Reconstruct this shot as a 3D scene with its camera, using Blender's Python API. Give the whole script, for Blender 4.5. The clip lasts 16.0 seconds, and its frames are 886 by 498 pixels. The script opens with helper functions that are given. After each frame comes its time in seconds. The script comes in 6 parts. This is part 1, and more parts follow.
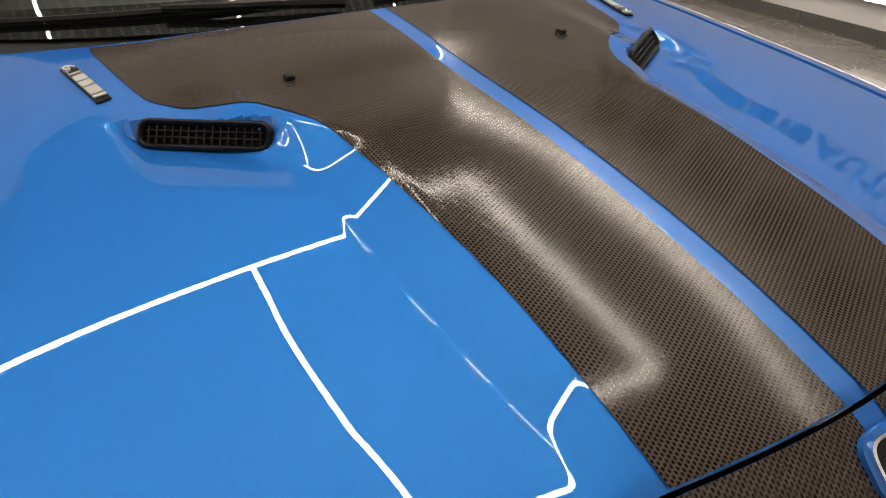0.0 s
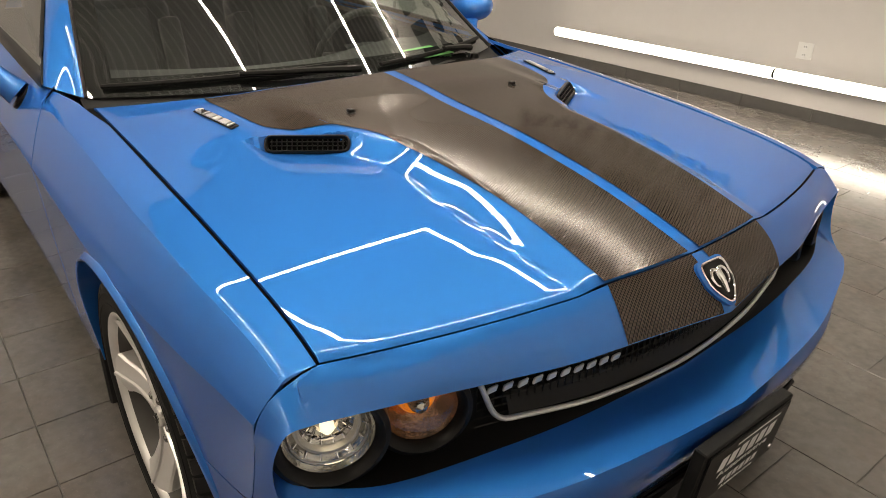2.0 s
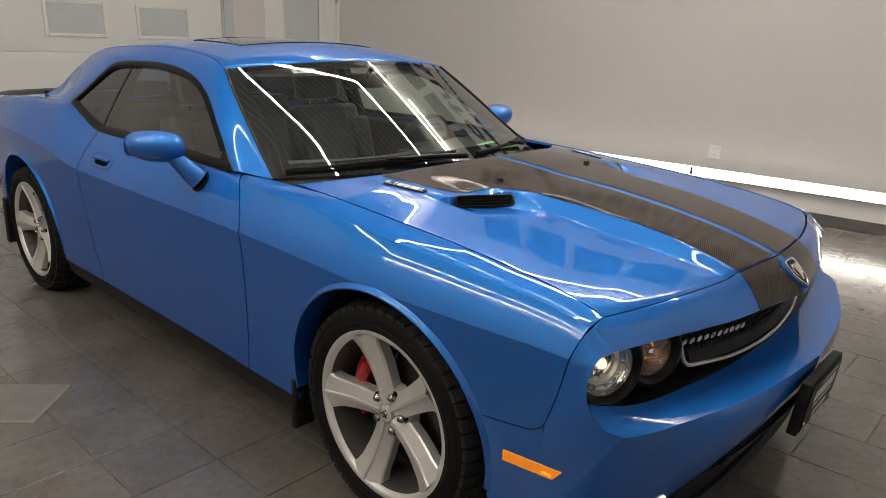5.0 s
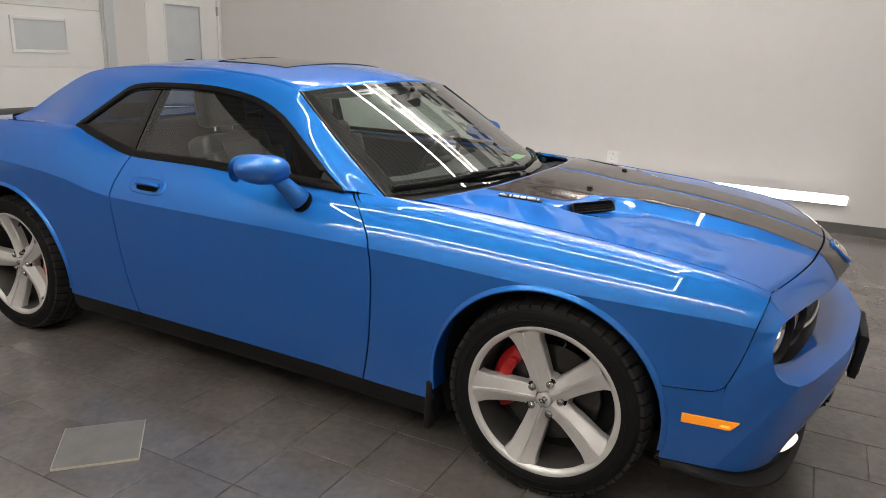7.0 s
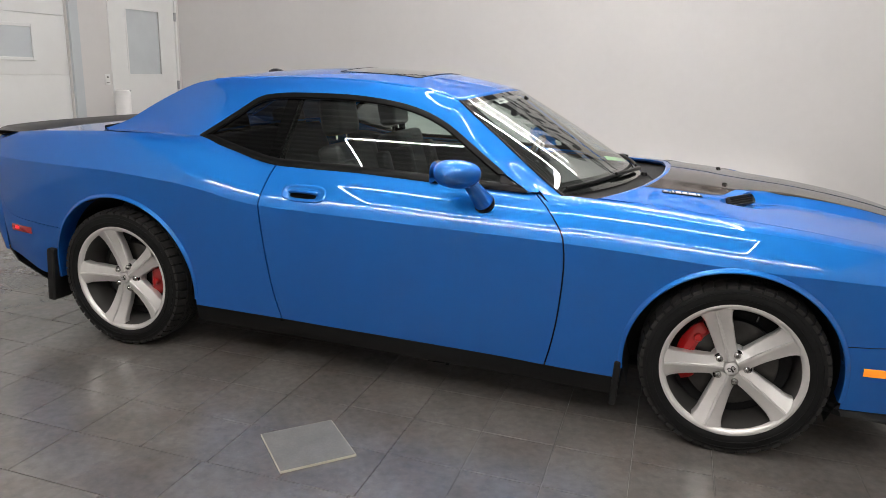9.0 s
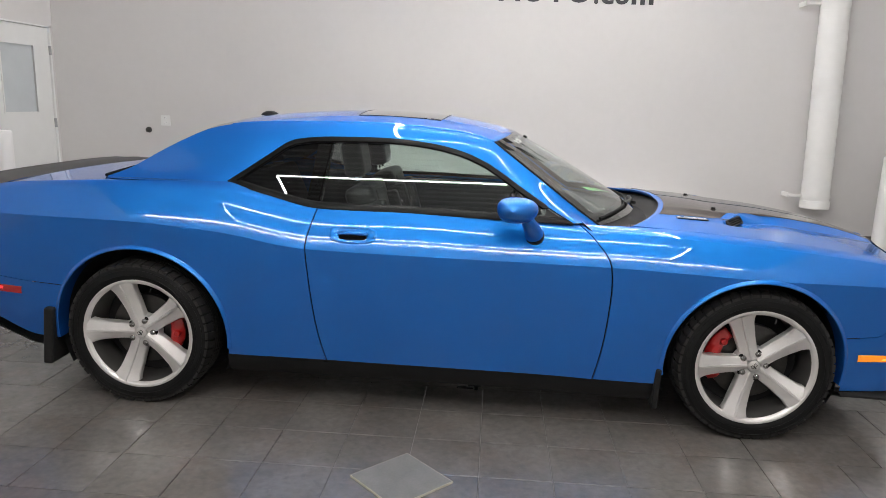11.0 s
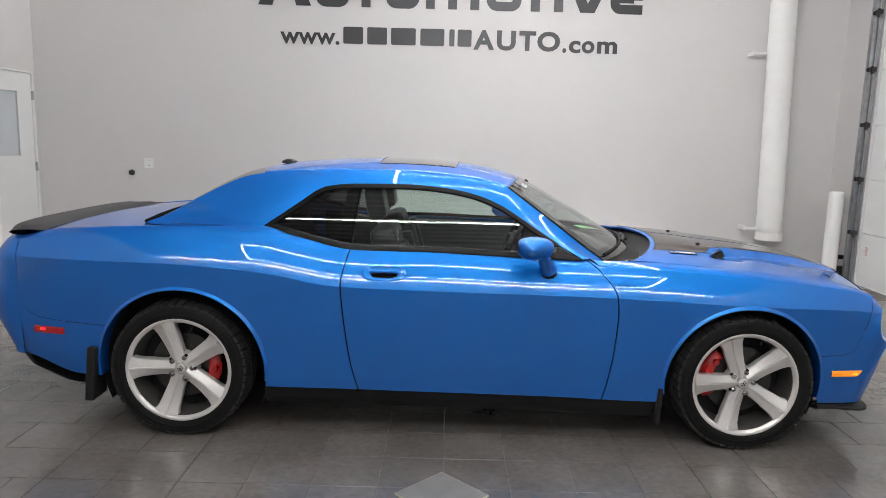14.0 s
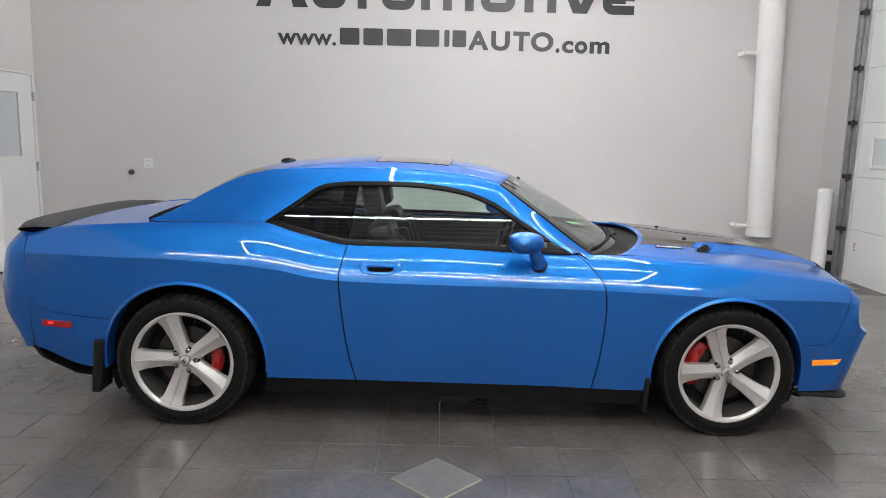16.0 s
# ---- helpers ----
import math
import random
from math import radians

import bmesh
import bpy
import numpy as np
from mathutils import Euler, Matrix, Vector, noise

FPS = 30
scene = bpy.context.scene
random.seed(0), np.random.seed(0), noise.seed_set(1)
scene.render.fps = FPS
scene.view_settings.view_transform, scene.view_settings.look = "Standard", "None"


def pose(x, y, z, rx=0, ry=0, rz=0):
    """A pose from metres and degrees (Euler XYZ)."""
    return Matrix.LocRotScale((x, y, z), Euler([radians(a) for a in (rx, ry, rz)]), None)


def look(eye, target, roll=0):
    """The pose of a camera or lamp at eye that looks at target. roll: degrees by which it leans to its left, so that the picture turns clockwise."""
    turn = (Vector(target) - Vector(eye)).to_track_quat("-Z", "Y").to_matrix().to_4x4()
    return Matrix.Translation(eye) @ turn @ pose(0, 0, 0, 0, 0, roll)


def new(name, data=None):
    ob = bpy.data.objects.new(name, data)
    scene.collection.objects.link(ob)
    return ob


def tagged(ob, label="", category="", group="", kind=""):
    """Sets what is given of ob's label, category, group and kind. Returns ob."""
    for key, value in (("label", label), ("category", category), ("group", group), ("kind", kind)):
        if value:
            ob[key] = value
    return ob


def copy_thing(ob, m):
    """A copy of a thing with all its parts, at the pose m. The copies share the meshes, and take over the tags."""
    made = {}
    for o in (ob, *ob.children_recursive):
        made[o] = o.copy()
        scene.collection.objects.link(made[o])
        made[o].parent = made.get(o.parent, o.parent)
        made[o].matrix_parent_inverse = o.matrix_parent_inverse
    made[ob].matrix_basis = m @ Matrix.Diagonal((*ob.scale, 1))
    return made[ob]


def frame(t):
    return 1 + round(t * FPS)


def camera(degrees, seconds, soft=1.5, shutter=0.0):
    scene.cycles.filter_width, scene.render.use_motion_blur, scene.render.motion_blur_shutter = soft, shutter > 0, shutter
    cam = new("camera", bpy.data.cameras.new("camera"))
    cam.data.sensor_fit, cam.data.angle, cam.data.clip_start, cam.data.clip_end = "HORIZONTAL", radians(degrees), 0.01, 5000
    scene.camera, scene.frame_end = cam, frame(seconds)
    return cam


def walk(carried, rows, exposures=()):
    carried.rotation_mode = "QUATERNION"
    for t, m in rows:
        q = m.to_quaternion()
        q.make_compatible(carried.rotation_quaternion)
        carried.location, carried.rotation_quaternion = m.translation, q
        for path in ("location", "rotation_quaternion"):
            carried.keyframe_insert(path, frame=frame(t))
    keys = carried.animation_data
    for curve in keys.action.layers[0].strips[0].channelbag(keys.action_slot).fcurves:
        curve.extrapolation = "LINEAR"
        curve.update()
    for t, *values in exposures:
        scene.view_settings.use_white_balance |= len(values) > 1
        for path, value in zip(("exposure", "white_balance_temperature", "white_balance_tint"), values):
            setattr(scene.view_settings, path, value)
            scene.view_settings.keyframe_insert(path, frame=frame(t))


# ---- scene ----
from mathutils.bvhtree import BVHTree
cam = camera(64.5, 16.0, soft=0.7)
PATH = [
    (0, (2.489, -0.657, 1.398), (1.051, 0.223, 0.321), 0.9),
    (0.5, (2.566, -0.783, 1.456), (1.145, 0.109, 0.367), 1.2),
    (1, (2.679, -0.958, 1.501), (1.262, -0.005, 0.459), 1.3),
    (1.5, (2.798, -1.081, 1.51), (1.371, -0.029, 0.583), 1.3),
    (2, (2.95, -1.211, 1.499), (1.547, -0.093, 0.615), 1.3),
    (2.5, (3.107, -1.371, 1.471), (1.699, -0.216, 0.644), 1.3),
    (3, (3.245, -1.563, 1.481), (1.814, -0.357, 0.776), 1.3),
    (3.5, (3.209, -1.715, 1.46), (1.789, -0.477, 0.789), 1.3),
    (4, (3.107, -1.881, 1.47), (1.715, -0.592, 0.834), 1.3),
    (4.2, (3.075, -1.945, 1.473), (1.7, -0.631, 0.853), 1.3),
    (6.3, (2.436, -2.804, 1.486), (1.391, -1.185, 0.949), 2.1),
    (6.5, (2.359, -2.897, 1.507), (1.364, -1.247, 0.971), 2.0),
    (7, (2.161, -3.043, 1.504), (1.278, -1.329, 0.973), 2.0),
    (7.5, (1.905, -3.164, 1.502), (1.113, -1.401, 0.988), 2.2),
    (8, (1.635, -3.36, 1.499), (0.927, -1.56, 0.992), 2.2),
    (8.5, (1.376, -3.592, 1.508), (0.736, -1.766, 1.002), 2.2),
    (9, (1.146, -3.723, 1.489), (0.562, -1.878, 0.983), 2.1),
    (9.2, (1.043, -3.781, 1.458), (0.504, -1.916, 0.976), 2.4),
    (11.3, (0.139, -4.162, 1.551), (0.05, -2.205, 1.148), 1.8),
    (11.5, (0.09, -4.225, 1.567), (0.027, -2.264, 1.179), 1.9),
    (12, (0.014, -4.402, 1.599), (-0.004, -2.431, 1.263), 1.8),
    (12.5, (-0.059, -4.483, 1.595), (-0.061, -2.507, 1.284), 1.7),
    (13, (-0.089, -4.477, 1.584), (-0.091, -2.501, 1.273), 1.6),
    (13.5, (-0.111, -4.438, 1.587), (-0.116, -2.462, 1.275), 1.5),
    (14, (-0.112, -4.432, 1.593), (-0.114, -2.457, 1.28), 1.5),
    (14.5, (-0.106, -4.501, 1.612), (-0.108, -2.525, 1.3), 1.4),
    (15, (-0.111, -4.565, 1.61), (-0.111, -2.59, 1.295), 1.4),
    (15.5, (-0.115, -4.574, 1.601), (-0.11, -2.599, 1.284), 1.4),
    (16, (-0.096, -4.568, 1.592), (-0.09, -2.593, 1.277), 1.3),
]
walk(cam, [(t, look(eye, target, roll)) for t, eye, target, roll in PATH],
     exposures=((0, -0.22, 7500, 10), (1.0, -0.04, 7900, 10), (2.0, 0.10, 8000, 10), (2.5, 0.20, 8000, 10), (3.5, -0.06, 7700, 10), (4.2, -0.30, 7300, 10), (6.5, 0.04, 6900, 10), (8.0, 0.27, 6500, 10), (9.2, 0.39, 6450, 10), (11.5, 0.41, 6300, 10), (16, 0.32, 6200, 10)))
# ---------------- light ----------------
world = bpy.data.worlds.new("studio_world")
world.use_nodes = True
world.node_tree.nodes["Background"].inputs[0].default_value = (0.9, 0.95, 1.0, 1)
world.node_tree.nodes["Background"].inputs[1].default_value = 0.0
scene.world = world


# ---------------- small builders ----------------
def mat(name, color, rough=0.5, metal=0.0, spec=0.5, coat=0.0, coat_rough=0.03, bump=0.0, bump_scale=200.0,
        vary=0.0, vary_scale=4.0, emit=0.0, emit_color=None, fine=0.0, object_random=0.0, rough_vary=0.0, world=False):
    """A principled material with optional two-scale variation, bump and coat."""
    m = bpy.data.materials.new(name)
    m.use_nodes = True
    nt = m.node_tree
    n, l = nt.nodes, nt.links
    b = n["Principled BSDF"]
    b.inputs["Base Color"].default_value = (*color, 1)
    b.inputs["Roughness"].default_value = rough
    b.inputs["Metallic"].default_value = metal
    b.inputs["Specular IOR Level"].default_value = spec
    b.inputs["Coat Weight"].default_value = coat
    b.inputs["Coat Roughness"].default_value = coat_rough
    co = n.new("ShaderNodeTexCoord")
    where = n.new("ShaderNodeNewGeometry").outputs["Position"] if world else co.outputs["Object"]
    if vary or object_random:
        big = n.new("ShaderNodeTexNoise")
        big.inputs["Scale"].default_value = vary_scale
        big.inputs["Detail"].default_value = 6
        big.inputs["Roughness"].default_value = 0.6
        l.new(where, big.inputs["Vector"])
        hs = n.new("ShaderNodeHueSaturation")
        hs.inputs["Color"].default_value = (*color, 1)
        mr = n.new("ShaderNodeMapRange")
        mr.inputs[1].default_value, mr.inputs[2].default_value = 0.3, 0.7
        mr.inputs[3].default_value, mr.inputs[4].default_value = 1 - vary, 1 + vary
        l.new(big.outputs["Fac"], mr.inputs[0])
        last = mr.outputs[0]
        if object_random:
            oi = n.new("ShaderNodeObjectInfo")
            m2 = n.new("ShaderNodeMapRange")
            m2.inputs[3].default_value, m2.inputs[4].default_value = 1 - object_random, 1 + object_random
            l.new(oi.outputs["Random"], m2.inputs[0])
            mm = n.new("ShaderNodeMath")
            mm.operation = "MULTIPLY"
            l.new(last, mm.inputs[0])
            l.new(m2.outputs[0], mm.inputs[1])
            last = mm.outputs[0]
        if fine:
            fn = n.new("ShaderNodeTexNoise")
            fn.inputs["Scale"].default_value = vary_scale * 14
            fn.inputs["Detail"].default_value = 4
            l.new(where, fn.inputs["Vector"])
            m3 = n.new("ShaderNodeMapRange")
            m3.inputs[1].default_value, m3.inputs[2].default_value = 0.3, 0.7
            m3.inputs[3].default_value, m3.inputs[4].default_value = 1 - fine, 1 + fine
            l.new(fn.outputs["Fac"], m3.inputs[0])
            mm = n.new("ShaderNodeMath")
            mm.operation = "MULTIPLY"
            l.new(last, mm.inputs[0])
            l.new(m3.outputs[0], mm.inputs[1])
            last = mm.outputs[0]
        l.new(last, hs.inputs["Value"])
        l.new(hs.outputs[0], b.inputs["Base Color"])
        if rough_vary:
            m4 = n.new("ShaderNodeMapRange")
            m4.inputs[1].default_value, m4.inputs[2].default_value = 0.3, 0.7
            m4.inputs[3].default_value, m4.inputs[4].default_value = rough - rough_vary, rough + rough_vary
            l.new(big.outputs["Fac"], m4.inputs[0])
            l.new(m4.outputs[0], b.inputs["Roughness"])
    if bump:
        t = n.new("ShaderNodeTexNoise")
        t.inputs["Scale"].default_value = bump_scale
        t.inputs["Detail"].default_value = 3
        l.new(where, t.inputs["Vector"])
        bp = n.new("ShaderNodeBump")
        bp.inputs["Strength"].default_value = bump
        bp.inputs["Distance"].default_value = 0.002
        l.new(t.outputs["Fac"], bp.inputs["Height"])
        l.new(bp.outputs[0], b.inputs["Normal"])
    if emit:
        b.inputs["Emission Color"].default_value = (*(emit_color or color), 1)
        b.inputs["Emission Strength"].default_value = emit
    return m


def glass(name, tint, rough=0.0, f=1.5):
    """A thin pane: tinted see-through with a Fresnel gloss."""
    m = bpy.data.materials.new(name)
    m.use_nodes = True
    n, l = m.node_tree.nodes, m.node_tree.links
    n.remove(n["Principled BSDF"])
    tr = n.new("ShaderNodeBsdfTransparent")
    tr.inputs[0].default_value = (*tint, 1)
    gl = n.new("ShaderNodeBsdfGlossy")
    gl.inputs["Roughness"].default_value = rough
    fr = n.new("ShaderNodeLayerWeight")
    fr.inputs[0].default_value = 0.5
    f0 = ((f - 1) / (f + 1)) ** 2
    last = fr.outputs["Facing"]
    for op, k in (("POWER", 3.6), ("MULTIPLY", 1 - f0), ("ADD", f0)):
        a = n.new("ShaderNodeMath")
        a.operation = op
        a.inputs[1].default_value = k
        l.new(last, a.inputs[0])
        last = a.outputs[0]
    mx = n.new("ShaderNodeMixShader")
    l.new(last, mx.inputs[0])
    l.new(tr.outputs[0], mx.inputs[1])
    l.new(gl.outputs[0], mx.inputs[2])
    l.new(mx.outputs[0], n["Material Output"].inputs[0])
    return m


def part(name, bm, material, parent=None, label="", smooth=35.0, fix=True):
    """Links a bmesh as one mesh object under a thing or a part."""
    if fix:
        bmesh.ops.recalc_face_normals(bm, faces=bm.faces)
    me = bpy.data.meshes.new(name)
    bm.to_mesh(me)
    bm.free()
    me.materials.append(material)
    if smooth:
        for p in me.polygons:
            p.use_smooth = True
        me.set_sharp_from_angle(angle=radians(smooth))
    ob = new(name, me)
    if parent is not None:
        ob.parent = parent
    if label:
        ob["label"] = label
    return ob


def thing(name, label, category, group="", kind="", at=(0, 0, 0)):
    e = new(name)
    e.empty_display_size = 0.1
    e.location = at
    return tagged(e, label, category, group, kind)


def spl(*pts):
    """A smooth monotone curve through (x, value) knots."""
    a = np.array(sorted(pts), float)
    x, v = a[:, 0], a[:, 1]
    d = np.diff(v) / np.diff(x)
    m = np.concatenate([[d[0]], [0 if p * q <= 0 else 2 * p * q / (p + q) for p, q in zip(d[:-1], d[1:])], [d[-1]]])

    def at(t):
        t = min(max(t, x[0]), x[-1])
        i = min(max(int(np.searchsorted(x, t)) - 1, 0), len(x) - 2)
        h = x[i + 1] - x[i]
        s = (t - x[i]) / h
        return float(v[i] * (1 + 2 * s) * (1 - s) ** 2 + h * m[i] * s * (1 - s) ** 2 + v[i + 1] * s * s * (3 - 2 * s) - h * m[i + 1] * s * s * (1 - s))
    return at


def sstep(a, b, t):
    t = min(max((t - a) / (b - a), 0), 1)
    return t * t * (3 - 2 * t)


def ramp(a, b, t, e=0.16):
    """A straight slope from 0 at a to 1 at b with softened corners."""
    t = min(max((t - a) / (b - a), 0), 1)
    k = 1 / (1 - e)
    if t < e:
        return k * t * t / (2 * e)
    if t > 1 - e:
        return 1 - k * (1 - t) ** 2 / (2 * e)
    return k * (t - e / 2)


def curve3(pts, n, even=True):
    """n points along a Catmull-Rom curve through a few points."""
    p = [Vector(q) for q in pts]
    p = [2 * p[0] - p[1]] + p + [2 * p[-1] - p[-2]]
    fine = []
    for i in range(1, len(p) - 2):
        for k in range(24):
            s = k / 24
            a, b, c, d = p[i - 1], p[i], p[i + 1], p[i + 2]
            fine.append(0.5 * ((2 * b) + (c - a) * s + (2 * a - 5 * b + 4 * c - d) * s * s + (3 * b - a - 3 * c + d) * s ** 3))
    fine.append(p[-2])
    acc = [0.0]
    for q, r in zip(fine, fine[1:]):
        acc.append(acc[-1] + (r - q).length)
    out = []
    j = 0
    for k in range(n):
        w = acc[-1] * k / (n - 1)
        while j < len(fine) - 2 and acc[j + 1] < w:
            j += 1
        h = acc[j + 1] - acc[j] or 1
        out.append(fine[j].lerp(fine[j + 1], min(max((w - acc[j]) / h, 0), 1)))
    return out


def grid(rows, bm=None, wrap=False, cols_wrap=False):
    """Faces between rows of points."""
    bm = bm or bmesh.new()
    vs = [[bm.verts.new(p) for p in r] for r in rows]
    nr, nc = len(vs), len(vs[0])
    for i in range(nr if wrap else nr - 1):
        for j in range(nc if cols_wrap else nc - 1):
            q = [vs[i][j], vs[i][(j + 1) % nc], vs[(i + 1) % nr][(j + 1) % nc], vs[(i + 1) % nr][j]]
            if (q[0].co - q[1].co).length < 1e-6 or (q[2].co - q[3].co).length < 1e-6:
                u = []
                for w in q:
                    if all((w.co - o.co).length > 1e-6 for o in u):
                        u.append(w)
                if len(u) > 2:
                    bm.faces.new(u)
                continue
            bm.faces.new(q)
    return bm


def rimmed(bm, depth):
    """Turns the open border of a sheet inwards by a short flange."""
    bmesh.ops.remove_doubles(bm, verts=bm.verts, dist=1e-5)
    bmesh.ops.recalc_face_normals(bm, faces=bm.faces)
    c = Vector((0, 0, 0.6))
    f = max(bm.faces, key=lambda g: g.calc_area())
    if sum(g.normal.dot(g.calc_center_median() - c) * g.calc_area() for g in bm.faces) < 0:
        bmesh.ops.reverse_faces(bm, faces=bm.faces)
    bm.normal_update()
    nrm = {v: v.normal.copy() for v in bm.verts}
    edges = [e for e in bm.edges if e.is_boundary]
    old = {v for e in edges for v in e.verts}
    new_of = {v: bm.verts.new(v.co - nrm[v] * depth) for v in old}
    for e in edges:
        a, b = e.verts
        q = bm.faces.new((b, a, new_of[a], new_of[b]))
        g = [h for h in e.link_faces if h is not q][0]
        vs = list(g.verts)
        i = vs.index(a)
        if vs[(i + 1) % len(vs)] is not b:
            q.normal_flip()
    return bm


def solid(ob, depth, offset=-1.0):
    s = ob.modifiers.new("thickness", "SOLIDIFY")
    s.thickness, s.offset, s.use_even_offset = depth, offset, False
    return ob


def box(sx, sy, sz, at=(0, 0, 0), bevel=0.0, seg=2, rot=None, bm=None):
    b = bmesh.new()
    bmesh.ops.create_cube(b, size=1)
    bmesh.ops.scale(b, vec=(sx, sy, sz), verts=b.verts)
    if bevel:
        bmesh.ops.bevel(b, geom=b.edges[:], offset=bevel, segments=seg, profile=0.7, affect="EDGES")
    m = Matrix.Translation(at) @ (rot.to_4x4() if rot else Matrix())
    bmesh.ops.transform(b, matrix=m, verts=b.verts)
    if bm is None:
        return b
    return join(bm, b)


def join(bm, other):
    me = bpy.data.meshes.new("tmp")
    other.to_mesh(me)
    other.free()
    bm.from_mesh(me)
    bpy.data.meshes.remove(me)
    return bm


def revolve(profile, n=64, axis="y", bm=None):
    """Turns (radius, along) points about an axis."""
    rows = []
    for k in range(n):
        a = 2 * math.pi * k / n
        c, s = math.cos(a), math.sin(a)
        if axis == "y":
            rows.append([(r * c, h, r * s) for r, h in profile])
        elif axis == "z":
            rows.append([(r * c, r * s, h) for r, h in profile])
        else:
            rows.append([(h, r * c, r * s) for r, h in profile])
    return grid(rows, bm, wrap=True)


def tube(pts, r, n=10, cap=True, bm=None):
    """A round bar along points."""
    bm = bm or bmesh.new()
    pts = [Vector(p) for p in pts]
    rows = []
    for i, p in enumerate(pts):
        d = (pts[min(i + 1, len(pts) - 1)] - pts[max(i - 1, 0)]).normalized()
        a = d.cross(Vector((0, 0, 1)) if abs(d.z) < 0.95 else Vector((1, 0, 0))).normalized()
        b = d.cross(a)
        rr = r(i / (len(pts) - 1)) if callable(r) else r
        rows.append([p + (a * math.cos(2 * math.pi * k / n) + b * math.sin(2 * math.pi * k / n)) * rr for k in range(n)])
    grid(rows, bm, cols_wrap=True)
    if cap:
        bm.verts.ensure_lookup_table()
        t = len(bm.verts) - len(rows) * n
        bm.faces.new([bm.verts[t + k] for k in range(n)])
        bm.faces.new([bm.verts[t + (len(rows) - 1) * n + k] for k in range(n)])
    return bm


def words(body, width, height, depth=0.01, bold=0.0):
    """Built-in font lettering as a mesh in the xz plane, standing on z = 0, from x = 0 to width, facing -y."""
    cu = bpy.data.curves.new("words", "FONT")
    cu.body, cu.extrude, cu.offset, cu.resolution_u = body, depth / 2, bold, 4
    o = bpy.data.objects.new("words", cu)
    scene.collection.objects.link(o)
    bpy.context.view_layer.update()
    me = bpy.data.meshes.new_from_object(o.evaluated_get(bpy.context.evaluated_depsgraph_get()))
    bpy.data.objects.remove(o)
    b = bmesh.new()
    b.from_mesh(me)
    bpy.data.meshes.remove(me)
    xs = [v.co.x for v in b.verts]
    ys = [v.co.y for v in b.verts]
    cap = max(ys)
    sx, sy = width / (max(xs) - min(xs)), height / cap
    x0 = min(xs)
    for v in b.verts:
        v.co = Vector(((v.co.x - x0) * sx, -v.co.z, v.co.y * sy))
    return b


# ---------------- materials ----------------
def paint(name, color, ground):
    """Metallic flake of one colour over a deeper pigment, under clear lacquer."""
    m = mat(name, color, rough=0.56, metal=1.0, coat=1.0, coat_rough=0.012)
    n, l = m.node_tree.nodes, m.node_tree.links
    b = n["Principled BSDF"]
    b.inputs["Specular Tint"].default_value = (0.02, 0.26, 0.76, 1)
    co = n.new("ShaderNodeTexCoord")
    v = n.new("ShaderNodeTexVoronoi")
    v.inputs["Scale"].default_value = 1600
    l.new(co.outputs["Object"], v.inputs["Vector"])
    hs = n.new("ShaderNodeHueSaturation")
    hs.inputs["Color"].default_value = (*color, 1)
    mr = n.new("ShaderNodeMapRange")
    mr.inputs[3].default_value, mr.inputs[4].default_value = 0.88, 1.12
    sep = n.new("ShaderNodeSeparateColor")
    l.new(v.outputs["Color"], sep.inputs[0])
    l.new(sep.outputs[0], mr.inputs[0])
    l.new(mr.outputs[0], hs.inputs["Value"])
    l.new(hs.outputs[0], b.inputs["Base Color"])
    wav = n.new("ShaderNodeTexNoise")
    wav.inputs["Scale"].default_value = 420
    l.new(co.outputs["Object"], wav.inputs["Vector"])
    bp = n.new("ShaderNodeBump")
    bp.inputs["Strength"].default_value = 0.006
    bp.inputs["Distance"].default_value = 0.001
    l.new(wav.outputs["Fac"], bp.inputs["Height"])
    l.new(bp.outputs[0], b.inputs["Normal"])
    d = n.new("ShaderNodeBsdfPrincipled")
    d.inputs["Base Color"].default_value = (*ground, 1)
    d.inputs["Roughness"].default_value = 0.5
    d.inputs["Specular IOR Level"].default_value = 0.1
    d.inputs["Coat Weight"].default_value = 1.0
    d.inputs["Coat Roughness"].default_value = 0.012
    for q in (b, d):
        q.inputs["Coat IOR"].default_value = 1.54
    l.new(bp.outputs[0], d.inputs["Normal"])
    mx = n.new("ShaderNodeMixShader")
    mx.inputs[0].default_value = 0.68
    l.new(d.outputs[0], mx.inputs[1])
    l.new(b.outputs[0], mx.inputs[2])
    l.new(mx.outputs[0], n["Material Output"].inputs["Surface"])
    return m


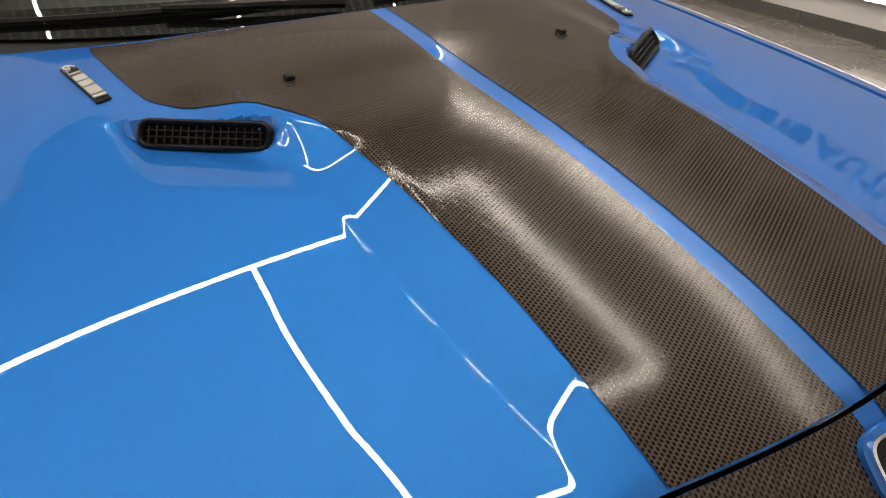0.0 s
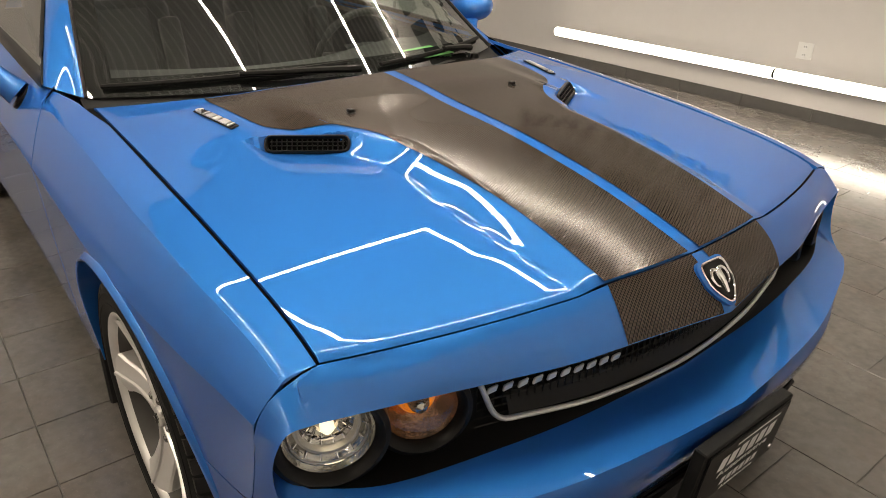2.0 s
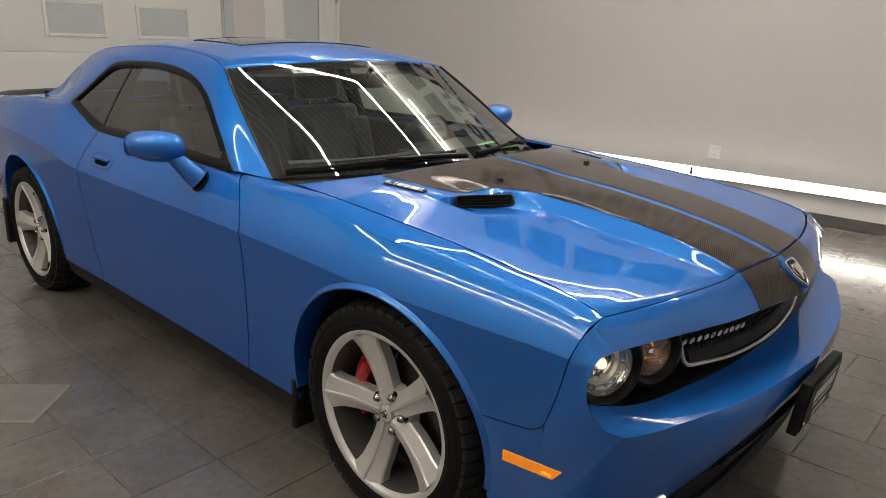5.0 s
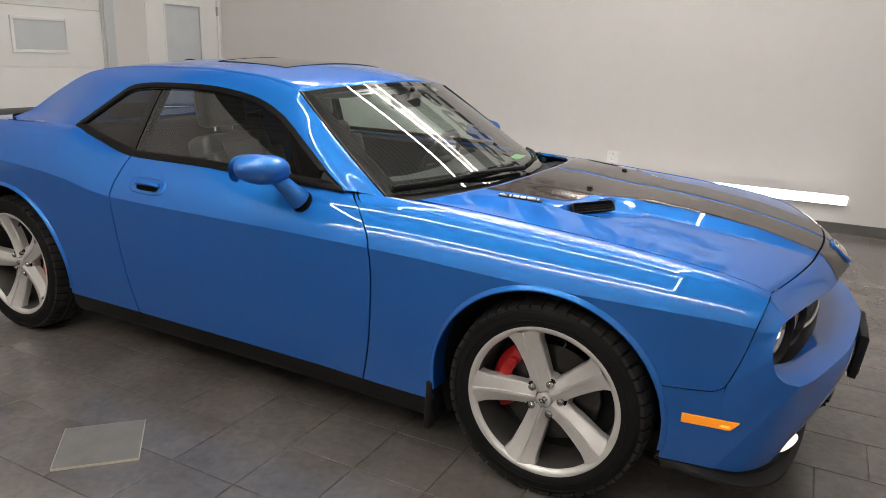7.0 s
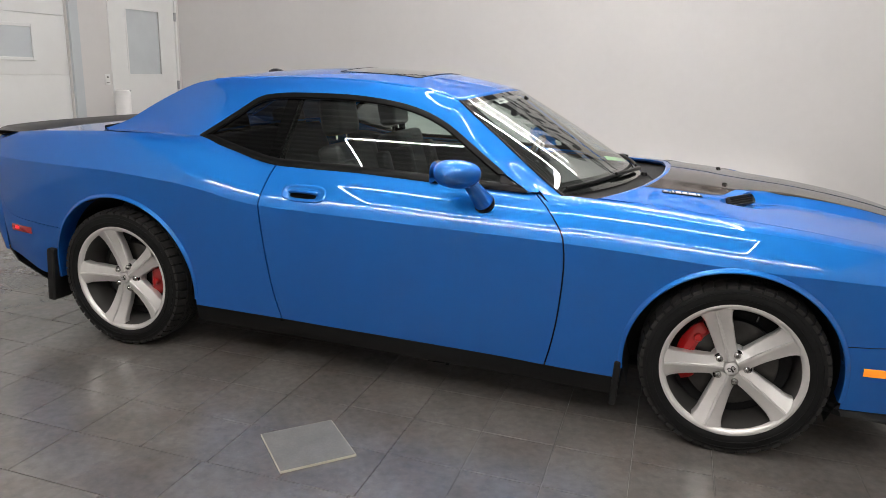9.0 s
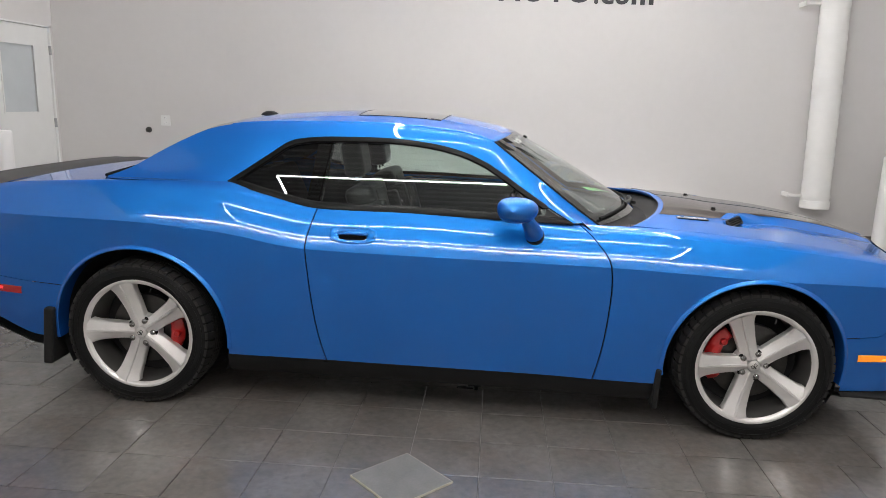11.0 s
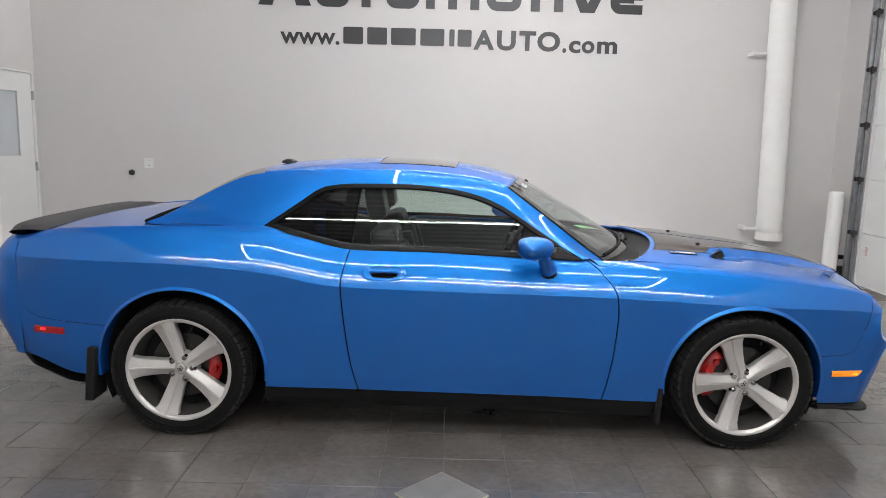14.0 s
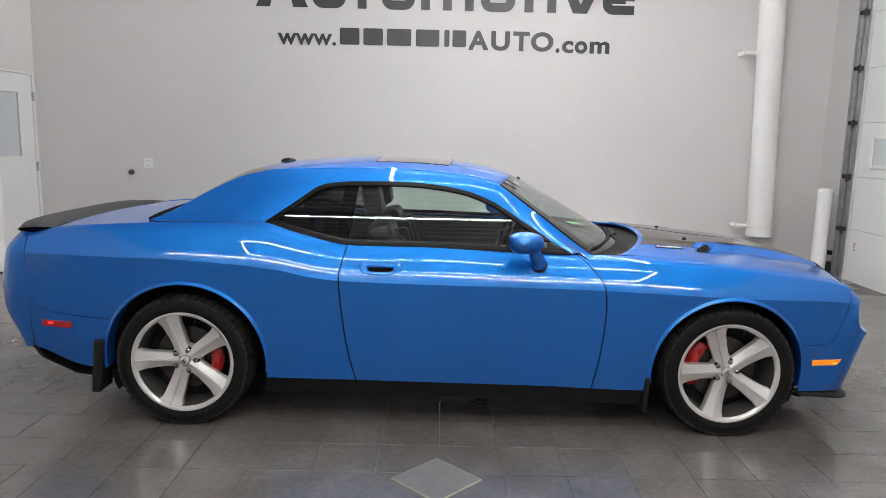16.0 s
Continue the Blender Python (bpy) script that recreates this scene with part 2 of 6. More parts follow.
def carbon(name):
    """Satin carbon-weave vinyl: columns of small dark cells between paler tows, each column a part step on."""
    m = mat(name, (0.05, 0.045, 0.04), rough=0.12, spec=0.6)
    n, l = m.node_tree.nodes, m.node_tree.links
    b = n["Principled BSDF"]
    co = n.new("ShaderNodeTexCoord")
    mp = n.new("ShaderNodeMapping")
    mp.inputs["Scale"].default_value = (1 / 0.0062, 1 / 0.0046, 0)
    l.new(co.outputs["Object"], mp.inputs["Vector"])
    sep = n.new("ShaderNodeSeparateXYZ")
    l.new(mp.outputs[0], sep.inputs[0])

    def calc(op, a, c=None):
        q = n.new("ShaderNodeMath")
        q.operation = op
        for k, v in enumerate((a, c)):
            if v is None:
                continue
            if isinstance(v, (int, float)):
                q.inputs[k].default_value = v
            else:
                l.new(v, q.inputs[k])
        return q.outputs[0]
    col = calc("FLOOR", sep.outputs[1])
    along = calc("ADD", sep.outputs[0], calc("MULTIPLY", col, 0.36))
    u = calc("SUBTRACT", calc("FRACT", sep.outputs[1]), 0.5)
    v = calc("SUBTRACT", calc("FRACT", along), 0.5)
    cell = calc("MULTIPLY", calc("MAXIMUM", calc("SUBTRACT", 1.0, calc("MULTIPLY", calc("MULTIPLY", u, u), 6.5)), 0.0), calc("MAXIMUM", calc("SUBTRACT", 1.0, calc("MULTIPLY", calc("MULTIPLY", v, v), 7.0)), 0.0))
    h = calc("SUBTRACT", 1.0, calc("MINIMUM", calc("MULTIPLY", cell, 1.35), 1.0))
    cr = n.new("ShaderNodeMix")
    cr.data_type = "RGBA"
    cr.inputs[6].default_value = (0.0050, 0.0038, 0.0032, 1)
    cr.inputs[7].default_value = (0.062, 0.048, 0.041, 1)
    l.new(h, cr.inputs[0])
    l.new(cr.outputs[2], b.inputs["Base Color"])
    b.inputs["Specular IOR Level"].default_value = 0.25
    bp = n.new("ShaderNodeBump")
    bp.inputs["Strength"].default_value = 0.006
    bp.inputs["Distance"].default_value = 0.0005
    l.new(h, bp.inputs["Height"])
    l.new(bp.outputs[0], b.inputs["Normal"])
    return m


BLUE = paint("blue_metallic_paint", (0.008, 0.205, 0.560), (0.015, 0.095, 0.520))
CARBON = carbon("carbon_vinyl")
GLOSSBLACK = mat("satin_window_trim", (0.004, 0.004, 0.004), rough=0.35, spec=0.14)
SATIN = mat("satin_black_trim", (0.006, 0.006, 0.006), rough=0.40, spec=0.22, bump=0.05, bump_scale=900)
GRAIN = mat("grained_black_plastic", (0.008, 0.008, 0.008), rough=0.6, spec=0.3, bump=0.25, bump_scale=700, vary=0.15, vary_scale=6)
DARK = mat("dark_underside", (0.008, 0.008, 0.009), rough=0.8, vary=0.2)
GAP = mat("seam_black", (0.003, 0.003, 0.003), rough=0.9, spec=0.08)
RUBBER = mat("tyre_rubber", (0.0075, 0.0075, 0.0075), rough=0.60, spec=0.16, bump=0.2, bump_scale=300, vary=0.25, vary_scale=9)
# paler than the tyre, to set the tread blocks off from the grooves
TREAD = mat("paler_tread_rubber", (0.022, 0.021, 0.020), rough=0.75, spec=0.2, bump=0.2, bump_scale=300, vary=0.3, vary_scale=12)
SILVER = mat("silver_painted_alloy", (0.70, 0.68, 0.66), rough=0.34, metal=0.58, coat=0.4, vary=0.04, vary_scale=20)
CHROME = mat("bright_chrome", (0.85, 0.85, 0.86), rough=0.08, metal=1.0)
BOWL = mat("lamp_reflector", (0.62, 0.61, 0.56), rough=0.14, metal=0.95, bump=0.8, bump_scale=70)
AMBERBOWL = mat("amber_lamp_reflector", (0.40, 0.24, 0.15), rough=0.2, metal=0.85, bump=0.9, bump_scale=110, vary=0.5, vary_scale=60)
BRIGHT = mat("satin_silver_trim", (0.66, 0.66, 0.65), rough=0.28, metal=0.5)
STEEL = mat("brake_steel", (0.075, 0.073, 0.070), rough=0.45, metal=1.0, vary=0.15, vary_scale=30)
CALIPER = mat("red_caliper_enamel", (0.42, 0.008, 0.008), rough=0.3, coat=0.5)
NUT = mat("dark_lug_nut", (0.06, 0.06, 0.06), rough=0.25, metal=1.0)
NUTFACE = mat("plated_steel_nut", (0.34, 0.33, 0.32), rough=0.25, metal=1.0)
AMBER = mat("amber_lens", (0.85, 0.28, 0.01), rough=0.12, coat=1.0, emit=0.3, emit_color=(1.0, 0.30, 0.02))
AMBERLIT = mat("lit_amber_bulb", (1.0, 0.45, 0.05), emit=0.7, emit_color=(1.0, 0.42, 0.03))
REDLENS = mat("red_lens", (0.22, 0.003, 0.008), rough=0.12, coat=1.0, emit=0.06, emit_color=(1.0, 0.02, 0.02))
REDLIT = mat("lit_red_bulb", (0.8, 0.02, 0.02), emit=1.6, emit_color=(1.0, 0.015, 0.02))
LAMPLIT = mat("lit_headlamp", (1.0, 0.9, 0.7), emit=1.3, emit_color=(1.0, 0.9, 0.72))
WSGLASS = glass("windscreen_glass", (0.80, 0.90, 0.85), f=2.2)
SIDEGLASS = glass("tinted_side_glass", (0.78, 0.88, 0.83), f=2.15)
DARKGLASS = glass("dark_tinted_glass", (0.20, 0.21, 0.21), f=1.75)
CLEAR = glass("clear_lens", (0.95, 0.95, 0.95))
LEATHER = mat("black_leather", (0.022, 0.022, 0.023), rough=0.45, bump=0.3, bump_scale=160, vary=0.15, vary_scale=8)
GREYLEATHER = mat("dark_grey_inserts", (0.045, 0.045, 0.045), rough=0.55, bump=0.3, bump_scale=220)
DASHMAT = mat("soft_dash_plastic", (0.03, 0.031, 0.032), rough=0.6, bump=0.3, bump_scale=500)
HEADLINER = mat("pale_headliner", (0.42, 0.42, 0.41), rough=0.9)
WHITE = mat("white_lettering", (0.8, 0.8, 0.8), rough=0.5)
WALLMAT = mat("painted_wall", (0.64, 0.62, 0.61), rough=0.75, vary=0.02, vary_scale=0.8, fine=0.01, bump=0.08, bump_scale=120)
CEILMAT = mat("grey_metal_ceiling", (0.15, 0.15, 0.15), rough=0.45, vary=0.08)
RIBMAT = mat("pale_ceiling_ribs", (0.27, 0.27, 0.265), rough=0.5, vary=0.05)
BASEMAT = mat("grey_base_tile", (0.10, 0.095, 0.09), rough=0.5, vary=0.15, vary_scale=5)
DOORMAT = mat("white_door_paint", (0.76, 0.76, 0.75), rough=0.45, vary=0.02, bump=0.05)
FROST = mat("frosted_pane", (0.55, 0.58, 0.60), rough=0.35, vary=0.03)
ZINC = mat("galvanised_track", (0.38, 0.39, 0.40), rough=0.4, metal=0.9, vary=0.2, vary_scale=12)
SIGNMAT = mat("dark_sign_vinyl", (0.025, 0.025, 0.028), rough=0.45)
PIPEMAT = mat("white_duct_wrap", (0.78, 0.77, 0.75), rough=0.55, bump=0.3, bump_scale=60, vary=0.03)
_n, _l = PIPEMAT.node_tree.nodes, PIPEMAT.node_tree.links
_map = _n.new("ShaderNodeMapping")
_map.inputs["Scale"].default_value = (0.25, 0.25, 1.6)
_l.new(_n.new("ShaderNodeTexCoord").outputs["Object"], _map.inputs["Vector"])
for _k in list(_n):
    if _k.bl_idname == "ShaderNodeBump":
        _l.new(_map.outputs[0], _k.inputs["Height"].links[0].from_node.inputs["Vector"])
        _k.inputs["Strength"].default_value = 0.5
POSTMAT = mat("white_bollard_sleeve", (0.82, 0.81, 0.80), rough=0.4)
TUBELIT = mat("lit_led_tube", (1, 1, 1), emit=74.0, emit_color=(1.0, 0.97, 0.93))
TUBEWALL = mat("lit_wall_tube", (1, 1, 1), emit=11.0, emit_color=(1.0, 0.98, 0.95))
TILE = mat("grey_porcelain_tile", (0.130, 0.119, 0.110), rough=0.20, spec=0.85, vary=0.22, vary_scale=2.2, fine=0.10, object_random=0.06, rough_vary=0.03, bump=0.05, bump_scale=60, world=True)


def stained(m):
    """Rusty brown clouds, fine speckle and pale scuffs on the floor tiles."""
    n, l = m.node_tree.nodes, m.node_tree.links
    hs = [q for q in n if q.bl_idname == "ShaderNodeHueSaturation"][0]
    geo = n.new("ShaderNodeNewGeometry")
    last = None
    for scale, det, dist, lo, hi, tint, amount in ((3.4, 10, 0.6, 0.46, 0.66, (0.128, 0.106, 0.094), 0.7), (26, 8, 0.3, 0.50, 0.72, (0.085, 0.082, 0.082), 0.55), (110, 3, 0.0, 0.60, 0.74, (0.20, 0.185, 0.17), 0.45), (7.5, 12, 2.5, 0.60, 0.72, (0.165, 0.152, 0.142), 0.30)):
        t = n.new("ShaderNodeTexNoise")
        t.inputs["Scale"].default_value, t.inputs["Detail"].default_value, t.inputs["Distortion"].default_value = scale, det, dist
        t.inputs["Roughness"].default_value = 0.65
        l.new(geo.outputs["Position"], t.inputs["Vector"])
        r = n.new("ShaderNodeMapRange")
        r.inputs[1].default_value, r.inputs[2].default_value = lo, hi
        r.inputs[3].default_value, r.inputs[4].default_value = 0.0, amount
        l.new(t.outputs["Fac"], r.inputs[0])
        x = n.new("ShaderNodeMix")
        x.data_type = "RGBA"
        x.inputs[6].default_value = (0.130, 0.119, 0.110, 1)
        x.inputs[7].default_value = (*tint, 1)
        l.new(r.outputs[0], x.inputs[0])
        if last:
            l.new(last, x.inputs[6])
        last = x.outputs[2]
    l.new(last, hs.inputs["Color"])


stained(TILE)
GROUT = mat("tile_grout", (0.16, 0.148, 0.135), rough=0.9, vary=0.35, vary_scale=5, world=True)
TILESAMPLE = mat("loose_tile_face", (0.16, 0.152, 0.140), rough=0.34, vary=0.16, vary_scale=9, fine=0.08)
TILEEDGE = mat("pale_tile_edge", (0.45, 0.42, 0.34), rough=0.8)
PAPER = mat("white_paper_sticker", (0.8, 0.8, 0.78), rough=0.7)
GREENPAPER = mat("green_dash_card", (0.25, 0.75, 0.25), rough=0.6)
JAMBMAT = mat("jamb_paint", (0.50, 0.53, 0.55), rough=0.45)

BARRELMAT = mat("dark_barrel", (0.10, 0.095, 0.09), rough=0.5, metal=0.6, vary=0.2)

# ---------------- the room ----------------
XL, XR, YB, YF, CEIL = -5.23, 4.736, 4.455, -6.8, 5.5


def wall_piece(bm, a, b):
    """An axis-aligned block from corner a to corner b."""
    c = [(p + q) / 2 for p, q in zip(a, b)]
    s = [abs(q - p) for p, q in zip(a, b)]
    return box(*s, at=c, bm=bm)


def structure(name, bm, material, label, category, smooth=0):
    return tagged(part(name, bm, material, None, label, smooth), label, category, kind="structure")


b = bmesh.new()
wall_piece(b, (XL, YB, 0), (XR + 0.15, YB + 0.15, CEIL))
structure("wall_north", b, WALLMAT, "smooth pale grey painted studio wall", "wall")
structure("wall_south", wall_piece(bmesh.new(), (XL - 0.15, YF - 0.15, 0), (XR + 0.15, YF, CEIL)), WALLMAT, "plain pale grey painted wall", "wall")
# west wall with a doorway and a garage opening
b = bmesh.new()
DY0, DY1, DZ = 3.20, 4.41, 2.26
GY0, GY1, GZ = -0.75, 2.60, 3.10
wall_piece(b, (XL - 0.15, DY1, 0), (XL - 0.001, YB + 0.15, CEIL))
wall_piece(b, (XL - 0.15, DY0, DZ), (XL, DY1, CEIL))
wall_piece(b, (XL - 0.15, GY1, 0), (XL, DY0, CEIL))
wall_piece(b, (XL - 0.15, GY0, GZ), (XL, GY1, CEIL))
wall_piece(b, (XL - 0.15, YF, 0), (XL, GY0, CEIL))
structure("wall_west", b, WALLMAT, "pale grey painted wall with a door and a garage opening", "wall")
# east wall with a garage opening
b = bmesh.new()
EY0, EY1, EZ = -1.2, 3.72, 3.60
wall_piece(b, (XR, EY1, 0), (XR + 0.15, YB, CEIL))
wall_piece(b, (XR, EY0, EZ), (XR + 0.15, EY1, CEIL))
wall_piece(b, (XR, YF, 0), (XR + 0.15, EY0, CEIL))
structure("wall_east", b, WALLMAT, "pale grey painted wall round a wide garage opening", "wall")
# ribbed metal ceiling
b = bmesh.new()
wall_piece(b, (XL - 0.15, YF - 0.15, CEIL + 0.06), (XR + 0.15, YB + 0.6, CEIL + 0.2))
y = YF
while y < YB:
    wall_piece(b, (XL, y, CEIL), (XR, y + 0.035, CEIL + 0.058))
    y += 0.17
deck = structure("ceiling", b, CEILMAT, "dark grey metal deck ceiling with pale ribs", "ceiling")
deck.data.materials.append(RIBMAT)
for f in deck.data.polygons:
    f.material_index = 1 if f.center.z < CEIL + 0.05 else 0
# tiled skirting along the walls, one tile after another
sk = wall_piece(bmesh.new(), (-5.02, YB - 0.006, 0), (XR, YB - 0.0005, 0.10))
base = structure("baseboard", sk, GROUT, "dark grey tile skirting along the wall foot", "baseboard")
tm = bpy.data.meshes.new("skirting_tile")
tb = box(0.606, 0.010, 0.104, bevel=0.002, seg=1)
tb.to_mesh(tm)
tb.free()
tm.materials.append(BASEMAT)
for k in range(16):
    o = new("skirting_tile", tm)
    o.parent = base
    o.location = (-4.71 + 0.61 * k, YB - 0.009, 0.053)
# doors
door = thing("door_1", "white painted door with a tall frosted pane", "door", kind="structure")
fr = bmesh.new()
for y0, y1, z0, z1 in ((DY0, DY0 + 0.03, 0, DZ), (DY1 - 0.03, DY1, 0, DZ), (DY0, DY1, DZ - 0.02, DZ)):
    wall_piece(fr, (XL - 0.12, y0, z0), (XL + 0.008, y1, z1))
part("door_frame", fr, DOORMAT, door, smooth=0)
lf = bmesh.new()
PY0, PY1, PZ0, PZ1 = 3.51, 4.08, 1.25, 2.01
for y0, y1, z0, z1 in ((DY0 + 0.034, PY0, 0.01, DZ - 0.024), (PY1, DY1 - 0.034, 0.01, DZ - 0.024), (PY0, PY1, 0.01, PZ0), (PY0, PY1, PZ1, DZ - 0.024)):
    wall_piece(lf, (XL - 0.06, y0, z0), (XL - 0.012, y1, z1))
leaf = part("door_leaf", lf, DOORMAT, door, smooth=0)
part("pane", wall_piece(bmesh.new(), (XL - 0.045, PY0, PZ0), (XL - 0.03, PY1, PZ1)), FROST, leaf, "frosted grey-blue pane", smooth=0)
bd = bmesh.new()
for y0, y1, z0, z1 in ((PY0 - 0.02, PY0, PZ0 - 0.02, PZ1 + 0.02), (PY1, PY1 + 0.02, PZ0 - 0.02, PZ1 + 0.02), (PY0, PY1, PZ0 - 0.02, PZ0), (PY0, PY1, PZ1, PZ1 + 0.02)):
    wall_piece(bd, (XL - 0.02, y0, z0), (XL - 0.006, y1, z1))
part("bead", bd, DOORMAT, leaf, smooth=0)
for z in (0.25, 1.11, 1.975):
    part("hinge", box(0.022, 0.03, 0.11, at=(XL + 0.004, DY1 - 0.03, z), bevel=0.004), ZINC, door, "dull steel hinge")
h = tube(curve3([(XL - 0.012, 3.285, 1.06), (XL + 0.05, 3.285, 1.06), (XL + 0.055, 3.305, 1.06), (XL + 0.055, 3.42, 1.055)], 14), 0.010)
part("door_handle", h, ZINC, leaf, "brushed steel lever handle")


def garage_door(name, x, s, y0, y1, height, pitch, panes, label):
    """A sectional door: one panel above another with recessed joints; s points into the room."""
    g = thing(name, label, "garage door", kind="structure")
    n = int(height / pitch) + 1
    for k in range(n):
        z0, z1 = k * pitch + 0.002, min((k + 1) * pitch - 0.002, height)
        pb = box(0.04, y1 - y0, z1 - z0, at=(x - s * 0.05, (y0 + y1) / 2, (z0 + z1) / 2), bevel=0.006, seg=2)
        panel = part("panel", pb, DOORMAT, g)
        for pz, py0, py1, pz0, pz1 in panes:
            if pz == k:
                part("pane", box(0.010, py1 - py0, pz1 - pz0, at=(x - s * 0.028, (py0 + py1) / 2, (pz0 + pz1) / 2)), FROST, panel, "frosted pane", smooth=0)
                f = bmesh.new()
                for a0, a1, c0, c1 in ((py0 - 0.035, py0, pz0 - 0.035, pz1 + 0.035), (py1, py1 + 0.035, pz0 - 0.035, pz1 + 0.035), (py0, py1, pz0 - 0.035, pz0), (py0, py1, pz1, pz1 + 0.035)):
                    box(0.022, a1 - a0, c1 - c0, at=(x - s * 0.022, (a0 + a1) / 2, (c0 + c1) / 2), bevel=0.004, seg=1, bm=f)
                part("pane_frame", f, DOORMAT, panel, smooth=0)
    part("backing", box(0.02, y1 - y0, height, at=(x - s * 0.075, (y0 + y1) / 2, height / 2)), DOORMAT, g, smooth=0)
    return g


garage_door("door_2", XL, 1, GY0, GY1, GZ, 0.62, ((2, 1.57, 2.14, 1.42, 1.72), (2, 0.60, 1.17, 1.43, 1.73), (2, -0.45, 0.12, 1.43, 1.73)), "white sectional garage door with small frosted panes")
garage_door("door_3", XR, -1, EY0, EY1, EZ, 0.62, ((2, 2.87, 3.42, 1.38, 1.68), (2, 1.70, 2.25, 1.38, 1.68), (2, 0.5, 1.05, 1.38, 1.68)), "white sectional garage door with small frosted panes")
post = part("trim", box(0.030, 0.125, 3.2, at=(XL + 0.015, 2.675, 1.6), bevel=0.006), JAMBMAT)
tagged(post, "blue-grey jamb strip beside the garage door", "trim", kind="structure")
sw = thing("push_plate", "small white wall plate with a round button and a slot", "wall plate", at=(XL, 3.12, 1.19))
part("plate", box(0.008, 0.075, 0.12, at=(0.004, 0, 0), bevel=0.003), DOORMAT, sw)
part("button", revolve([(0.0, 0.013), (0.010, 0.012), (0.011, 0.008)], 20, "x"), STEEL, sw).location = (0, 0, 0.026)
part("slot", box(0.002, 0.040, 0.006, at=(0.0085, 0, -0.034)), GAP, sw, smooth=0)

lab = thing("door_label", "small white sticker with red print bars on the garage door", "sticker", at=(XR + 0.0305, 3.60, 0.42))
part("sheet", box(0.0012, 0.075, 0.12, at=(0, 0, 0)), PAPER, lab, smooth=0)
for k, (dy, w) in enumerate(((0.0, 0.055), (-0.006, 0.042), (0.004, 0.05), (-0.01, 0.03), (0.0, 0.05))):
    part("print_bar", box(0.0008, w, 0.010, at=(-0.0011, dy, 0.042 - 0.021 * k)), REDLENS, lab, smooth=0)
# garage door track with rollers and brackets
track = thing("door_track", "galvanised steel garage door track with rollers", "door track", at=(XR - 0.05, 3.80, 0))
ch = bmesh.new()
for dx, dy, sx, sy in ((0, 0, 0.05, 0.004), (-0.023, 0.028, 0.004, 0.055), (0.022, 0.020, 0.004, 0.040)):
    box(sx, sy, 3.9, at=(dx, dy, 1.98), bm=ch)
part("rail", ch, ZINC, track, smooth=0)
part("angle", box(0.006, 0.05, 3.9, at=(0.03, -0.055, 1.98)), ZINC, track, smooth=0)
for k in range(1, 7):
    z = 0.62 * k
    hb = box(0.05, 0.07, 0.05, at=(-0.015, -0.075, z), bevel=0.006)
    box(0.02, 0.03, 0.09, at=(-0.035, -0.10, z - 0.01), bevel=0.004, bm=hb)
    hinge = part("roller_hinge", hb, STEEL, track, smooth=0)
    part("roller", revolve([(0.0, -0.012), (0.024, -0.012), (0.024, 0.012), (0.0, 0.012)], 16, "x"), DARK, hinge).location = (-0.02, 0.0, z)
    part("bracket", box(0.07, 0.004, 0.05, at=(0.025, 0.052, z - 0.3)), STEEL, track, smooth=0)
part("floor_bracket", box(0.09, 0.10, 0.18, at=(-0.01, 0.10, 0.10), bevel=0.008), DARK, track, smooth=0)
sens = box(0.06, 0.07, 0.05, at=(-0.02, 0.13, 0.30), bevel=0.008)
part("sensor", sens, SATIN, track, "small black door sensor")

# white extraction duct
duct = thing("exhaust_duct", "white ribbed extraction duct hanging in the wall corner", "duct", at=(3.93, 4.26, 0))
p0, p1 = Vector((0, 0, 0.45)), Vector((-0.155, 0, CEIL))
pipe = bmesh.new()
rows = []
for k in range(240):
    f = k / 239
    c = p0.lerp(p1, f)
    r = 0.150 + 0.0022 * math.sin(k * 1.15) + 0.001 * math.sin(k * 0.31)
    rows.append([c + Vector((r * math.cos(a), r * math.sin(a), 0)) for a in [2 * math.pi * j / 36 for j in range(36)]])
grid(rows, pipe, cols_wrap=True)
part("pipe", pipe, PIPEMAT, duct, smooth=60)
part("cuff", revolve([(0.153, 0.44), (0.158, 0.445), (0.158, 0.53), (0.153, 0.535)], 36, "z"), PIPEMAT, duct, "smooth white end cuff")
for z in (0.58, 2.69, 4.2):
    x = -0.034 * (z - 0.45)
    br = box(0.16, 0.03, 0.03, at=(x - 0.22, 0.0, z), bevel=0.004)
    box(0.02, 0.19, 0.05, at=(x - 0.30, 0.09, z), bevel=0.003, bm=br)
    bk = part("bracket", br, PIPEMAT, duct, smooth=0)
    part("strap", revolve([(0.156, z - 0.012), (0.159, z - 0.012), (0.159, z + 0.012), (0.156, z + 0.012)], 36, "z"), PIPEMAT, bk).location = (x, 0, 0)


def bollard(at, h=1.075, r=0.085):
    g = thing("bollard", "white plastic-sleeved steel bollard with a domed cap", "bollard", "guard posts", at=at)
    part("sleeve", revolve([(r, 0.012), (r, h - 0.05)], 32, "z"), POSTMAT, g)
    part("cap", revolve([(r + 0.002, h - 0.05), (r + 0.002, h - 0.03), (r * 0.93, h - 0.012), (r * 0.7, h - 0.003), (0, h)], 32, "z"), POSTMAT, g)
    part("foot_ring", revolve([(r - 0.004, 0.0), (r + 0.012, 0.0), (r + 0.012, 0.012), (r - 0.004, 0.014)], 32, "z"), GRAIN, g)
    return g


bp = bollard((4.55, 3.95, 0.009))
copy_thing(bp, pose(-4.98, 3.07, 0.009))


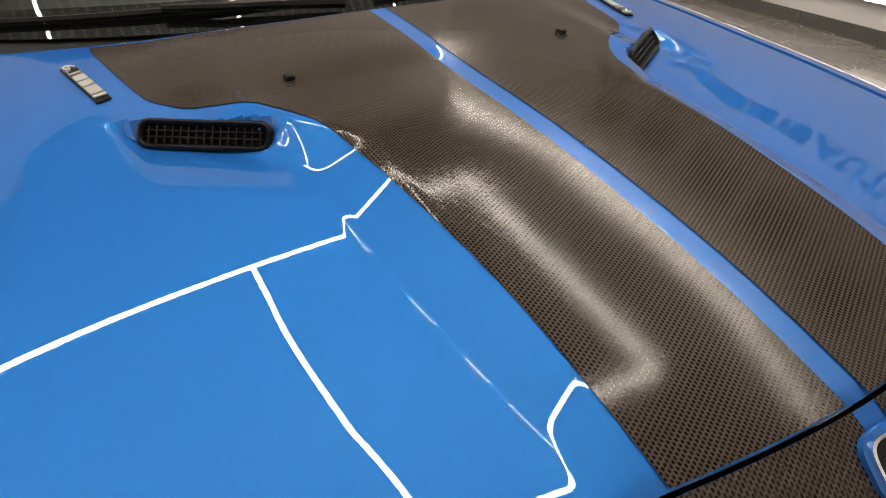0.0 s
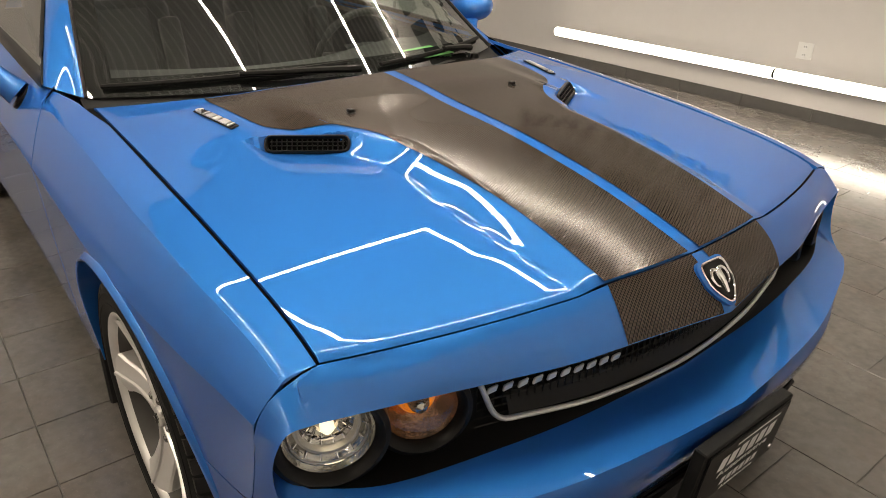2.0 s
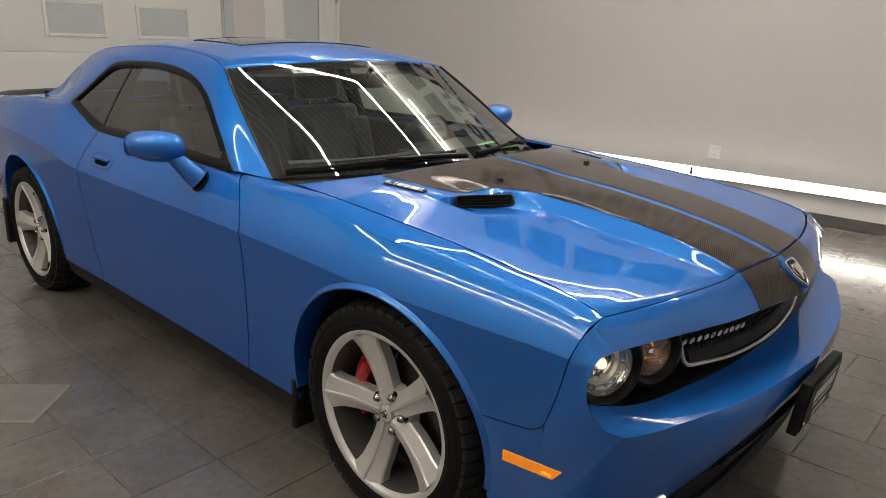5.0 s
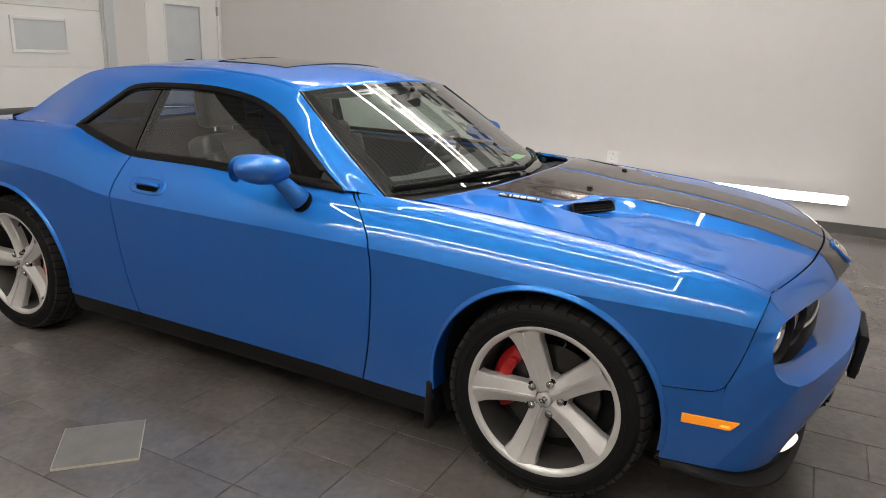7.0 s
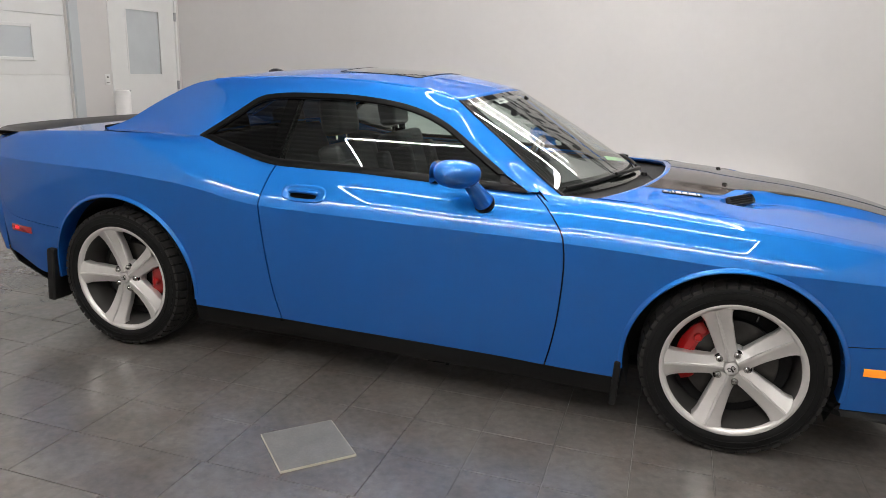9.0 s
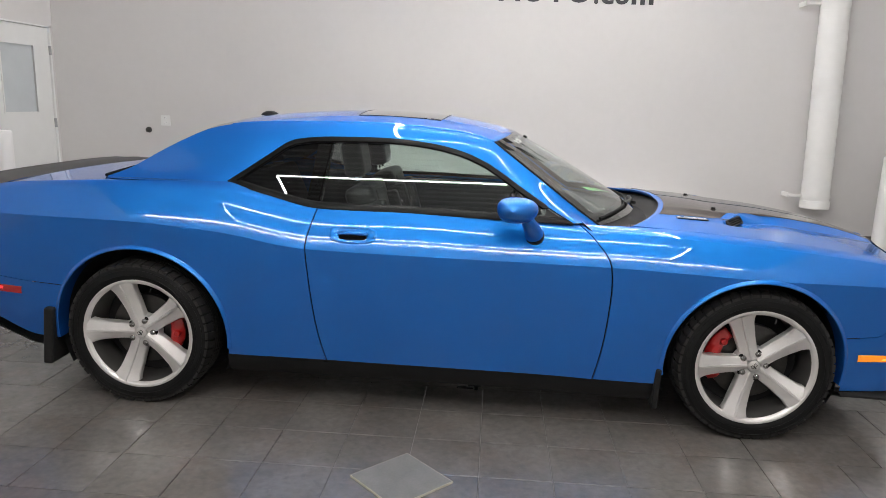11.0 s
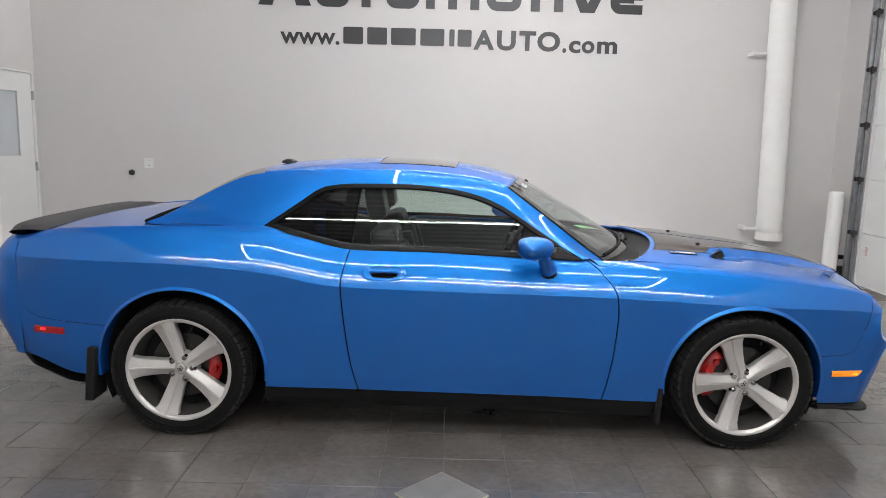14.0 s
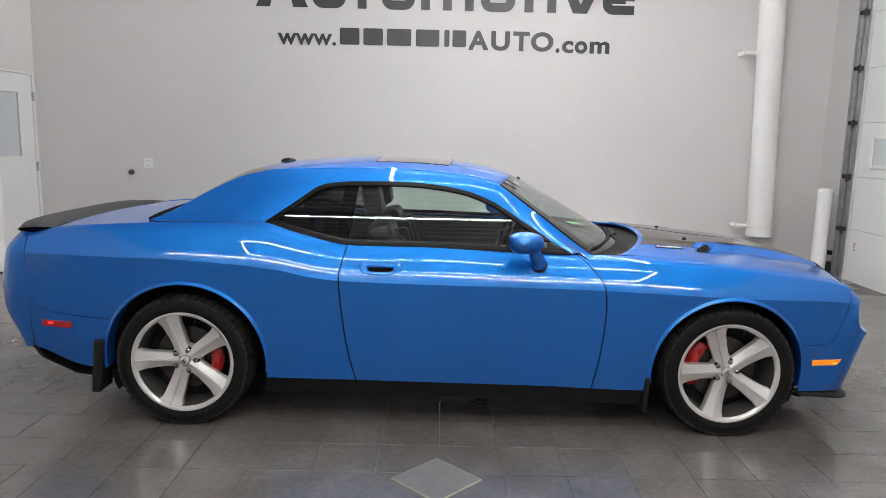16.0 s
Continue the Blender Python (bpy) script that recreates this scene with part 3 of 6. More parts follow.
def outlet(at):
    g = thing("wall_outlet", "white plastic double wall outlet", "outlet", "wall outlets", at=at)
    part("plate", box(0.120, 0.008, 0.125, at=(0, -0.004, 0), bevel=0.003), DOORMAT, g)
    for dz in (-0.03, 0.03):
        s = part("socket", box(0.036, 0.006, 0.032, at=(0, -0.009, dz), bevel=0.003), WHITE, g)
        sl = box(0.004, 0.003, 0.012, at=(-0.008, -0.0125, dz + 0.002))
        box(0.004, 0.003, 0.012, at=(0.008, -0.0125, dz + 0.002), bm=sl)
        part("slots", sl, GAP, s, smooth=0)
    return g


o1 = outlet((-3.85, YB, 1.18))
copy_thing(o1, pose(0.30, YB, 0.525))
kb = thing("door_stop", "small round steel door stop on the wall", "door stop", at=(-4.07, YB, 1.06))
part("knob", revolve([(0.0, -0.05), (0.022, -0.047), (0.030, -0.035), (0.026, -0.018), (0.012, -0.012), (0.012, 0.0)], 24, "y"), STEEL, kb)
part("rose", revolve([(0.012, -0.008), (0.034, -0.006), (0.036, 0.0)], 24, "y"), STEEL, kb)

# wall lettering
sign = thing("wall_sign", "large dark lettering applied to the pale wall", "sign", at=(0, YB - 0.008, 0))


def sign_words(text, x0, x1, z, h, bold=0.02):
    part("lettering", words(text, x1 - x0, h, 0.012, bold), SIGNMAT, sign, smooth=0).location = (x0, 0, z)


def plate_of(bm, pts):
    """A flat letter piece with a small thickness."""
    f = bm.faces.new([bm.verts.new((x, -0.006, z)) for x, z in pts])
    e = bmesh.ops.extrude_face_region(bm, geom=[f])
    bmesh.ops.translate(bm, vec=(0, 0.012, 0), verts=[v for v in e["geom"] if isinstance(v, bmesh.types.BMVert)])


def stroke(bm, pts, w, closed=False):
    """A thick line along (x, z) points, with mitred turns."""
    n, rows = len(pts), []
    for k in range(n):
        a = pts[k - 1] if k or closed else pts[0]
        c = pts[(k + 1) % n] if k < n - 1 or closed else pts[-1]
        d = Vector((c[0] - a[0], c[1] - a[1])).normalized() * (w / 2)
        x, z = pts[k]
        rows.append([(x - d.y, -0.006, z + d.x), (x + d.y, -0.006, z - d.x), (x + d.y, 0.006, z - d.x), (x - d.y, 0.006, z + d.x)])
    grid(rows, bm, wrap=closed, cols_wrap=True)
    if not closed:
        bm.faces.new([bm.verts.new(p) for p in rows[0]])
        bm.faces.new([bm.verts.new(p) for p in rows[-1]])


def bend(cx, cz, r, a0, a1, n=7):
    return [(cx + r * math.cos(radians(a0 + (a1 - a0) * k / (n - 1))), cz + r * math.sin(radians(a0 + (a1 - a0) * k / (n - 1)))) for k in range(n)]


def block(bm, x0, x1, z0, z1):
    plate_of(bm, [(x0, z0), (x1, z0), (x1, z1), (x0, z1)])


def wide_letter(ch, x0, x1):
    """One letter of a squarish extended typeface, standing on z = 0."""
    H, W, R = 0.335, 0.108, 0.075
    a, c, lo, hi = x0 + W / 2, x1 - W / 2, W * 0.45, H - W * 0.45
    bm = bmesh.new()
    if ch == "A":
        t0, m, t1 = x0 + 0.215, (x0 + x1) / 2, x1 - 0.215
        plate_of(bm, [(x0, 0), (x0 + 0.17, 0), (m, 0.47), (t0, 0.47)])
        plate_of(bm, [(x1 - 0.18, 0), (x1, 0), (t1, 0.47), (m, 0.47)])
        plate_of(bm, [(x0 + 0.205, 0.095), (x1 - 0.215, 0.095), (x1 - 0.243, 0.185), (x0 + 0.233, 0.185)])
    elif ch == "u":
        stroke(bm, [(a, H)] + bend(a + R, lo + R, R, 180, 270) + bend(c - R, lo + R, R, 270, 360) + [(c, H)], W)
    elif ch == "o":
        stroke(bm, bend(a + R, lo + R, R, 180, 270) + bend(c - R, lo + R, R, 270, 360) + bend(c - R, hi - R, R, 0, 90) + bend(a + R, hi - R, R, 90, 180), W, True)
    elif ch == "m":
        stroke(bm, [(a, 0)] + bend(a + R, hi - R, R, 180, 90) + bend(c - R, hi - R, R, 90, 0) + [(c, 0)], W)
        block(bm, (x0 + x1) / 2 - W / 2, (x0 + x1) / 2 + W / 2, 0, hi - W / 2)
    elif ch == "t":
        block(bm, x0, x1, 0, H + 0.085)
        block(bm, x0 - 0.095, x0, H - 0.09, H)
        block(bm, x1, x1 + 0.105, H - 0.09, H)
    elif ch == "i":
        block(bm, x0, x1, 0, H)
        block(bm, x0, x1, H + 0.045, H + 0.13)
    elif ch == "v":
        m0, m1 = x0 + 0.155, x1 - 0.155
        plate_of(bm, [(m0, 0), ((m0 + m1) / 2, 0), ((m0 + m1) / 2, 0.105), (x0 + 0.12, H), (x0, H)])
        plate_of(bm, [((m0 + m1) / 2, 0), (m1, 0), (x1, H), (x1 - 0.12, H), ((m0 + m1) / 2, 0.105)])
    elif ch == "e":
        mid = H * 0.47
        stroke(bm, [(c, mid)] + bend(c - R, hi - R, R, 0, 90) + bend(a + R, hi - R, R, 90, 180) + bend(a + R, lo + R, R, 180, 270) + [(x1, lo)], W)
        block(bm, x0 + W, x1 - W, mid - 0.035, mid + 0.035)
    part("letter", bm, SIGNMAT, sign, smooth=0).location = (0, 0, 3.135)


for ch, x0, x1 in (("A", -2.442, -1.799), ("u", -1.746, -1.335), ("t", -1.188, -1.079), ("o", -0.891, -0.484), ("m", -0.406, 0.242), ("o", 0.330, 0.752), ("t", 0.867, 0.977), ("i", 1.149, 1.258), ("v", 1.315, 1.797), ("e", 1.830, 2.220)):
    wide_letter(ch, x0, x1)
sign_words("www.", -2.178, -1.454, 2.690, 0.133, 0.018)
for ch, x0, x1 in (("A", 0.185, 0.440), ("U", 0.470, 0.702), ("T", 0.743, 0.947), ("O", 0.965, 1.244)):
    sign_words(ch, x0, x1, 2.680, 0.222, 0.035)
for ch, x0, x1, h in ((".", 1.276, 1.323, 0.045), ("c", 1.354, 1.495, 0.136), ("o", 1.511, 1.667, 0.136), ("m", 1.699, 1.943, 0.136)):
    sign_words(ch, x0, x1, 2.668, h, 0.03)


def sign_blocks(cells, z, h, slant=0.0):
    """Plain blocks in the room of a trade name's letters."""
    for x0, x1 in cells:
        bb = bmesh.new()
        c = 0.012
        plate_of(bb, [(x0 + c, 0), (x1 - c, 0), (x1, c), (x1 + slant, h - c), (x1 + slant - c, h), (x0 + slant + c, h), (x0 + slant, h - c), (x0, c)])
        part("block", bb, SIGNMAT, sign, smooth=0).location = (0, 0, z)


sign_blocks(((-1.407, -1.165), (-1.115, -0.873), (-0.823, -0.522), (-0.465, -0.173), (-0.111, -0.048), (-0.010, 0.160)), 2.700, 0.20)
sign_blocks(((-2.25, -1.60), (-1.45, -0.80), (-0.65, 0.15), (0.30, 1.10), (1.25, 1.42), (1.55, 2.20)), 3.78, 0.66, 0.13)

# ---------------- lamps ----------------
def tube_lamp(a, b, r, material, name="led_tube", label="glowing white LED tube lamp", group="ceiling light tubes", clips=True):
    a, b = Vector(a), Vector(b)
    g = thing(name, label, "light tube", group, at=a)
    d = b - a
    part("diffuser", tube([(0, 0, 0), d * 0.5, d], r, 16), material, g)
    for q, w in ((Vector(), -1), (d, 1)):
        part("end_cap", tube([q, q + d.normalized() * w * 0.003], r * 1.02, 16), SATIN, g)
        if clips:
            s = q - d.normalized() * w * 0.12
            part("wire", tube([s + Vector((0, 0, r)), s + Vector((0, 0, CEIL + 0.004 - a.z))], 0.002, 5), SATIN, g)
    return g


LZ = 3.6
# two hung frames of tubes, and single runs high along the walls; the south run is unseen, added as fill
BX0, BX1 = -0.56, 1.97
LINES = ((BX0, -1.70, BX0, 1.72), (BX1, -1.70, BX1, 1.72), (BX0, 0.0, BX1, 0.0), (BX0, -1.70, BX1, -1.70), (BX0, 1.72, BX1, 1.72), (BX0, 2.70, BX1, 2.70),
         (-1.80, -2.75, 2.20, -2.75), (-1.80, -3.95, 2.20, -3.95), (-1.80, -3.95, -1.80, -2.75), (2.20, -3.95, 2.20, -2.75))
# the last run, on the south wall, is added to brighten the car's near side
RUNS = [(r, LZ) for r in LINES] + [((-5.0, 4.33, 3.0, 4.33), 5.32), ((-4.6, YF + 0.15, 4.4, YF + 0.15), 5.32)]
for (x0, y0, x1, y1), lz in RUNS:
    n = max(1, round(math.hypot(x1 - x0, y1 - y0) / 1.4))
    for k in range(n):
        a = Vector((x0, y0, lz)).lerp(Vector((x1, y1, lz)), k / n)
        c = Vector((x0, y0, lz)).lerp(Vector((x1, y1, lz)), (k + 1) / n)
        g = (c - a).normalized() * 0.004
        tube_lamp(a + g, c - g, 0.018 if y0 < -5 else 0.015 if lz > 5 else 0.010 if y0 < -1.8 else 0.005 if y0 > 2 else 0.016, TUBELIT)
# low tubes on clips along the sign wall
for x0, x1 in ((-2.26, 0.125), (0.145, 2.53)):
    t = tube_lamp((x0, YB - 0.065, 0.328), (x1, YB - 0.065, 0.328), 0.040, TUBEWALL, "wall_light_tube", "long glowing white tube lamp low on the wall", "wall light tubes", False)
    # unseen half shell, added to hold the tube's direct glow off the wall
    hs = [[(x, 0.0445 * math.cos(a), 0.0445 * math.sin(a)) for a in np.linspace(-1.75, 1.75, 17)] for x in np.linspace(0, x1 - x0, 5)]
    part("tube_screen", grid(hs), DOORMAT, t, "white half shell added to screen the wall from the tube", smooth=50)
    for k in (0.15, 0.5, 0.85):
        part("clip", box(0.02, 0.06, 0.03, at=((x1 - x0) * k, 0.035, -0.03), bevel=0.003), SATIN, t)
# ---------------- the car: shape curves ----------------
z_crease = spl((-2.60, 0.91), (-2.29, 0.932), (-1.60, 0.932), (-1.16, 0.909), (-0.93, 0.881), (-0.77, 0.849), (-0.63, 0.834), (-0.29, 0.826), (0.77, 0.813), (1.46, 0.786), (1.99, 0.771), (2.2, 0.75))
y_crease = spl((-2.60, 0.74), (-2.29, 0.865), (-1.95, 0.930), (-1.47, 0.964), (-0.95, 0.962), (-0.5, 0.958), (0.3, 0.958), (0.9, 0.962), (1.25, 0.963), (1.47, 0.960), (1.80, 0.940), (2.0, 0.917), (2.12, 0.900), (2.2, 0.885), (2.27, 0.850))
z_top = spl((-2.6, 0.99), (-2.31, 1.033), (-2.18, 1.066), (-1.91, 1.088), (-1.62, 1.104), (-1.06, 1.115), (-0.885, 1.068), (-0.61, 1.012), (-0.15, 1.006), (0.26, 0.995), (0.63, 0.987), (0.87, 0.982), (1.0, 0.976), (1.15, 0.967), (1.45, 0.944), (1.65, 0.927), (1.8, 0.910), (1.95, 0.890), (2.05, 0.870), (2.12, 0.848), (2.2, 0.822), (2.27, 0.798))
y_top = spl((-2.6, 0.66), (-2.29, 0.775), (-1.9, 0.835), (-1.5, 0.850), (-1.06, 0.805), (-0.85, 0.828), (-0.6, 0.850), (0.1, 0.855), (0.55, 0.850), (0.70, 0.825), (0.87, 0.800), (1.5, 0.803), (2.12, 0.800))
z_sill = spl((-1.9, 0.30), (-1.06, 0.288), (-0.53, 0.282), (0.5, 0.27), (1.04, 0.258), (1.9, 0.262))
FX, RX, WZ, WR = 1.473, -1.473, 0.364, 0.364
ARCH_F = (1.462, 0.362, 0.413)
ARCH_R = (-1.458, 0.362, 0.437)


# how the shoulder rolls over from its flank to the flat beside the hood and windows, from the top down
roll_over = spl((0, 1), (0.03, 0.62), (0.07, 0.27), (0.11, 0.09), (0.16, 0.0), (0.6, 0.0), (1, 0))


def side_y(x, z):
    """Half-width of the body side at x and height z."""
    zc, yc, zt, yt = z_crease(x), y_crease(x), z_top(x), y_top(x)
    if z <= zc:
        q = (z - 0.26) / (zc - 0.26)
        ys = yc - 0.038
        return ys + (yc - ys) * (0.62 * q + 0.38 * (1 - (1 - q) ** 2))
    q = min((z - zc) / max(zt - zc, 1e-3), 1.0)
    lean = min(0.59 * (zt - zc), yc - yt)
    return yc - lean * (0.60 * q + 0.40 * q * q) - (yc - lean - yt) * max(roll_over(1 - q), 0.0)


def arch_low(x, arch):
    d = arch[2] ** 2 - (x - arch[0]) ** 2
    return arch[1] + math.sqrt(d) if d > 0 else 0.0


front_seam = spl((1.84, 0.525), (2.0, 0.536), (2.035, 0.555), (2.062, 0.62), (2.085, 0.70), (2.104, 0.78), (2.122, 0.845))
rear_seam = spl((-2.335, 1.03), (-2.330, 0.885), (-2.317, 0.736), (-2.290, 0.65), (-2.20, 0.612), (-1.83, 0.592))
cut_front = spl((0.26, 0.732), (0.379, 0.758), (0.533, 0.778), (0.715, 0.787), (0.819, 0.776), (0.935, 0.694), (1.0, 0.612))
cut_rear = spl((0.27, -0.535), (0.415, -0.577), (0.55, -0.601), (0.70, -0.620), (0.85, -0.632), (0.94, -0.615), (1.02, -0.593))


def low(x):
    z = z_sill(x)
    for arch in (ARCH_F, ARCH_R):
        z = max(z, arch_low(x, arch))
    if x > 1.80:
        z = max(z, front_seam(x) if x >= 1.845 else 0)
    if x < -1.80:
        z = max(z, rear_seam(x) if x <= -1.845 else 0)
    return z


def columns(x0, x1):
    """Stations along the side, close together where the arches are steep."""
    xs = set(np.linspace(x0, x1, int(abs(x1 - x0) / 0.03) + 2).round(4))
    for cx, cz, r in (ARCH_F, ARCH_R):
        for k in range(0, 61):
            xs.add(round(cx + r * math.cos(math.pi * k / 60), 4))
    for k in range(30):
        xs.add(round(2.0 + 0.122 * k / 29, 4))
        xs.add(round(-2.18 - 0.155 * k / 29, 4))
    return sorted(x for x in xs if min(x0, x1) - 1e-6 <= x <= max(x0, x1) + 1e-6)


VQ = [0, 0.03, 0.08, 0.15, 0.23, 0.32, 0.41, 0.5, 0.57, 0.62]


def side_panel(sg, x0, x1, gap=0.0034):
    """Rows of points for a panel of the body side between two cuts."""
    rows = []
    for X in columns(x0 + (gap if x0 > -2.2 else 0), x1 - (gap if x1 < 2 else 0)):
        zl, zt = low(X), z_top(X)
        zc = max(z_crease(X), zl)
        zs = [zl + (zc - zl) * q / 0.62 for q in VQ]
        zs += [zc + (zt - zc) * q for q in (0.02, 0.08, 0.18, 0.3, 0.42, 0.55, 0.66, 0.74, 0.8, 0.85, 0.89, 0.92, 0.945, 0.965, 0.98, 0.99, 1.0)]
        r = []
        for z in zs:
            x = X
            w = max(0.0, 1 - abs(X - 0.787) / 0.26)
            x += w * (cut_front(z) - 0.787)
            w = max(0.0, 1 - abs(X + 0.632) / 0.30)
            x += w * (cut_rear(z) + 0.632)
            zz = min(z, z_top(x)) if z > z_crease(x) else z
            r.append((x, sg * side_y(x, zz), zz))
        rows.append(r)
    return rows


car = thing("car", "glossy blue two-door muscle coupe with carbon hood stripes", "car")
SIDES = (-1, 1)


def panel(name, rows, label="", material=None, depth=0.012):
    return part(name, rimmed(grid(rows), depth), material or BLUE, car, label, smooth=13, fix=False)


def flip(rows, sg):
    return rows if sg < 0 else [list(reversed(r)) for r in rows]


def seam(name, pts, inward, width=0.036):
    """A dark strip behind a panel gap."""
    pts = [Vector(p) for p in pts]
    rows = []
    for i, p in enumerate(pts):
        d = (pts[min(i + 1, len(pts) - 1)] - pts[max(i - 1, 0)]).normalized()
        n = Vector(inward(p)).normalized()
        s = d.cross(n).normalized()
        rows.append([p + n * 0.010 - s * width / 2, p + n * 0.010 + s * width / 2])
    return part(name, grid(rows), GAP, car)


for sg in SIDES:
    panel("front_fender", flip(side_panel(sg, 0.787, 2.122), sg))
    panel("door_panel", flip(side_panel(sg, -0.632, 0.787), sg))
    panel("quarter_panel", flip(side_panel(sg, -2.335, -0.632), sg))
    for cut in (cut_front, cut_rear):
        seam("door_gap", [(cut(z), sg * side_y(cut(z), z), z) for z in np.linspace(0.27, 0.985, 30)], lambda p, sg=sg: (0, -sg, 0))
    # rolled arch lips
    for cx, cz, r in (ARCH_F, ARCH_R):
        a0, a1 = (-6, 186) if cx < 0 else (-10, 188)
        rows = []
        for k in range(65):
            a = radians(a0 + (a1 - a0) * k / 64)
            c, s = math.cos(a), math.sin(a)
            ring = []
            for dr_, dy in ((0.0165, -0.0020), (0.0150, 0.0004), (0.0145, 0.0012), (0.008, 0.0080), (0.002, 0.0118), (-0.001, 0.0118), (-0.004, 0.0090), (-0.0045, -0.004), (-0.004, -0.03), (-0.002, -0.09)):
                x, z = cx + (r + dr_) * c, cz + (r + dr_) * s
                swell = 0.30 + 0.70 * sstep(-0.10, 0.55, s)
                y = side_y(x, max(z, 0.27)) if dr_ > 0 else side_y(cx + r * c, max(cz + r * s, 0.27))
                dy = dy * swell if dy > 0.002 else dy
                ring.append((x, sg * (y + dy), max(z, 0.262)))
            rows.append(ring)
        part("arch_lip", grid(rows), BLUE, car, smooth=32)
        # dark wheel housing behind the arch
        rows = []
        for k in range(41):
            a = radians(-25 + 230 * k / 40)
            c, s = math.cos(a), math.sin(a)
            rows.append([(cx + (r + 0.0) * c, sg * (0.90 - 0.03), cz + (r + 0.0) * s), (cx + (r + 0.015) * c, sg * 0.72, cz + (r + 0.015) * s), (cx + (r + 0.01) * c, sg * 0.52, cz + (r + 0.01) * s), (cx, sg * 0.50, cz + 0.05)])
        part("wheel_housing", grid(rows), DARK, car)
    # rocker
    rows = []
    for x in np.linspace(-1.03, 1.05, 40):
        zs = z_sill(x)
        y = side_y(x, zs)
        rows.append([(x, sg * (y - 0.006), zs + 0.004), (x, sg * (y - 0.012), zs - 0.012), (x, sg * (y - 0.018), zs - 0.06), (x, sg * (y - 0.04), zs - 0.095), (x, sg * (y - 0.16), zs - 0.11), (x, sg * 0.40, zs - 0.10)])
    part("rocker", grid(flip(rows, sg)), SATIN, car, "black rocker panel", smooth=40)
    # mud flaps
    for x, z0, z1, w in ((-1.945, 0.185, 0.475, 0.062), (1.012, 0.135, 0.335, 0.035)):
        f = box(w * 0.8, 0.15, z1 - z0, at=(x + 0.025, sg * 0.865, (z0 + z1) / 2), bevel=0.016, seg=3)
        for v in f.verts:
            v.co.x -= 0.025 * ((z1 - v.co.z) / (z1 - z0)) * (1 if x < 0 else 0.3)
        part("mud_flap", f, GRAIN, car, "black moulded mud flap")

# ---------------- hood ----------------
z_mid = spl((0.85, 1.042), (1.13, 1.036), (1.30, 1.024), (1.45, 1.006), (1.7, 0.984), (1.9, 0.956), (2.05, 0.928), (2.15, 0.903), (2.27, 0.868))
dome_h = spl((0.85, 0.002), (1.15, 0.003), (1.3, 0.010), (1.48, 0.025), (1.7, 0.0350), (1.85, 0.0340), (2.0, 0.0285), (2.16, 0.0165), (2.26, 0.006))
dome_side = spl((0.85, 0.085), (1.45, 0.085), (1.62, 0.094), (1.78, 0.098), (1.9, 0.092), (2.0, 0.084), (2.1, 0.072), (2.2, 0.056), (2.27, 0.050))
HW = 0.797


def slot_x(a):
    return 1.397 + (0.53 - a) * 0.66


def hood_z(x, y, stripe=False):
    a = min(abs(y), HW)
    ze, h = z_top(x) - 0.001, dome_h(x)
    zc = z_mid(x) - h
    q = a / HW
    z = ze + (zc - ze) * (1 - q ** 2.0)
    z -= 0.001 * q ** 8
    top = 0.262 + 0.113 * sstep(1.66, 1.42, x)
    foot = top + dome_side(x)
    z += h * (1 - ramp(top, foot, a, 0.10))
    # intake recess and its brow
    d = x - slot_x(a)
    w = sstep(0.335, 0.385, a) * (1 - sstep(0.525, 0.585, a))
    if -0.30 < d < 0.22:
        if d >= 0:
            z -= w * 0.026 * (1 - d / 0.22) ** 2
        else:
            z += w * 0.010 * math.exp(d / 0.06)
    return z


def hood_x0(y):
    return 1.13 - 0.262 * (min(abs(y), HW) / HW) ** 2.4


def hood_x1(y):
    return 2.262 - 0.142 * (min(abs(y), HW) / HW) ** 1.8


rows = []
us = sorted(set(np.linspace(0, 1, 120).round(4)))
for y in np.linspace(-HW + 0.0062, HW - 0.0062, 181):
    x0, x1 = hood_x0(y) + 0.002, hood_x1(y) - 0.006
    rows.append([(x0 + (x1 - x0) * u, y, hood_z(x0 + (x1 - x0) * u, y) - (0.006 * max(0, 1 - u * 45) ** 2) - 0.005 * max(0, 1 - (1 - u) * 60) ** 2) for u in us])
hood = panel("hood", [list(reversed(r)) for r in rows], "blue hood with a raised centre and two intakes")
for sg in SIDES:
    seam("hood_gap", [(x, sg * HW, z_top(x)) for x in np.linspace(0.86, 2.12, 40)], lambda p: (0, 0, -1))
seam("hood_gap", [(hood_x1(y), y, hood_z(hood_x1(y), y)) for y in np.linspace(-HW, HW, 41)], lambda p: (0, 0, -1), 0.016)

stripe_out = spl((1.10, 0.540), (1.128, 0.536), (1.25, 0.517), (1.325, 0.502), (1.350, 0.488), (1.385, 0.455), (1.42, 0.405), (1.455, 0.362), (1.50, 0.325), (1.56, 0.298), (1.65, 0.282), (1.8, 0.272), (2.0, 0.262), (2.26, 0.256))


def hood_normal(x, y):
    e = 0.004
    return Vector((-(hood_z(x + e, y) - hood_z(x - e, y)) / (2 * e), -(hood_z(x, y + e) - hood_z(x, y - e)) / (2 * e), 1)).normalized()


def skew(x):
    """The stripes are laid a trace askew towards the windscreen."""
    return -0.007 * (2.26 - x)


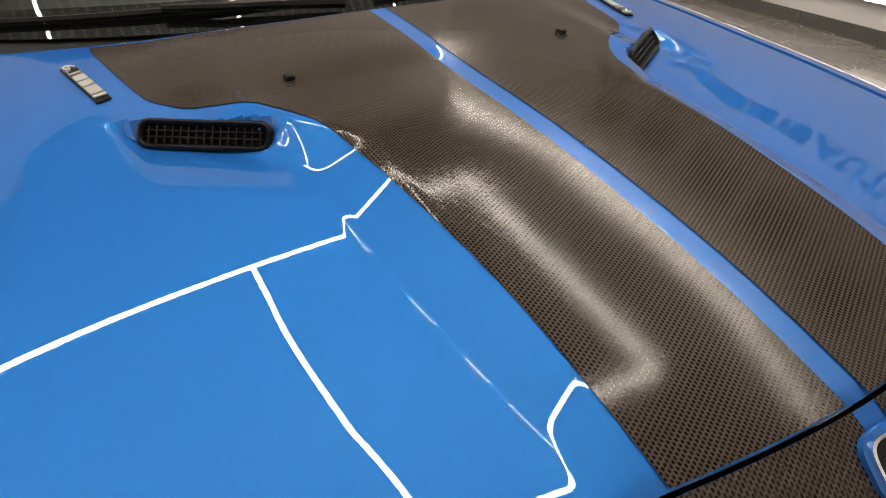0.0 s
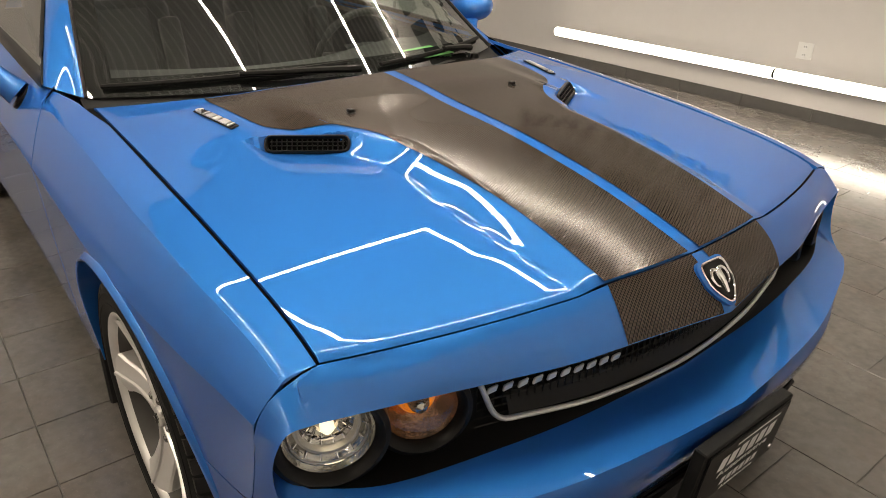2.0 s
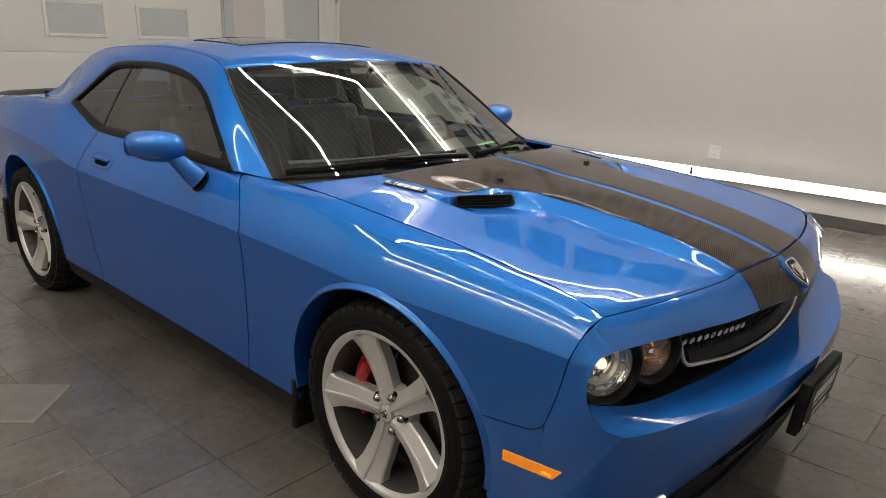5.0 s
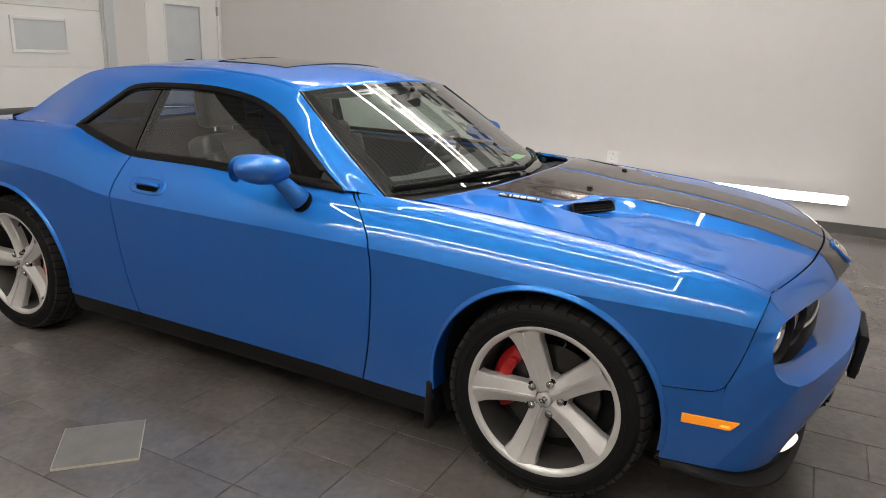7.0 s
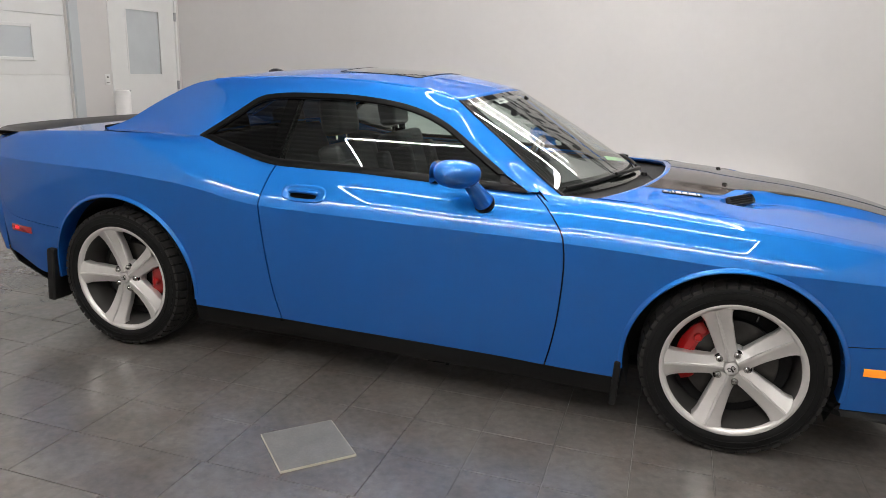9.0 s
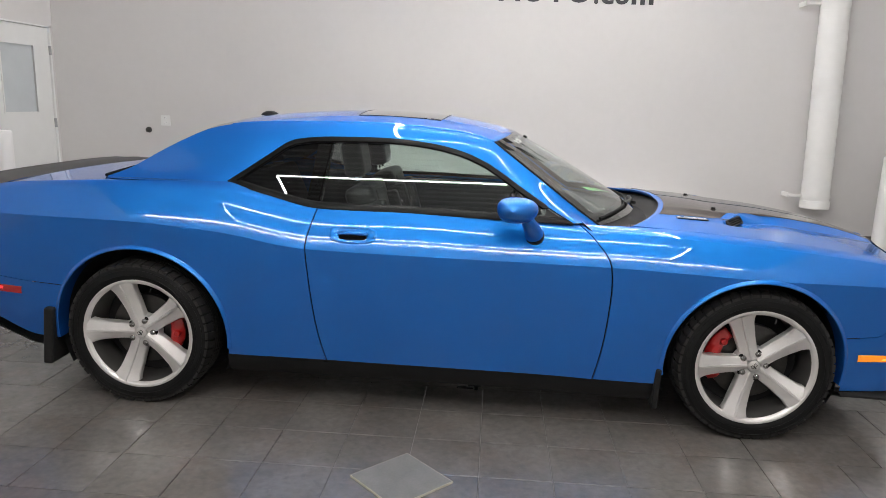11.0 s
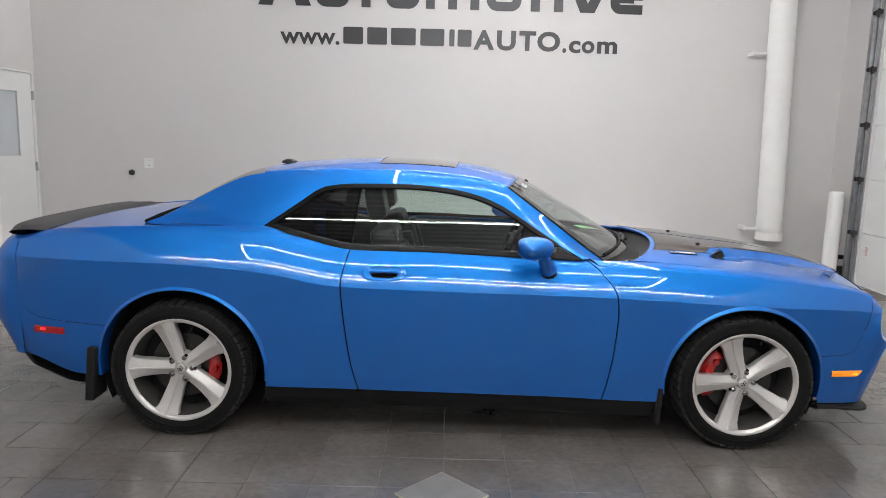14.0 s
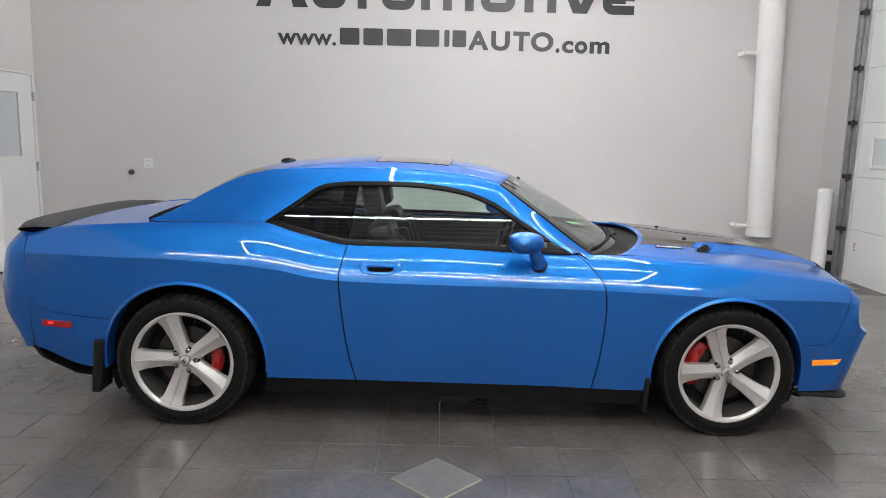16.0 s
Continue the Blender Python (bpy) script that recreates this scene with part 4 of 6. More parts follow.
for sg in SIDES:
    rows = []
    n = 110
    for k in range(n + 1):
        u = k / n
        r = []
        for j in range(31):
            v = j / 30
            xm = 1.15 + (2.258 - 1.15) * u
            yi, yo = 0.0195, stripe_out(xm if xm > 1.16 else 1.16)
            y = yi + (yo - yi) * v
            x = max(hood_x0(y) + 0.026, 1.0)
            x = x + (hood_x1(y) - 0.0062 - x) * u
            yo = stripe_out(x)
            y = yi + (yo - yi) * v
            ys = sg * y + skew(x)
            nn = hood_normal(x, ys)
            p = Vector((x, ys, hood_z(x, ys))) + nn * 0.0016
            r.append((p.x, p.y, p.z))
        rows.append(r)
    part("hood_stripe", grid(flip(rows, -sg)), CARBON, hood, "wide satin carbon-weave vinyl stripe", smooth=30)

# intakes
for sg in SIDES:
    a0, a1 = Vector((slot_x(0.530), 0.530, 0)), Vector((slot_x(0.378), 0.378, 0))
    along = (a1 - a0).normalized()
    length = (a1 - a0).length + 0.02
    fwd = Vector((-along.y, along.x, 0))
    if fwd.x < 0:
        fwd = -fwd
    up = (Vector((0, 0, 1)) * 0.80 - fwd * 0.60).normalized()
    out = (fwd * 0.80 + Vector((0, 0, 1)) * 0.60).normalized()
    mid = (a0 + a1) / 2
    c = Vector((mid.x + 0.017, mid.y, hood_z(mid.x - 0.02, mid.y) - 0.013))

    def place(s, t, d):
        p = c + along * s + up * t + out * d
        return (p.x, sg * p.y, p.z)

    def stadium(hl, hh, d, n=40):
        o = []
        r = hh * 0.98
        for k in range(n):
            t = 2 * math.pi * k / n
            ct, st = math.cos(t), math.sin(t)
            o.append(place((hl - r) * (1 if ct > 0 else -1) + r * abs(ct) ** 0.75 * (1 if ct > 0 else -1), hh * abs(st) ** 0.75 * (1 if st > 0 else -1), d))
        return o
    hl, hh = length / 2, 0.0215
    rows = [stadium(hl + 0.003, hh + 0.003, -0.012), stadium(hl + 0.002, hh + 0.002, 0.003), stadium(hl - 0.002, hh - 0.002, 0.006), stadium(hl - 0.006, hh - 0.006, 0.003), stadium(hl - 0.007, hh - 0.007, -0.004)]
    ins = part("hood_intake", grid(rows, cols_wrap=True), SATIN, hood, "black intake surround", smooth=50)
    bk = bmesh.new()
    bk.faces.new([bk.verts.new(p) for p in stadium(hl - 0.0065, hh - 0.0065, -0.0035)])
    part("backing", bk, GAP, ins)
    g = bmesh.new()
    for k in range(15):
        s = -hl + 0.016 + (2 * hl - 0.032) * k / 14
        tube([place(s, -hh + 0.008, -0.001), place(s, hh - 0.008, -0.001)], 0.0016, 6, True, g)
    for t in (-0.004, 0.006):
        tube([place(-hl + 0.012, t, -0.001), place(hl - 0.012, t, -0.001)], 0.0016, 6, True, g)
    part("mesh", g, SATIN, ins)
    # hood pins
    px, py = 1.402, sg * 0.285 - 0.006
    pz = hood_z(px, py)
    pin = part("washer_nozzle", box(0.020, 0.015, 0.010, at=(px - 0.004, py, pz + 0.006), bevel=0.004, seg=3), SATIN, hood, "black washer jet nozzle")
    part("nozzle_base", revolve([(0.0, 0.0035), (0.010, 0.003), (0.013, 0.0005)], 20, "z"), SATIN, pin).location = (px, py, pz)
    # engine badge
    bx, by = 1.215, sg * 0.580
    nn = hood_normal(bx, by)
    d = Vector((0.16, sg * -0.03, 0)).normalized()
    d = (d - nn * d.dot(nn)).normalized()
    w = nn.cross(d)
    M = Matrix.Translation(Vector((bx, by, hood_z(bx, by)))) @ Matrix((d, w, nn)).transposed().to_4x4()
    if sg > 0:
        M = M @ pose(0, 0, 0, 0, 0, 180)
    bb = box(0.168, 0.026, 0.004, at=(0, 0, 0.002), bevel=0.0015, seg=1)
    bmesh.ops.transform(bb, matrix=M, verts=bb.verts)
    badge = part("badge", bb, SATIN, hood, "small chrome engine badge")
    wd = words("6.1", 0.044, 0.020, 0.004, 0.02)
    bmesh.ops.transform(wd, matrix=M @ pose(-0.080, -0.010, 0.006) @ pose(0, 0, 0, -90, 0, 0), verts=wd.verts)
    part("numerals", wd, BRIGHT, badge, smooth=0)
    for k, (x0, x1) in enumerate(((-0.028, -0.006), (0.000, 0.020), (0.026, 0.058), (0.064, 0.072))):
        sb = box(x1 - x0, 0.021, 0.004, at=((x0 + x1) / 2, 0, 0.006), bevel=0.001, seg=1)
        bmesh.ops.transform(sb, matrix=M, verts=sb.verts)
        part("bar", sb, BRIGHT, badge, smooth=0)
# ---------------- front end ----------------
def resample(pts, n):
    return curve3(pts, n)


N1, N2, N3 = 34, 66, 44
out1 = [(hood_x1(y) + 0.001, y, hood_z(hood_x1(y), y) - 0.002) for y in np.linspace(0, 0.796, 20)]
FXC = 2.040
seam_pts = [(x + 0.003, side_y(x, front_seam(x)), front_seam(x)) for x in (2.122, 2.113, 2.104, 2.095, 2.085, 2.075, 2.062, 2.05, 2.042)]
out2 = seam_pts + [(FXC, side_y(FXC, z), z) for z in (0.53, 0.48, 0.42, 0.36, 0.31, 0.264)]
out3 = [out2[-1], (2.12, 0.846, 0.262), (2.20, 0.745, 0.270), (2.255, 0.55, 0.288), (2.285, 0.3, 0.300), (2.295, 0, 0.304)]
mid1 = [(2.322, 0, 0.829), (2.290, 0.25, 0.826), (2.242, 0.5, 0.822), (2.190, 0.70, 0.821), (2.152, 0.829, 0.812)]
mid2 = [mid1[-1], (2.138, 0.896, 0.74), (2.122, 0.924, 0.63), (2.128, 0.918, 0.55), (2.150, 0.900, 0.46)]
mid3 = [mid2[-1], (2.220, 0.862, 0.478), (2.288, 0.755, 0.488), (2.355, 0.55, 0.488), (2.393, 0.3, 0.490), (2.408, 0, 0.490)]
in1 = [(2.363, 0, 0.775), (2.325, 0.215, 0.775), (2.298, 0.385, 0.776), (2.262, 0.52, 0.777), (2.222, 0.66, 0.779), (2.180, 0.836, 0.786)]
in2 = [in1[-1], (2.164, 0.880, 0.772), (2.154, 0.902, 0.710), (2.166, 0.899, 0.645), (2.196, 0.884, 0.608), (2.238, 0.856, 0.592)]
in3 = [in2[-1], (2.262, 0.810, 0.590), (2.298, 0.715, 0.590), (2.376, 0.45, 0.591), (2.412, 0.22, 0.592), (2.432, 0, 0.593)]
re1 = [(2.280, 0, 0.787), (2.250, 0.23, 0.788), (2.200, 0.5, 0.791), (2.150, 0.70, 0.795), (2.100, 0.846, 0.800)]
re2 = [re1[-1], (2.098, 0.870, 0.785), (2.102, 0.884, 0.710), (2.120, 0.874, 0.658), (2.155, 0.842, 0.637)]
re3 = [re2[-1], (2.205, 0.72, 0.616), (2.245, 0.52, 0.610), (2.272, 0.3, 0.604), (2.285, 0, 0.600)]


def loop(a, b, c):
    return resample(a, N1) + resample(b, N2)[1:] + resample(c, N3)[1:]


OUT, MID, INN, REC = loop(out1, out2, out3), loop(mid1, mid2, mid3), loop(in1, in2, in3), loop(re1, re2, re3)
K0, K1 = N1 - 1, N1 + N2 - 2


def fascia_point(k, t):
    """A point of the fascia skin: k along the rim, t from the outer to the inner rim."""
    o, m, i = OUT[k], MID[k], INN[k]
    c = 2 * m - 0.5 * (o + i)
    w = sstep(K1, K1 + 32, k)
    a = o.lerp(c, 2 / 3).lerp(Vector((m.x - 0.004, m.y, o.z + 0.09)), w)
    b = i.lerp(c, 2 / 3).lerp(Vector((m.x + 0.018, m.y, i.z - 0.042)), w)
    u = 1 - t
    g = 1 + 1.6 * w
    p = (o * u ** 3 + a * (3 * u * u * t) + b * (3 * g * u * t * t) + i * t ** 3) / (u ** 3 + 3 * u * u * t + 3 * g * u * t * t + t ** 3)
    # the flank carries on the line of the front wing
    f = sstep(K0 - 9, K0, k) * (1 - sstep(K1 - 4, K1 + 28, k))
    if f > 0:
        q = o.lerp(i, t)
        q.y = side_y(q.x, q.z) + (o.y - side_y(o.x, o.z)) * u + (i.y - side_y(i.x, i.z)) * t
        p = p.lerp(q, f)
    return p


for sg in SIDES:
    rows = []
    for k in range(25):
        t = k / 24
        r = []
        for k2 in range(len(OUT)):
            p = fascia_point(k2, t)
            r.append((p.x, sg * p.y, p.z))
        rows.append(r)
    for t in (0.03, 0.10, 0.35, 0.7, 1.0):
        r = []
        for i, e in zip(INN, REC):
            p = i.lerp(e, t)
            r.append((p.x, sg * p.y, p.z))
        rows.append(r)
    fascia = part("front_fascia", grid(flip(rows, sg)), BLUE, car, "blue front fascia round the grille opening", smooth=52)
    rows = []
    for x in columns(1.80, FXC):
        zt = front_seam(x) - 0.003
        zl = max(0.262, arch_low(x, ARCH_F))
        if zl < zt:
            rows.append([(x, sg * side_y(x, zl + (zt - zl) * q), zl + (zt - zl) * q) for q in np.linspace(0, 1, 14)])
    part("front_bumper_side", grid(flip(rows, sg)), BLUE, car, smooth=30)
    # black panel behind lamps and grille
    top, bot = resample(re1, 30), resample(re3, 30)[::-1]
    rows = []
    for a, c in zip(top, bot):
        y = min(a.y, c.y)
        xp = 2.232 - 0.165 * (y / 0.82) ** 2
        rows.append([(a.x - 0.004, sg * a.y, a.z + 0.004), (xp, sg * a.y, a.z - 0.002), (xp, sg * y, (a.z + c.z) / 2), (xp + 0.004, sg * c.y, c.z + 0.016), (xp + 0.02, sg * c.y, c.z + 0.002), (c.x + 0.002, sg * c.y, c.z - 0.003)])
    part("grille_panel", grid(flip(rows, sg)), SATIN, car, "satin black grille surround", smooth=40)
    r2 = resample(re2, 14)
    part("grille_panel_end", grid([[(p.x - 0.004, sg * p.y, p.z) for p in r2], [(p.x - 0.05, sg * (p.y - 0.035), p.z) for p in r2], [(2.07, sg * 0.80, p.z) for p in r2]]), SATIN, car, smooth=40)
    # lower black air dam with a thin lip, from the wheel to the middle
    bott = resample([(1.874, side_y(1.874, 0.264) - 0.004, 0.264), (1.95, side_y(1.95, 0.264) - 0.004, 0.264)] + out3, 48)
    rows, lip = [], []
    for k, p in enumerate(bott):
        f = k / 47
        g = sstep(0.10, 0.42, f)
        zb = 0.246 - 0.036 * g
        rows.append([(p.x - 0.006, sg * p.y, p.z + 0.010), (p.x - 0.012, sg * (p.y - 0.005), p.z - 0.006), (p.x - 0.018, sg * (p.y - 0.010), (p.z + zb) / 2), (p.x - 0.010, sg * (p.y - 0.010), zb)])
        e = 0.008 + 0.008 * g
        side = 0.004 + 0.022 * (1 - sstep(0.25, 0.6, f)) * sstep(0.0, 0.18, f)
        y = max(p.y + side, 0) if p.y > 0.01 else 0
        lip.append([(p.x - 0.05, sg * max(p.y - 0.05, 0), zb + 0.012), (p.x - 0.004 + e * 0.4, sg * p.y, zb + 0.010), (p.x + e, sg * y, zb - 0.004), (p.x + e, sg * y, zb - 0.014), (p.x - 0.10, sg * max(p.y - 0.08, 0), zb - 0.022)])
    part("air_dam", grid(flip(rows, sg)), GRAIN, car, "black lower air dam", smooth=40)
    part("chin_spoiler", grid(flip(lip, sg)), GRAIN, car, "black chin spoiler lip", smooth=40)

    # lamps
    def lamp(name, cx, cy, cz, r, amber, label):
        yaw = 22
        R = Matrix.Translation((cx, sg * cy, cz)) @ pose(0, 0, 0, 0, 0, sg * yaw)
        ring = revolve([(r + 0.024, -0.02), (r + 0.022, 0.012), (r + 0.012, 0.018), (r + 0.002, 0.010), (r, -0.02)], 40, "x")
        bmesh.ops.transform(ring, matrix=R, verts=ring.verts)
        for v in ring.verts:
            v.co.z = min(v.co.z, 0.788)
        bez = part(name, ring, SATIN, car, label, smooth=50)
        bowl = revolve([(0.0, -0.055), (r * 0.35, -0.052), (r * 0.7, -0.035), (r * 0.98, -0.002)], 40, "x")
        bmesh.ops.transform(bowl, matrix=R, verts=bowl.verts)
        part("reflector", bowl, AMBERBOWL if amber else BOWL, bez)
        pr = revolve([(0.0, -0.012), (r * 0.10, -0.014), (r * 0.15, -0.020), (r * 0.16, -0.055)] if not amber else [(0.0, 0.000), (r * 0.16, -0.004), (r * 0.26, -0.014), (r * 0.32, -0.03), (r * 0.34, -0.05)], 32, "x")
        bmesh.ops.transform(pr, matrix=R, verts=pr.verts)
        part("bulb", pr, LAMPLIT if not amber else BOWL, bez)
        if not amber:
            for q in (0.30, 0.46, 0.85):
                fl = revolve([(r * q, -0.056 + 0.05 * q * q), (r * (q + 0.02), -0.046 + 0.05 * q * q), (r * (q + 0.05), -0.054 + 0.05 * q * q)], 32, "x")
                bmesh.ops.transform(fl, matrix=R, verts=fl.verts)
                part("reflector_step", fl, CHROME, bez)
            rib = bmesh.new()
            for k in range(14):
                a = 2 * math.pi * k / 14
                tube([(-0.050, r * 0.36 * math.cos(a), r * 0.36 * math.sin(a)), (-0.018, r * 0.84 * math.cos(a), r * 0.84 * math.sin(a))], 0.0016, 6, True, rib)
            bmesh.ops.transform(rib, matrix=R, verts=rib.verts)
            part("reflector_rib", rib, CHROME, bez)
        if amber:
            am = revolve([(r * 0.36, -0.050), (r * 0.42, -0.034), (r * 0.50, -0.034), (r * 0.56, -0.042)], 32, "x")
            bmesh.ops.transform(am, matrix=R, verts=am.verts)
            part("amber_ring", am, AMBER, bez)
        else:
            am = revolve([(r * 0.60, -0.035), (r * 0.64, -0.022), (r * 0.70, -0.022), (r * 0.74, -0.03)], 32, "x")
            bmesh.ops.transform(am, matrix=R, verts=am.verts)
            part("halo_ring", am, BRIGHT, bez)
        ln = revolve([(0.0, 0.018), (r * 0.5, 0.014), (r * 0.85, 0.006), (r, 0.0)], 40, "x")
        bmesh.ops.transform(ln, matrix=R, verts=ln.verts)
        for v in ln.verts:
            v.co.z = min(v.co.z, 0.788)
        o = part("lens", ln, CLEAR, bez)
        o.visible_shadow = False
    lamp("headlight", 2.150, 0.800, 0.722, 0.078, False, "lit round headlight in a black bezel")
    lamp("turn_lamp", 2.186, 0.640, 0.722, 0.066, True, "round amber turn lamp in a black bezel")

    # fog lamp
    R = Matrix.Translation((2.226, sg * 0.690, 0.318)) @ pose(0, 0, 0, 0, 0, sg * 33)
    fg = revolve([(0.0, 0.012), (0.03, 0.010), (0.05, 0.004), (0.056, -0.02)], 28, "x")
    for v in fg.verts:
        v.co.y *= 1.5
        v.co.z *= 0.62
    bmesh.ops.transform(fg, matrix=R, verts=fg.verts)
    part("fog_lamp", fg, LAMPLIT, car, "lit oval fog lamp")
    # side marker lamps, front amber and rear red
    skin = BVHTree.FromPolygons([v.co for v in fascia.data.vertices], [p.vertices for p in fascia.data.polygons])
    flank = [o for o in car.children if o.name.startswith("front_bumper_side")][-1]
    skin_2 = BVHTree.FromPolygons([v.co for v in flank.data.vertices], [p.vertices for p in flank.data.polygons])
    spot = skin.ray_cast(Vector((2.06, sg * 1.5, 0.426)), Vector((0, -sg, 0)))[0]
    for name, x0, x1, z, zh, m in (("side_marker", 1.928, 2.085, 0.428, 0.019, AMBER), ("rear_marker", -2.255, -2.075, 0.547, 0.021, REDLENS)):
        rows = []
        for k in range(13):
            x = x0 + (x1 - x0) * k / 12
            ins = 0.012 * (1 - k / 12)
            y = side_y(max(x, -2.28), z)
            if x > 0:
                hit = (skin if x > FXC else skin_2).ray_cast(Vector((x, sg * 1.5, z)), Vector((0, -sg, 0)))[0]
                y = abs(hit.y) if hit else 0.93
            sl = 0.012 * sstep(0.7, 1.0, k / 12) if x > 0 else 0
            rows.append([(x - sl, sg * (y - 0.004), z - zh), (x - sl, sg * (y + 0.004), z - zh + 0.004), (x, sg * (y + 0.0055), z), (x + sl, sg * (y + 0.004), z + zh - 0.004), (x + sl, sg * (y - 0.004), z + zh)])
        mk = part(name, grid(rows), m, car, "amber side marker lens" if x0 > 0 else "red side marker lens")
        if x0 < 0:
            y = side_y(-2.2, z)
            part("lit_spot", box(0.030, 0.004, 0.012, at=(-2.20, sg * (y + 0.0065), z + 0.004), bevel=0.0015), REDLIT, mk)
        else:
            part("lit_spot", box(0.030, 0.003, 0.009, at=(2.056, spot.y + sg * 0.0055, z - 0.003), bevel=0.001), AMBERLIT, mk)

# grille: mesh, chrome frame and plain lettering bars
def grille_x(y):
    return 2.262 - 0.075 * (abs(y) / 0.53) ** 2


gb = bmesh.new()
for k in range(61):
    y = -0.52 + 1.04 * k / 60
    tube([(grille_x(y), y, 0.615 + 0.035 * (y / 0.5) ** 2), (grille_x(y), y, 0.765)], 0.0022, 4, False, gb)
for k in range(8):
    z = 0.625 + 0.019 * k
    tube([(grille_x(y), y, z) for y in np.linspace(-0.52, 0.52, 25)], 0.0022, 4, False, gb)
part("grille_mesh", gb, SATIN, car, "black honeycomb grille mesh")
fpts = [(-0.545, 0.776), (-0.524, 0.731), (-0.499, 0.668), (-0.478, 0.646), (-0.44, 0.638), (-0.25, 0.618), (0, 0.610)]
fp = [(grille_x(y) + 0.016, y, z) for y, z in fpts] + [(grille_x(y) + 0.016, -y, z) for y, z in reversed(fpts[:-1])]
part("grille_frame", tube(curve3(fp, 90), 0.0056, 8), BRIGHT, car, "thin bright grille frame")
rows = []
for y in np.linspace(-0.46, 0.46, 31):
    zb = 0.622 + 0.022 * (abs(y) / 0.46) ** 2
    rows.append([(grille_x(y) + 0.012, y, zb), (grille_x(y) - 0.004, y, zb + 0.045), (grille_x(y) - 0.03, y, zb + 0.05)])
part("grille_sill", grid(rows), GRAIN, car, smooth=40)
for k in range(10):
    y = -0.500 + 0.031 * k
    nb = box(0.006, 0.023, 0.013, at=(0, 0, 0), bevel=0.002, seg=1)
    for v in nb.verts:
        v.co.y += v.co.z * 0.35
    bmesh.ops.translate(nb, vec=(grille_x(y) + 0.014, y, 0.716 - 0.0016 * k), verts=nb.verts)
    part("name_bar", nb, BRIGHT, car, "small silver letter-sized bar", smooth=0)

# nose stripe and badge
for sg in SIDES:
    rows = []
    for k in range(17):
        t = 0.0 + 0.985 * k / 16
        r = []
        for v in np.linspace(0, 1, 9):
            i = v
            y_t = 0.0195 + (0.256 - 0.0195) * v
            j = 0
            while j < N1 - 2 and (OUT[j + 1].y) < y_t:
                j += 1
            f = (y_t - OUT[j].y) / max(OUT[j + 1].y - OUT[j].y, 1e-6)
            o, m, i_ = OUT[j].lerp(OUT[j + 1], f), MID[j].lerp(MID[j + 1], f), INN[j].lerp(INN[j + 1], f)
            c = 2 * m - 0.5 * (o + i_)
            p = o * (1 - t) ** 2 + c * (2 * t * (1 - t)) + i_ * t * t
            tg = (-2 * (1 - t)) * o + (2 - 4 * t) * c + 2 * t * i_
            nn = Vector((-tg.z, 0, tg.x)).normalized()
            if nn.x < 0:
                nn = -nn
            p = p + nn * 0.0016
            r.append((p.x, sg * p.y, p.z))
        rows.append(r)
    part("nose_stripe", grid(flip(rows, -sg)), CARBON, car, "satin carbon-weave vinyl stripe on the nose", smooth=40)
# shield badge on the nose
seat_0, seat_1 = fascia_point(0, 0.42), fascia_point(0, 0.62)
nrm = Vector((seat_0.z - seat_1.z, 0, seat_1.x - seat_0.x)).normalized()
M = Matrix.Translation(fascia_point(0, 0.52) + nrm * 0.002) @ Matrix((Vector((0, 1, 0)), Vector((-nrm.z, 0, nrm.x)), nrm)).transposed().to_4x4()


def shield(w, h, z, n=28):
    o = []
    for k in range(n):
        a = 2 * math.pi * k / n
        c, s = math.cos(a), math.sin(a)
        x = w * abs(c) ** (0.36 if s > 0 else 0.62) * (1 if c > 0 else -1)
        y = h * abs(s) ** (0.42 if s > 0 else 0.85) * (1 if s > 0 else -1)
        x *= (1.0 if y > 0 else 1 - 0.58 * (abs(y) / h) ** 1.3) * (1 + 0.06 * y / h)
        o.append(M @ Vector((x, y, z)))
    return o


bb = grid([shield(0.046, 0.053, -0.006), shield(0.046, 0.053, 0.001), shield(0.043, 0.050, 0.002)], cols_wrap=True)
bb.faces.new([bb.verts.new(p) for p in shield(0.043, 0.050, 0.0019)])
sh = part("nose_badge", bb, BLUE, car, "chrome shield badge with a plain relief")
bb = grid([shield(0.040, 0.047, 0.002), shield(0.040, 0.047, 0.006), shield(0.037, 0.044, 0.007), shield(0.035, 0.042, 0.005)], cols_wrap=True)
part("rim", bb, CHROME, sh)
bb = bmesh.new()
bb.faces.new([bb.verts.new(p) for p in shield(0.0355, 0.0425, 0.0052)])
part("field", bb, SATIN, sh)
bb = bmesh.new()
for s in (-1, 1):
    tube([M @ Vector(q) for q in curve3([(s * 0.002, 0.020, 0.007), (s * 0.014, 0.026, 0.007), (s * 0.025, 0.014, 0.007), (s * 0.022, -0.004, 0.006), (s * 0.014, -0.010, 0.006)], 14)], lambda f: 0.005 * (1 - 0.6 * f), 8, True, bb)
tube([M @ Vector(q) for q in curve3([(0, 0.020, 0.006), (0, 0.0, 0.008), (0, -0.026, 0.005)], 8)], lambda f: 0.009 * (1 - 0.55 * f), 10, True, bb)
part("relief", bb, CHROME, sh)

# licence plate bracket with dealer plate
pl = part("plate_bracket", box(0.030, 0.330, 0.175, at=(2.436, 0.005, 0.468), bevel=0.008, seg=3, rot=Euler((0, radians(6), 0)).to_matrix()), GRAIN, car, "black plate bracket with a dealer plate")
PM = Matrix.Translation((2.4535, 0.005, 0.468)) @ pose(0, 0, 0, 0, 6, 0)
q = box(0.004, 0.305, 0.15, at=(0, 0, 0), bevel=0.002, seg=1)
bmesh.ops.transform(q, matrix=PM, verts=q.verts)
face = part("plate_face", q, SATIN, pl)


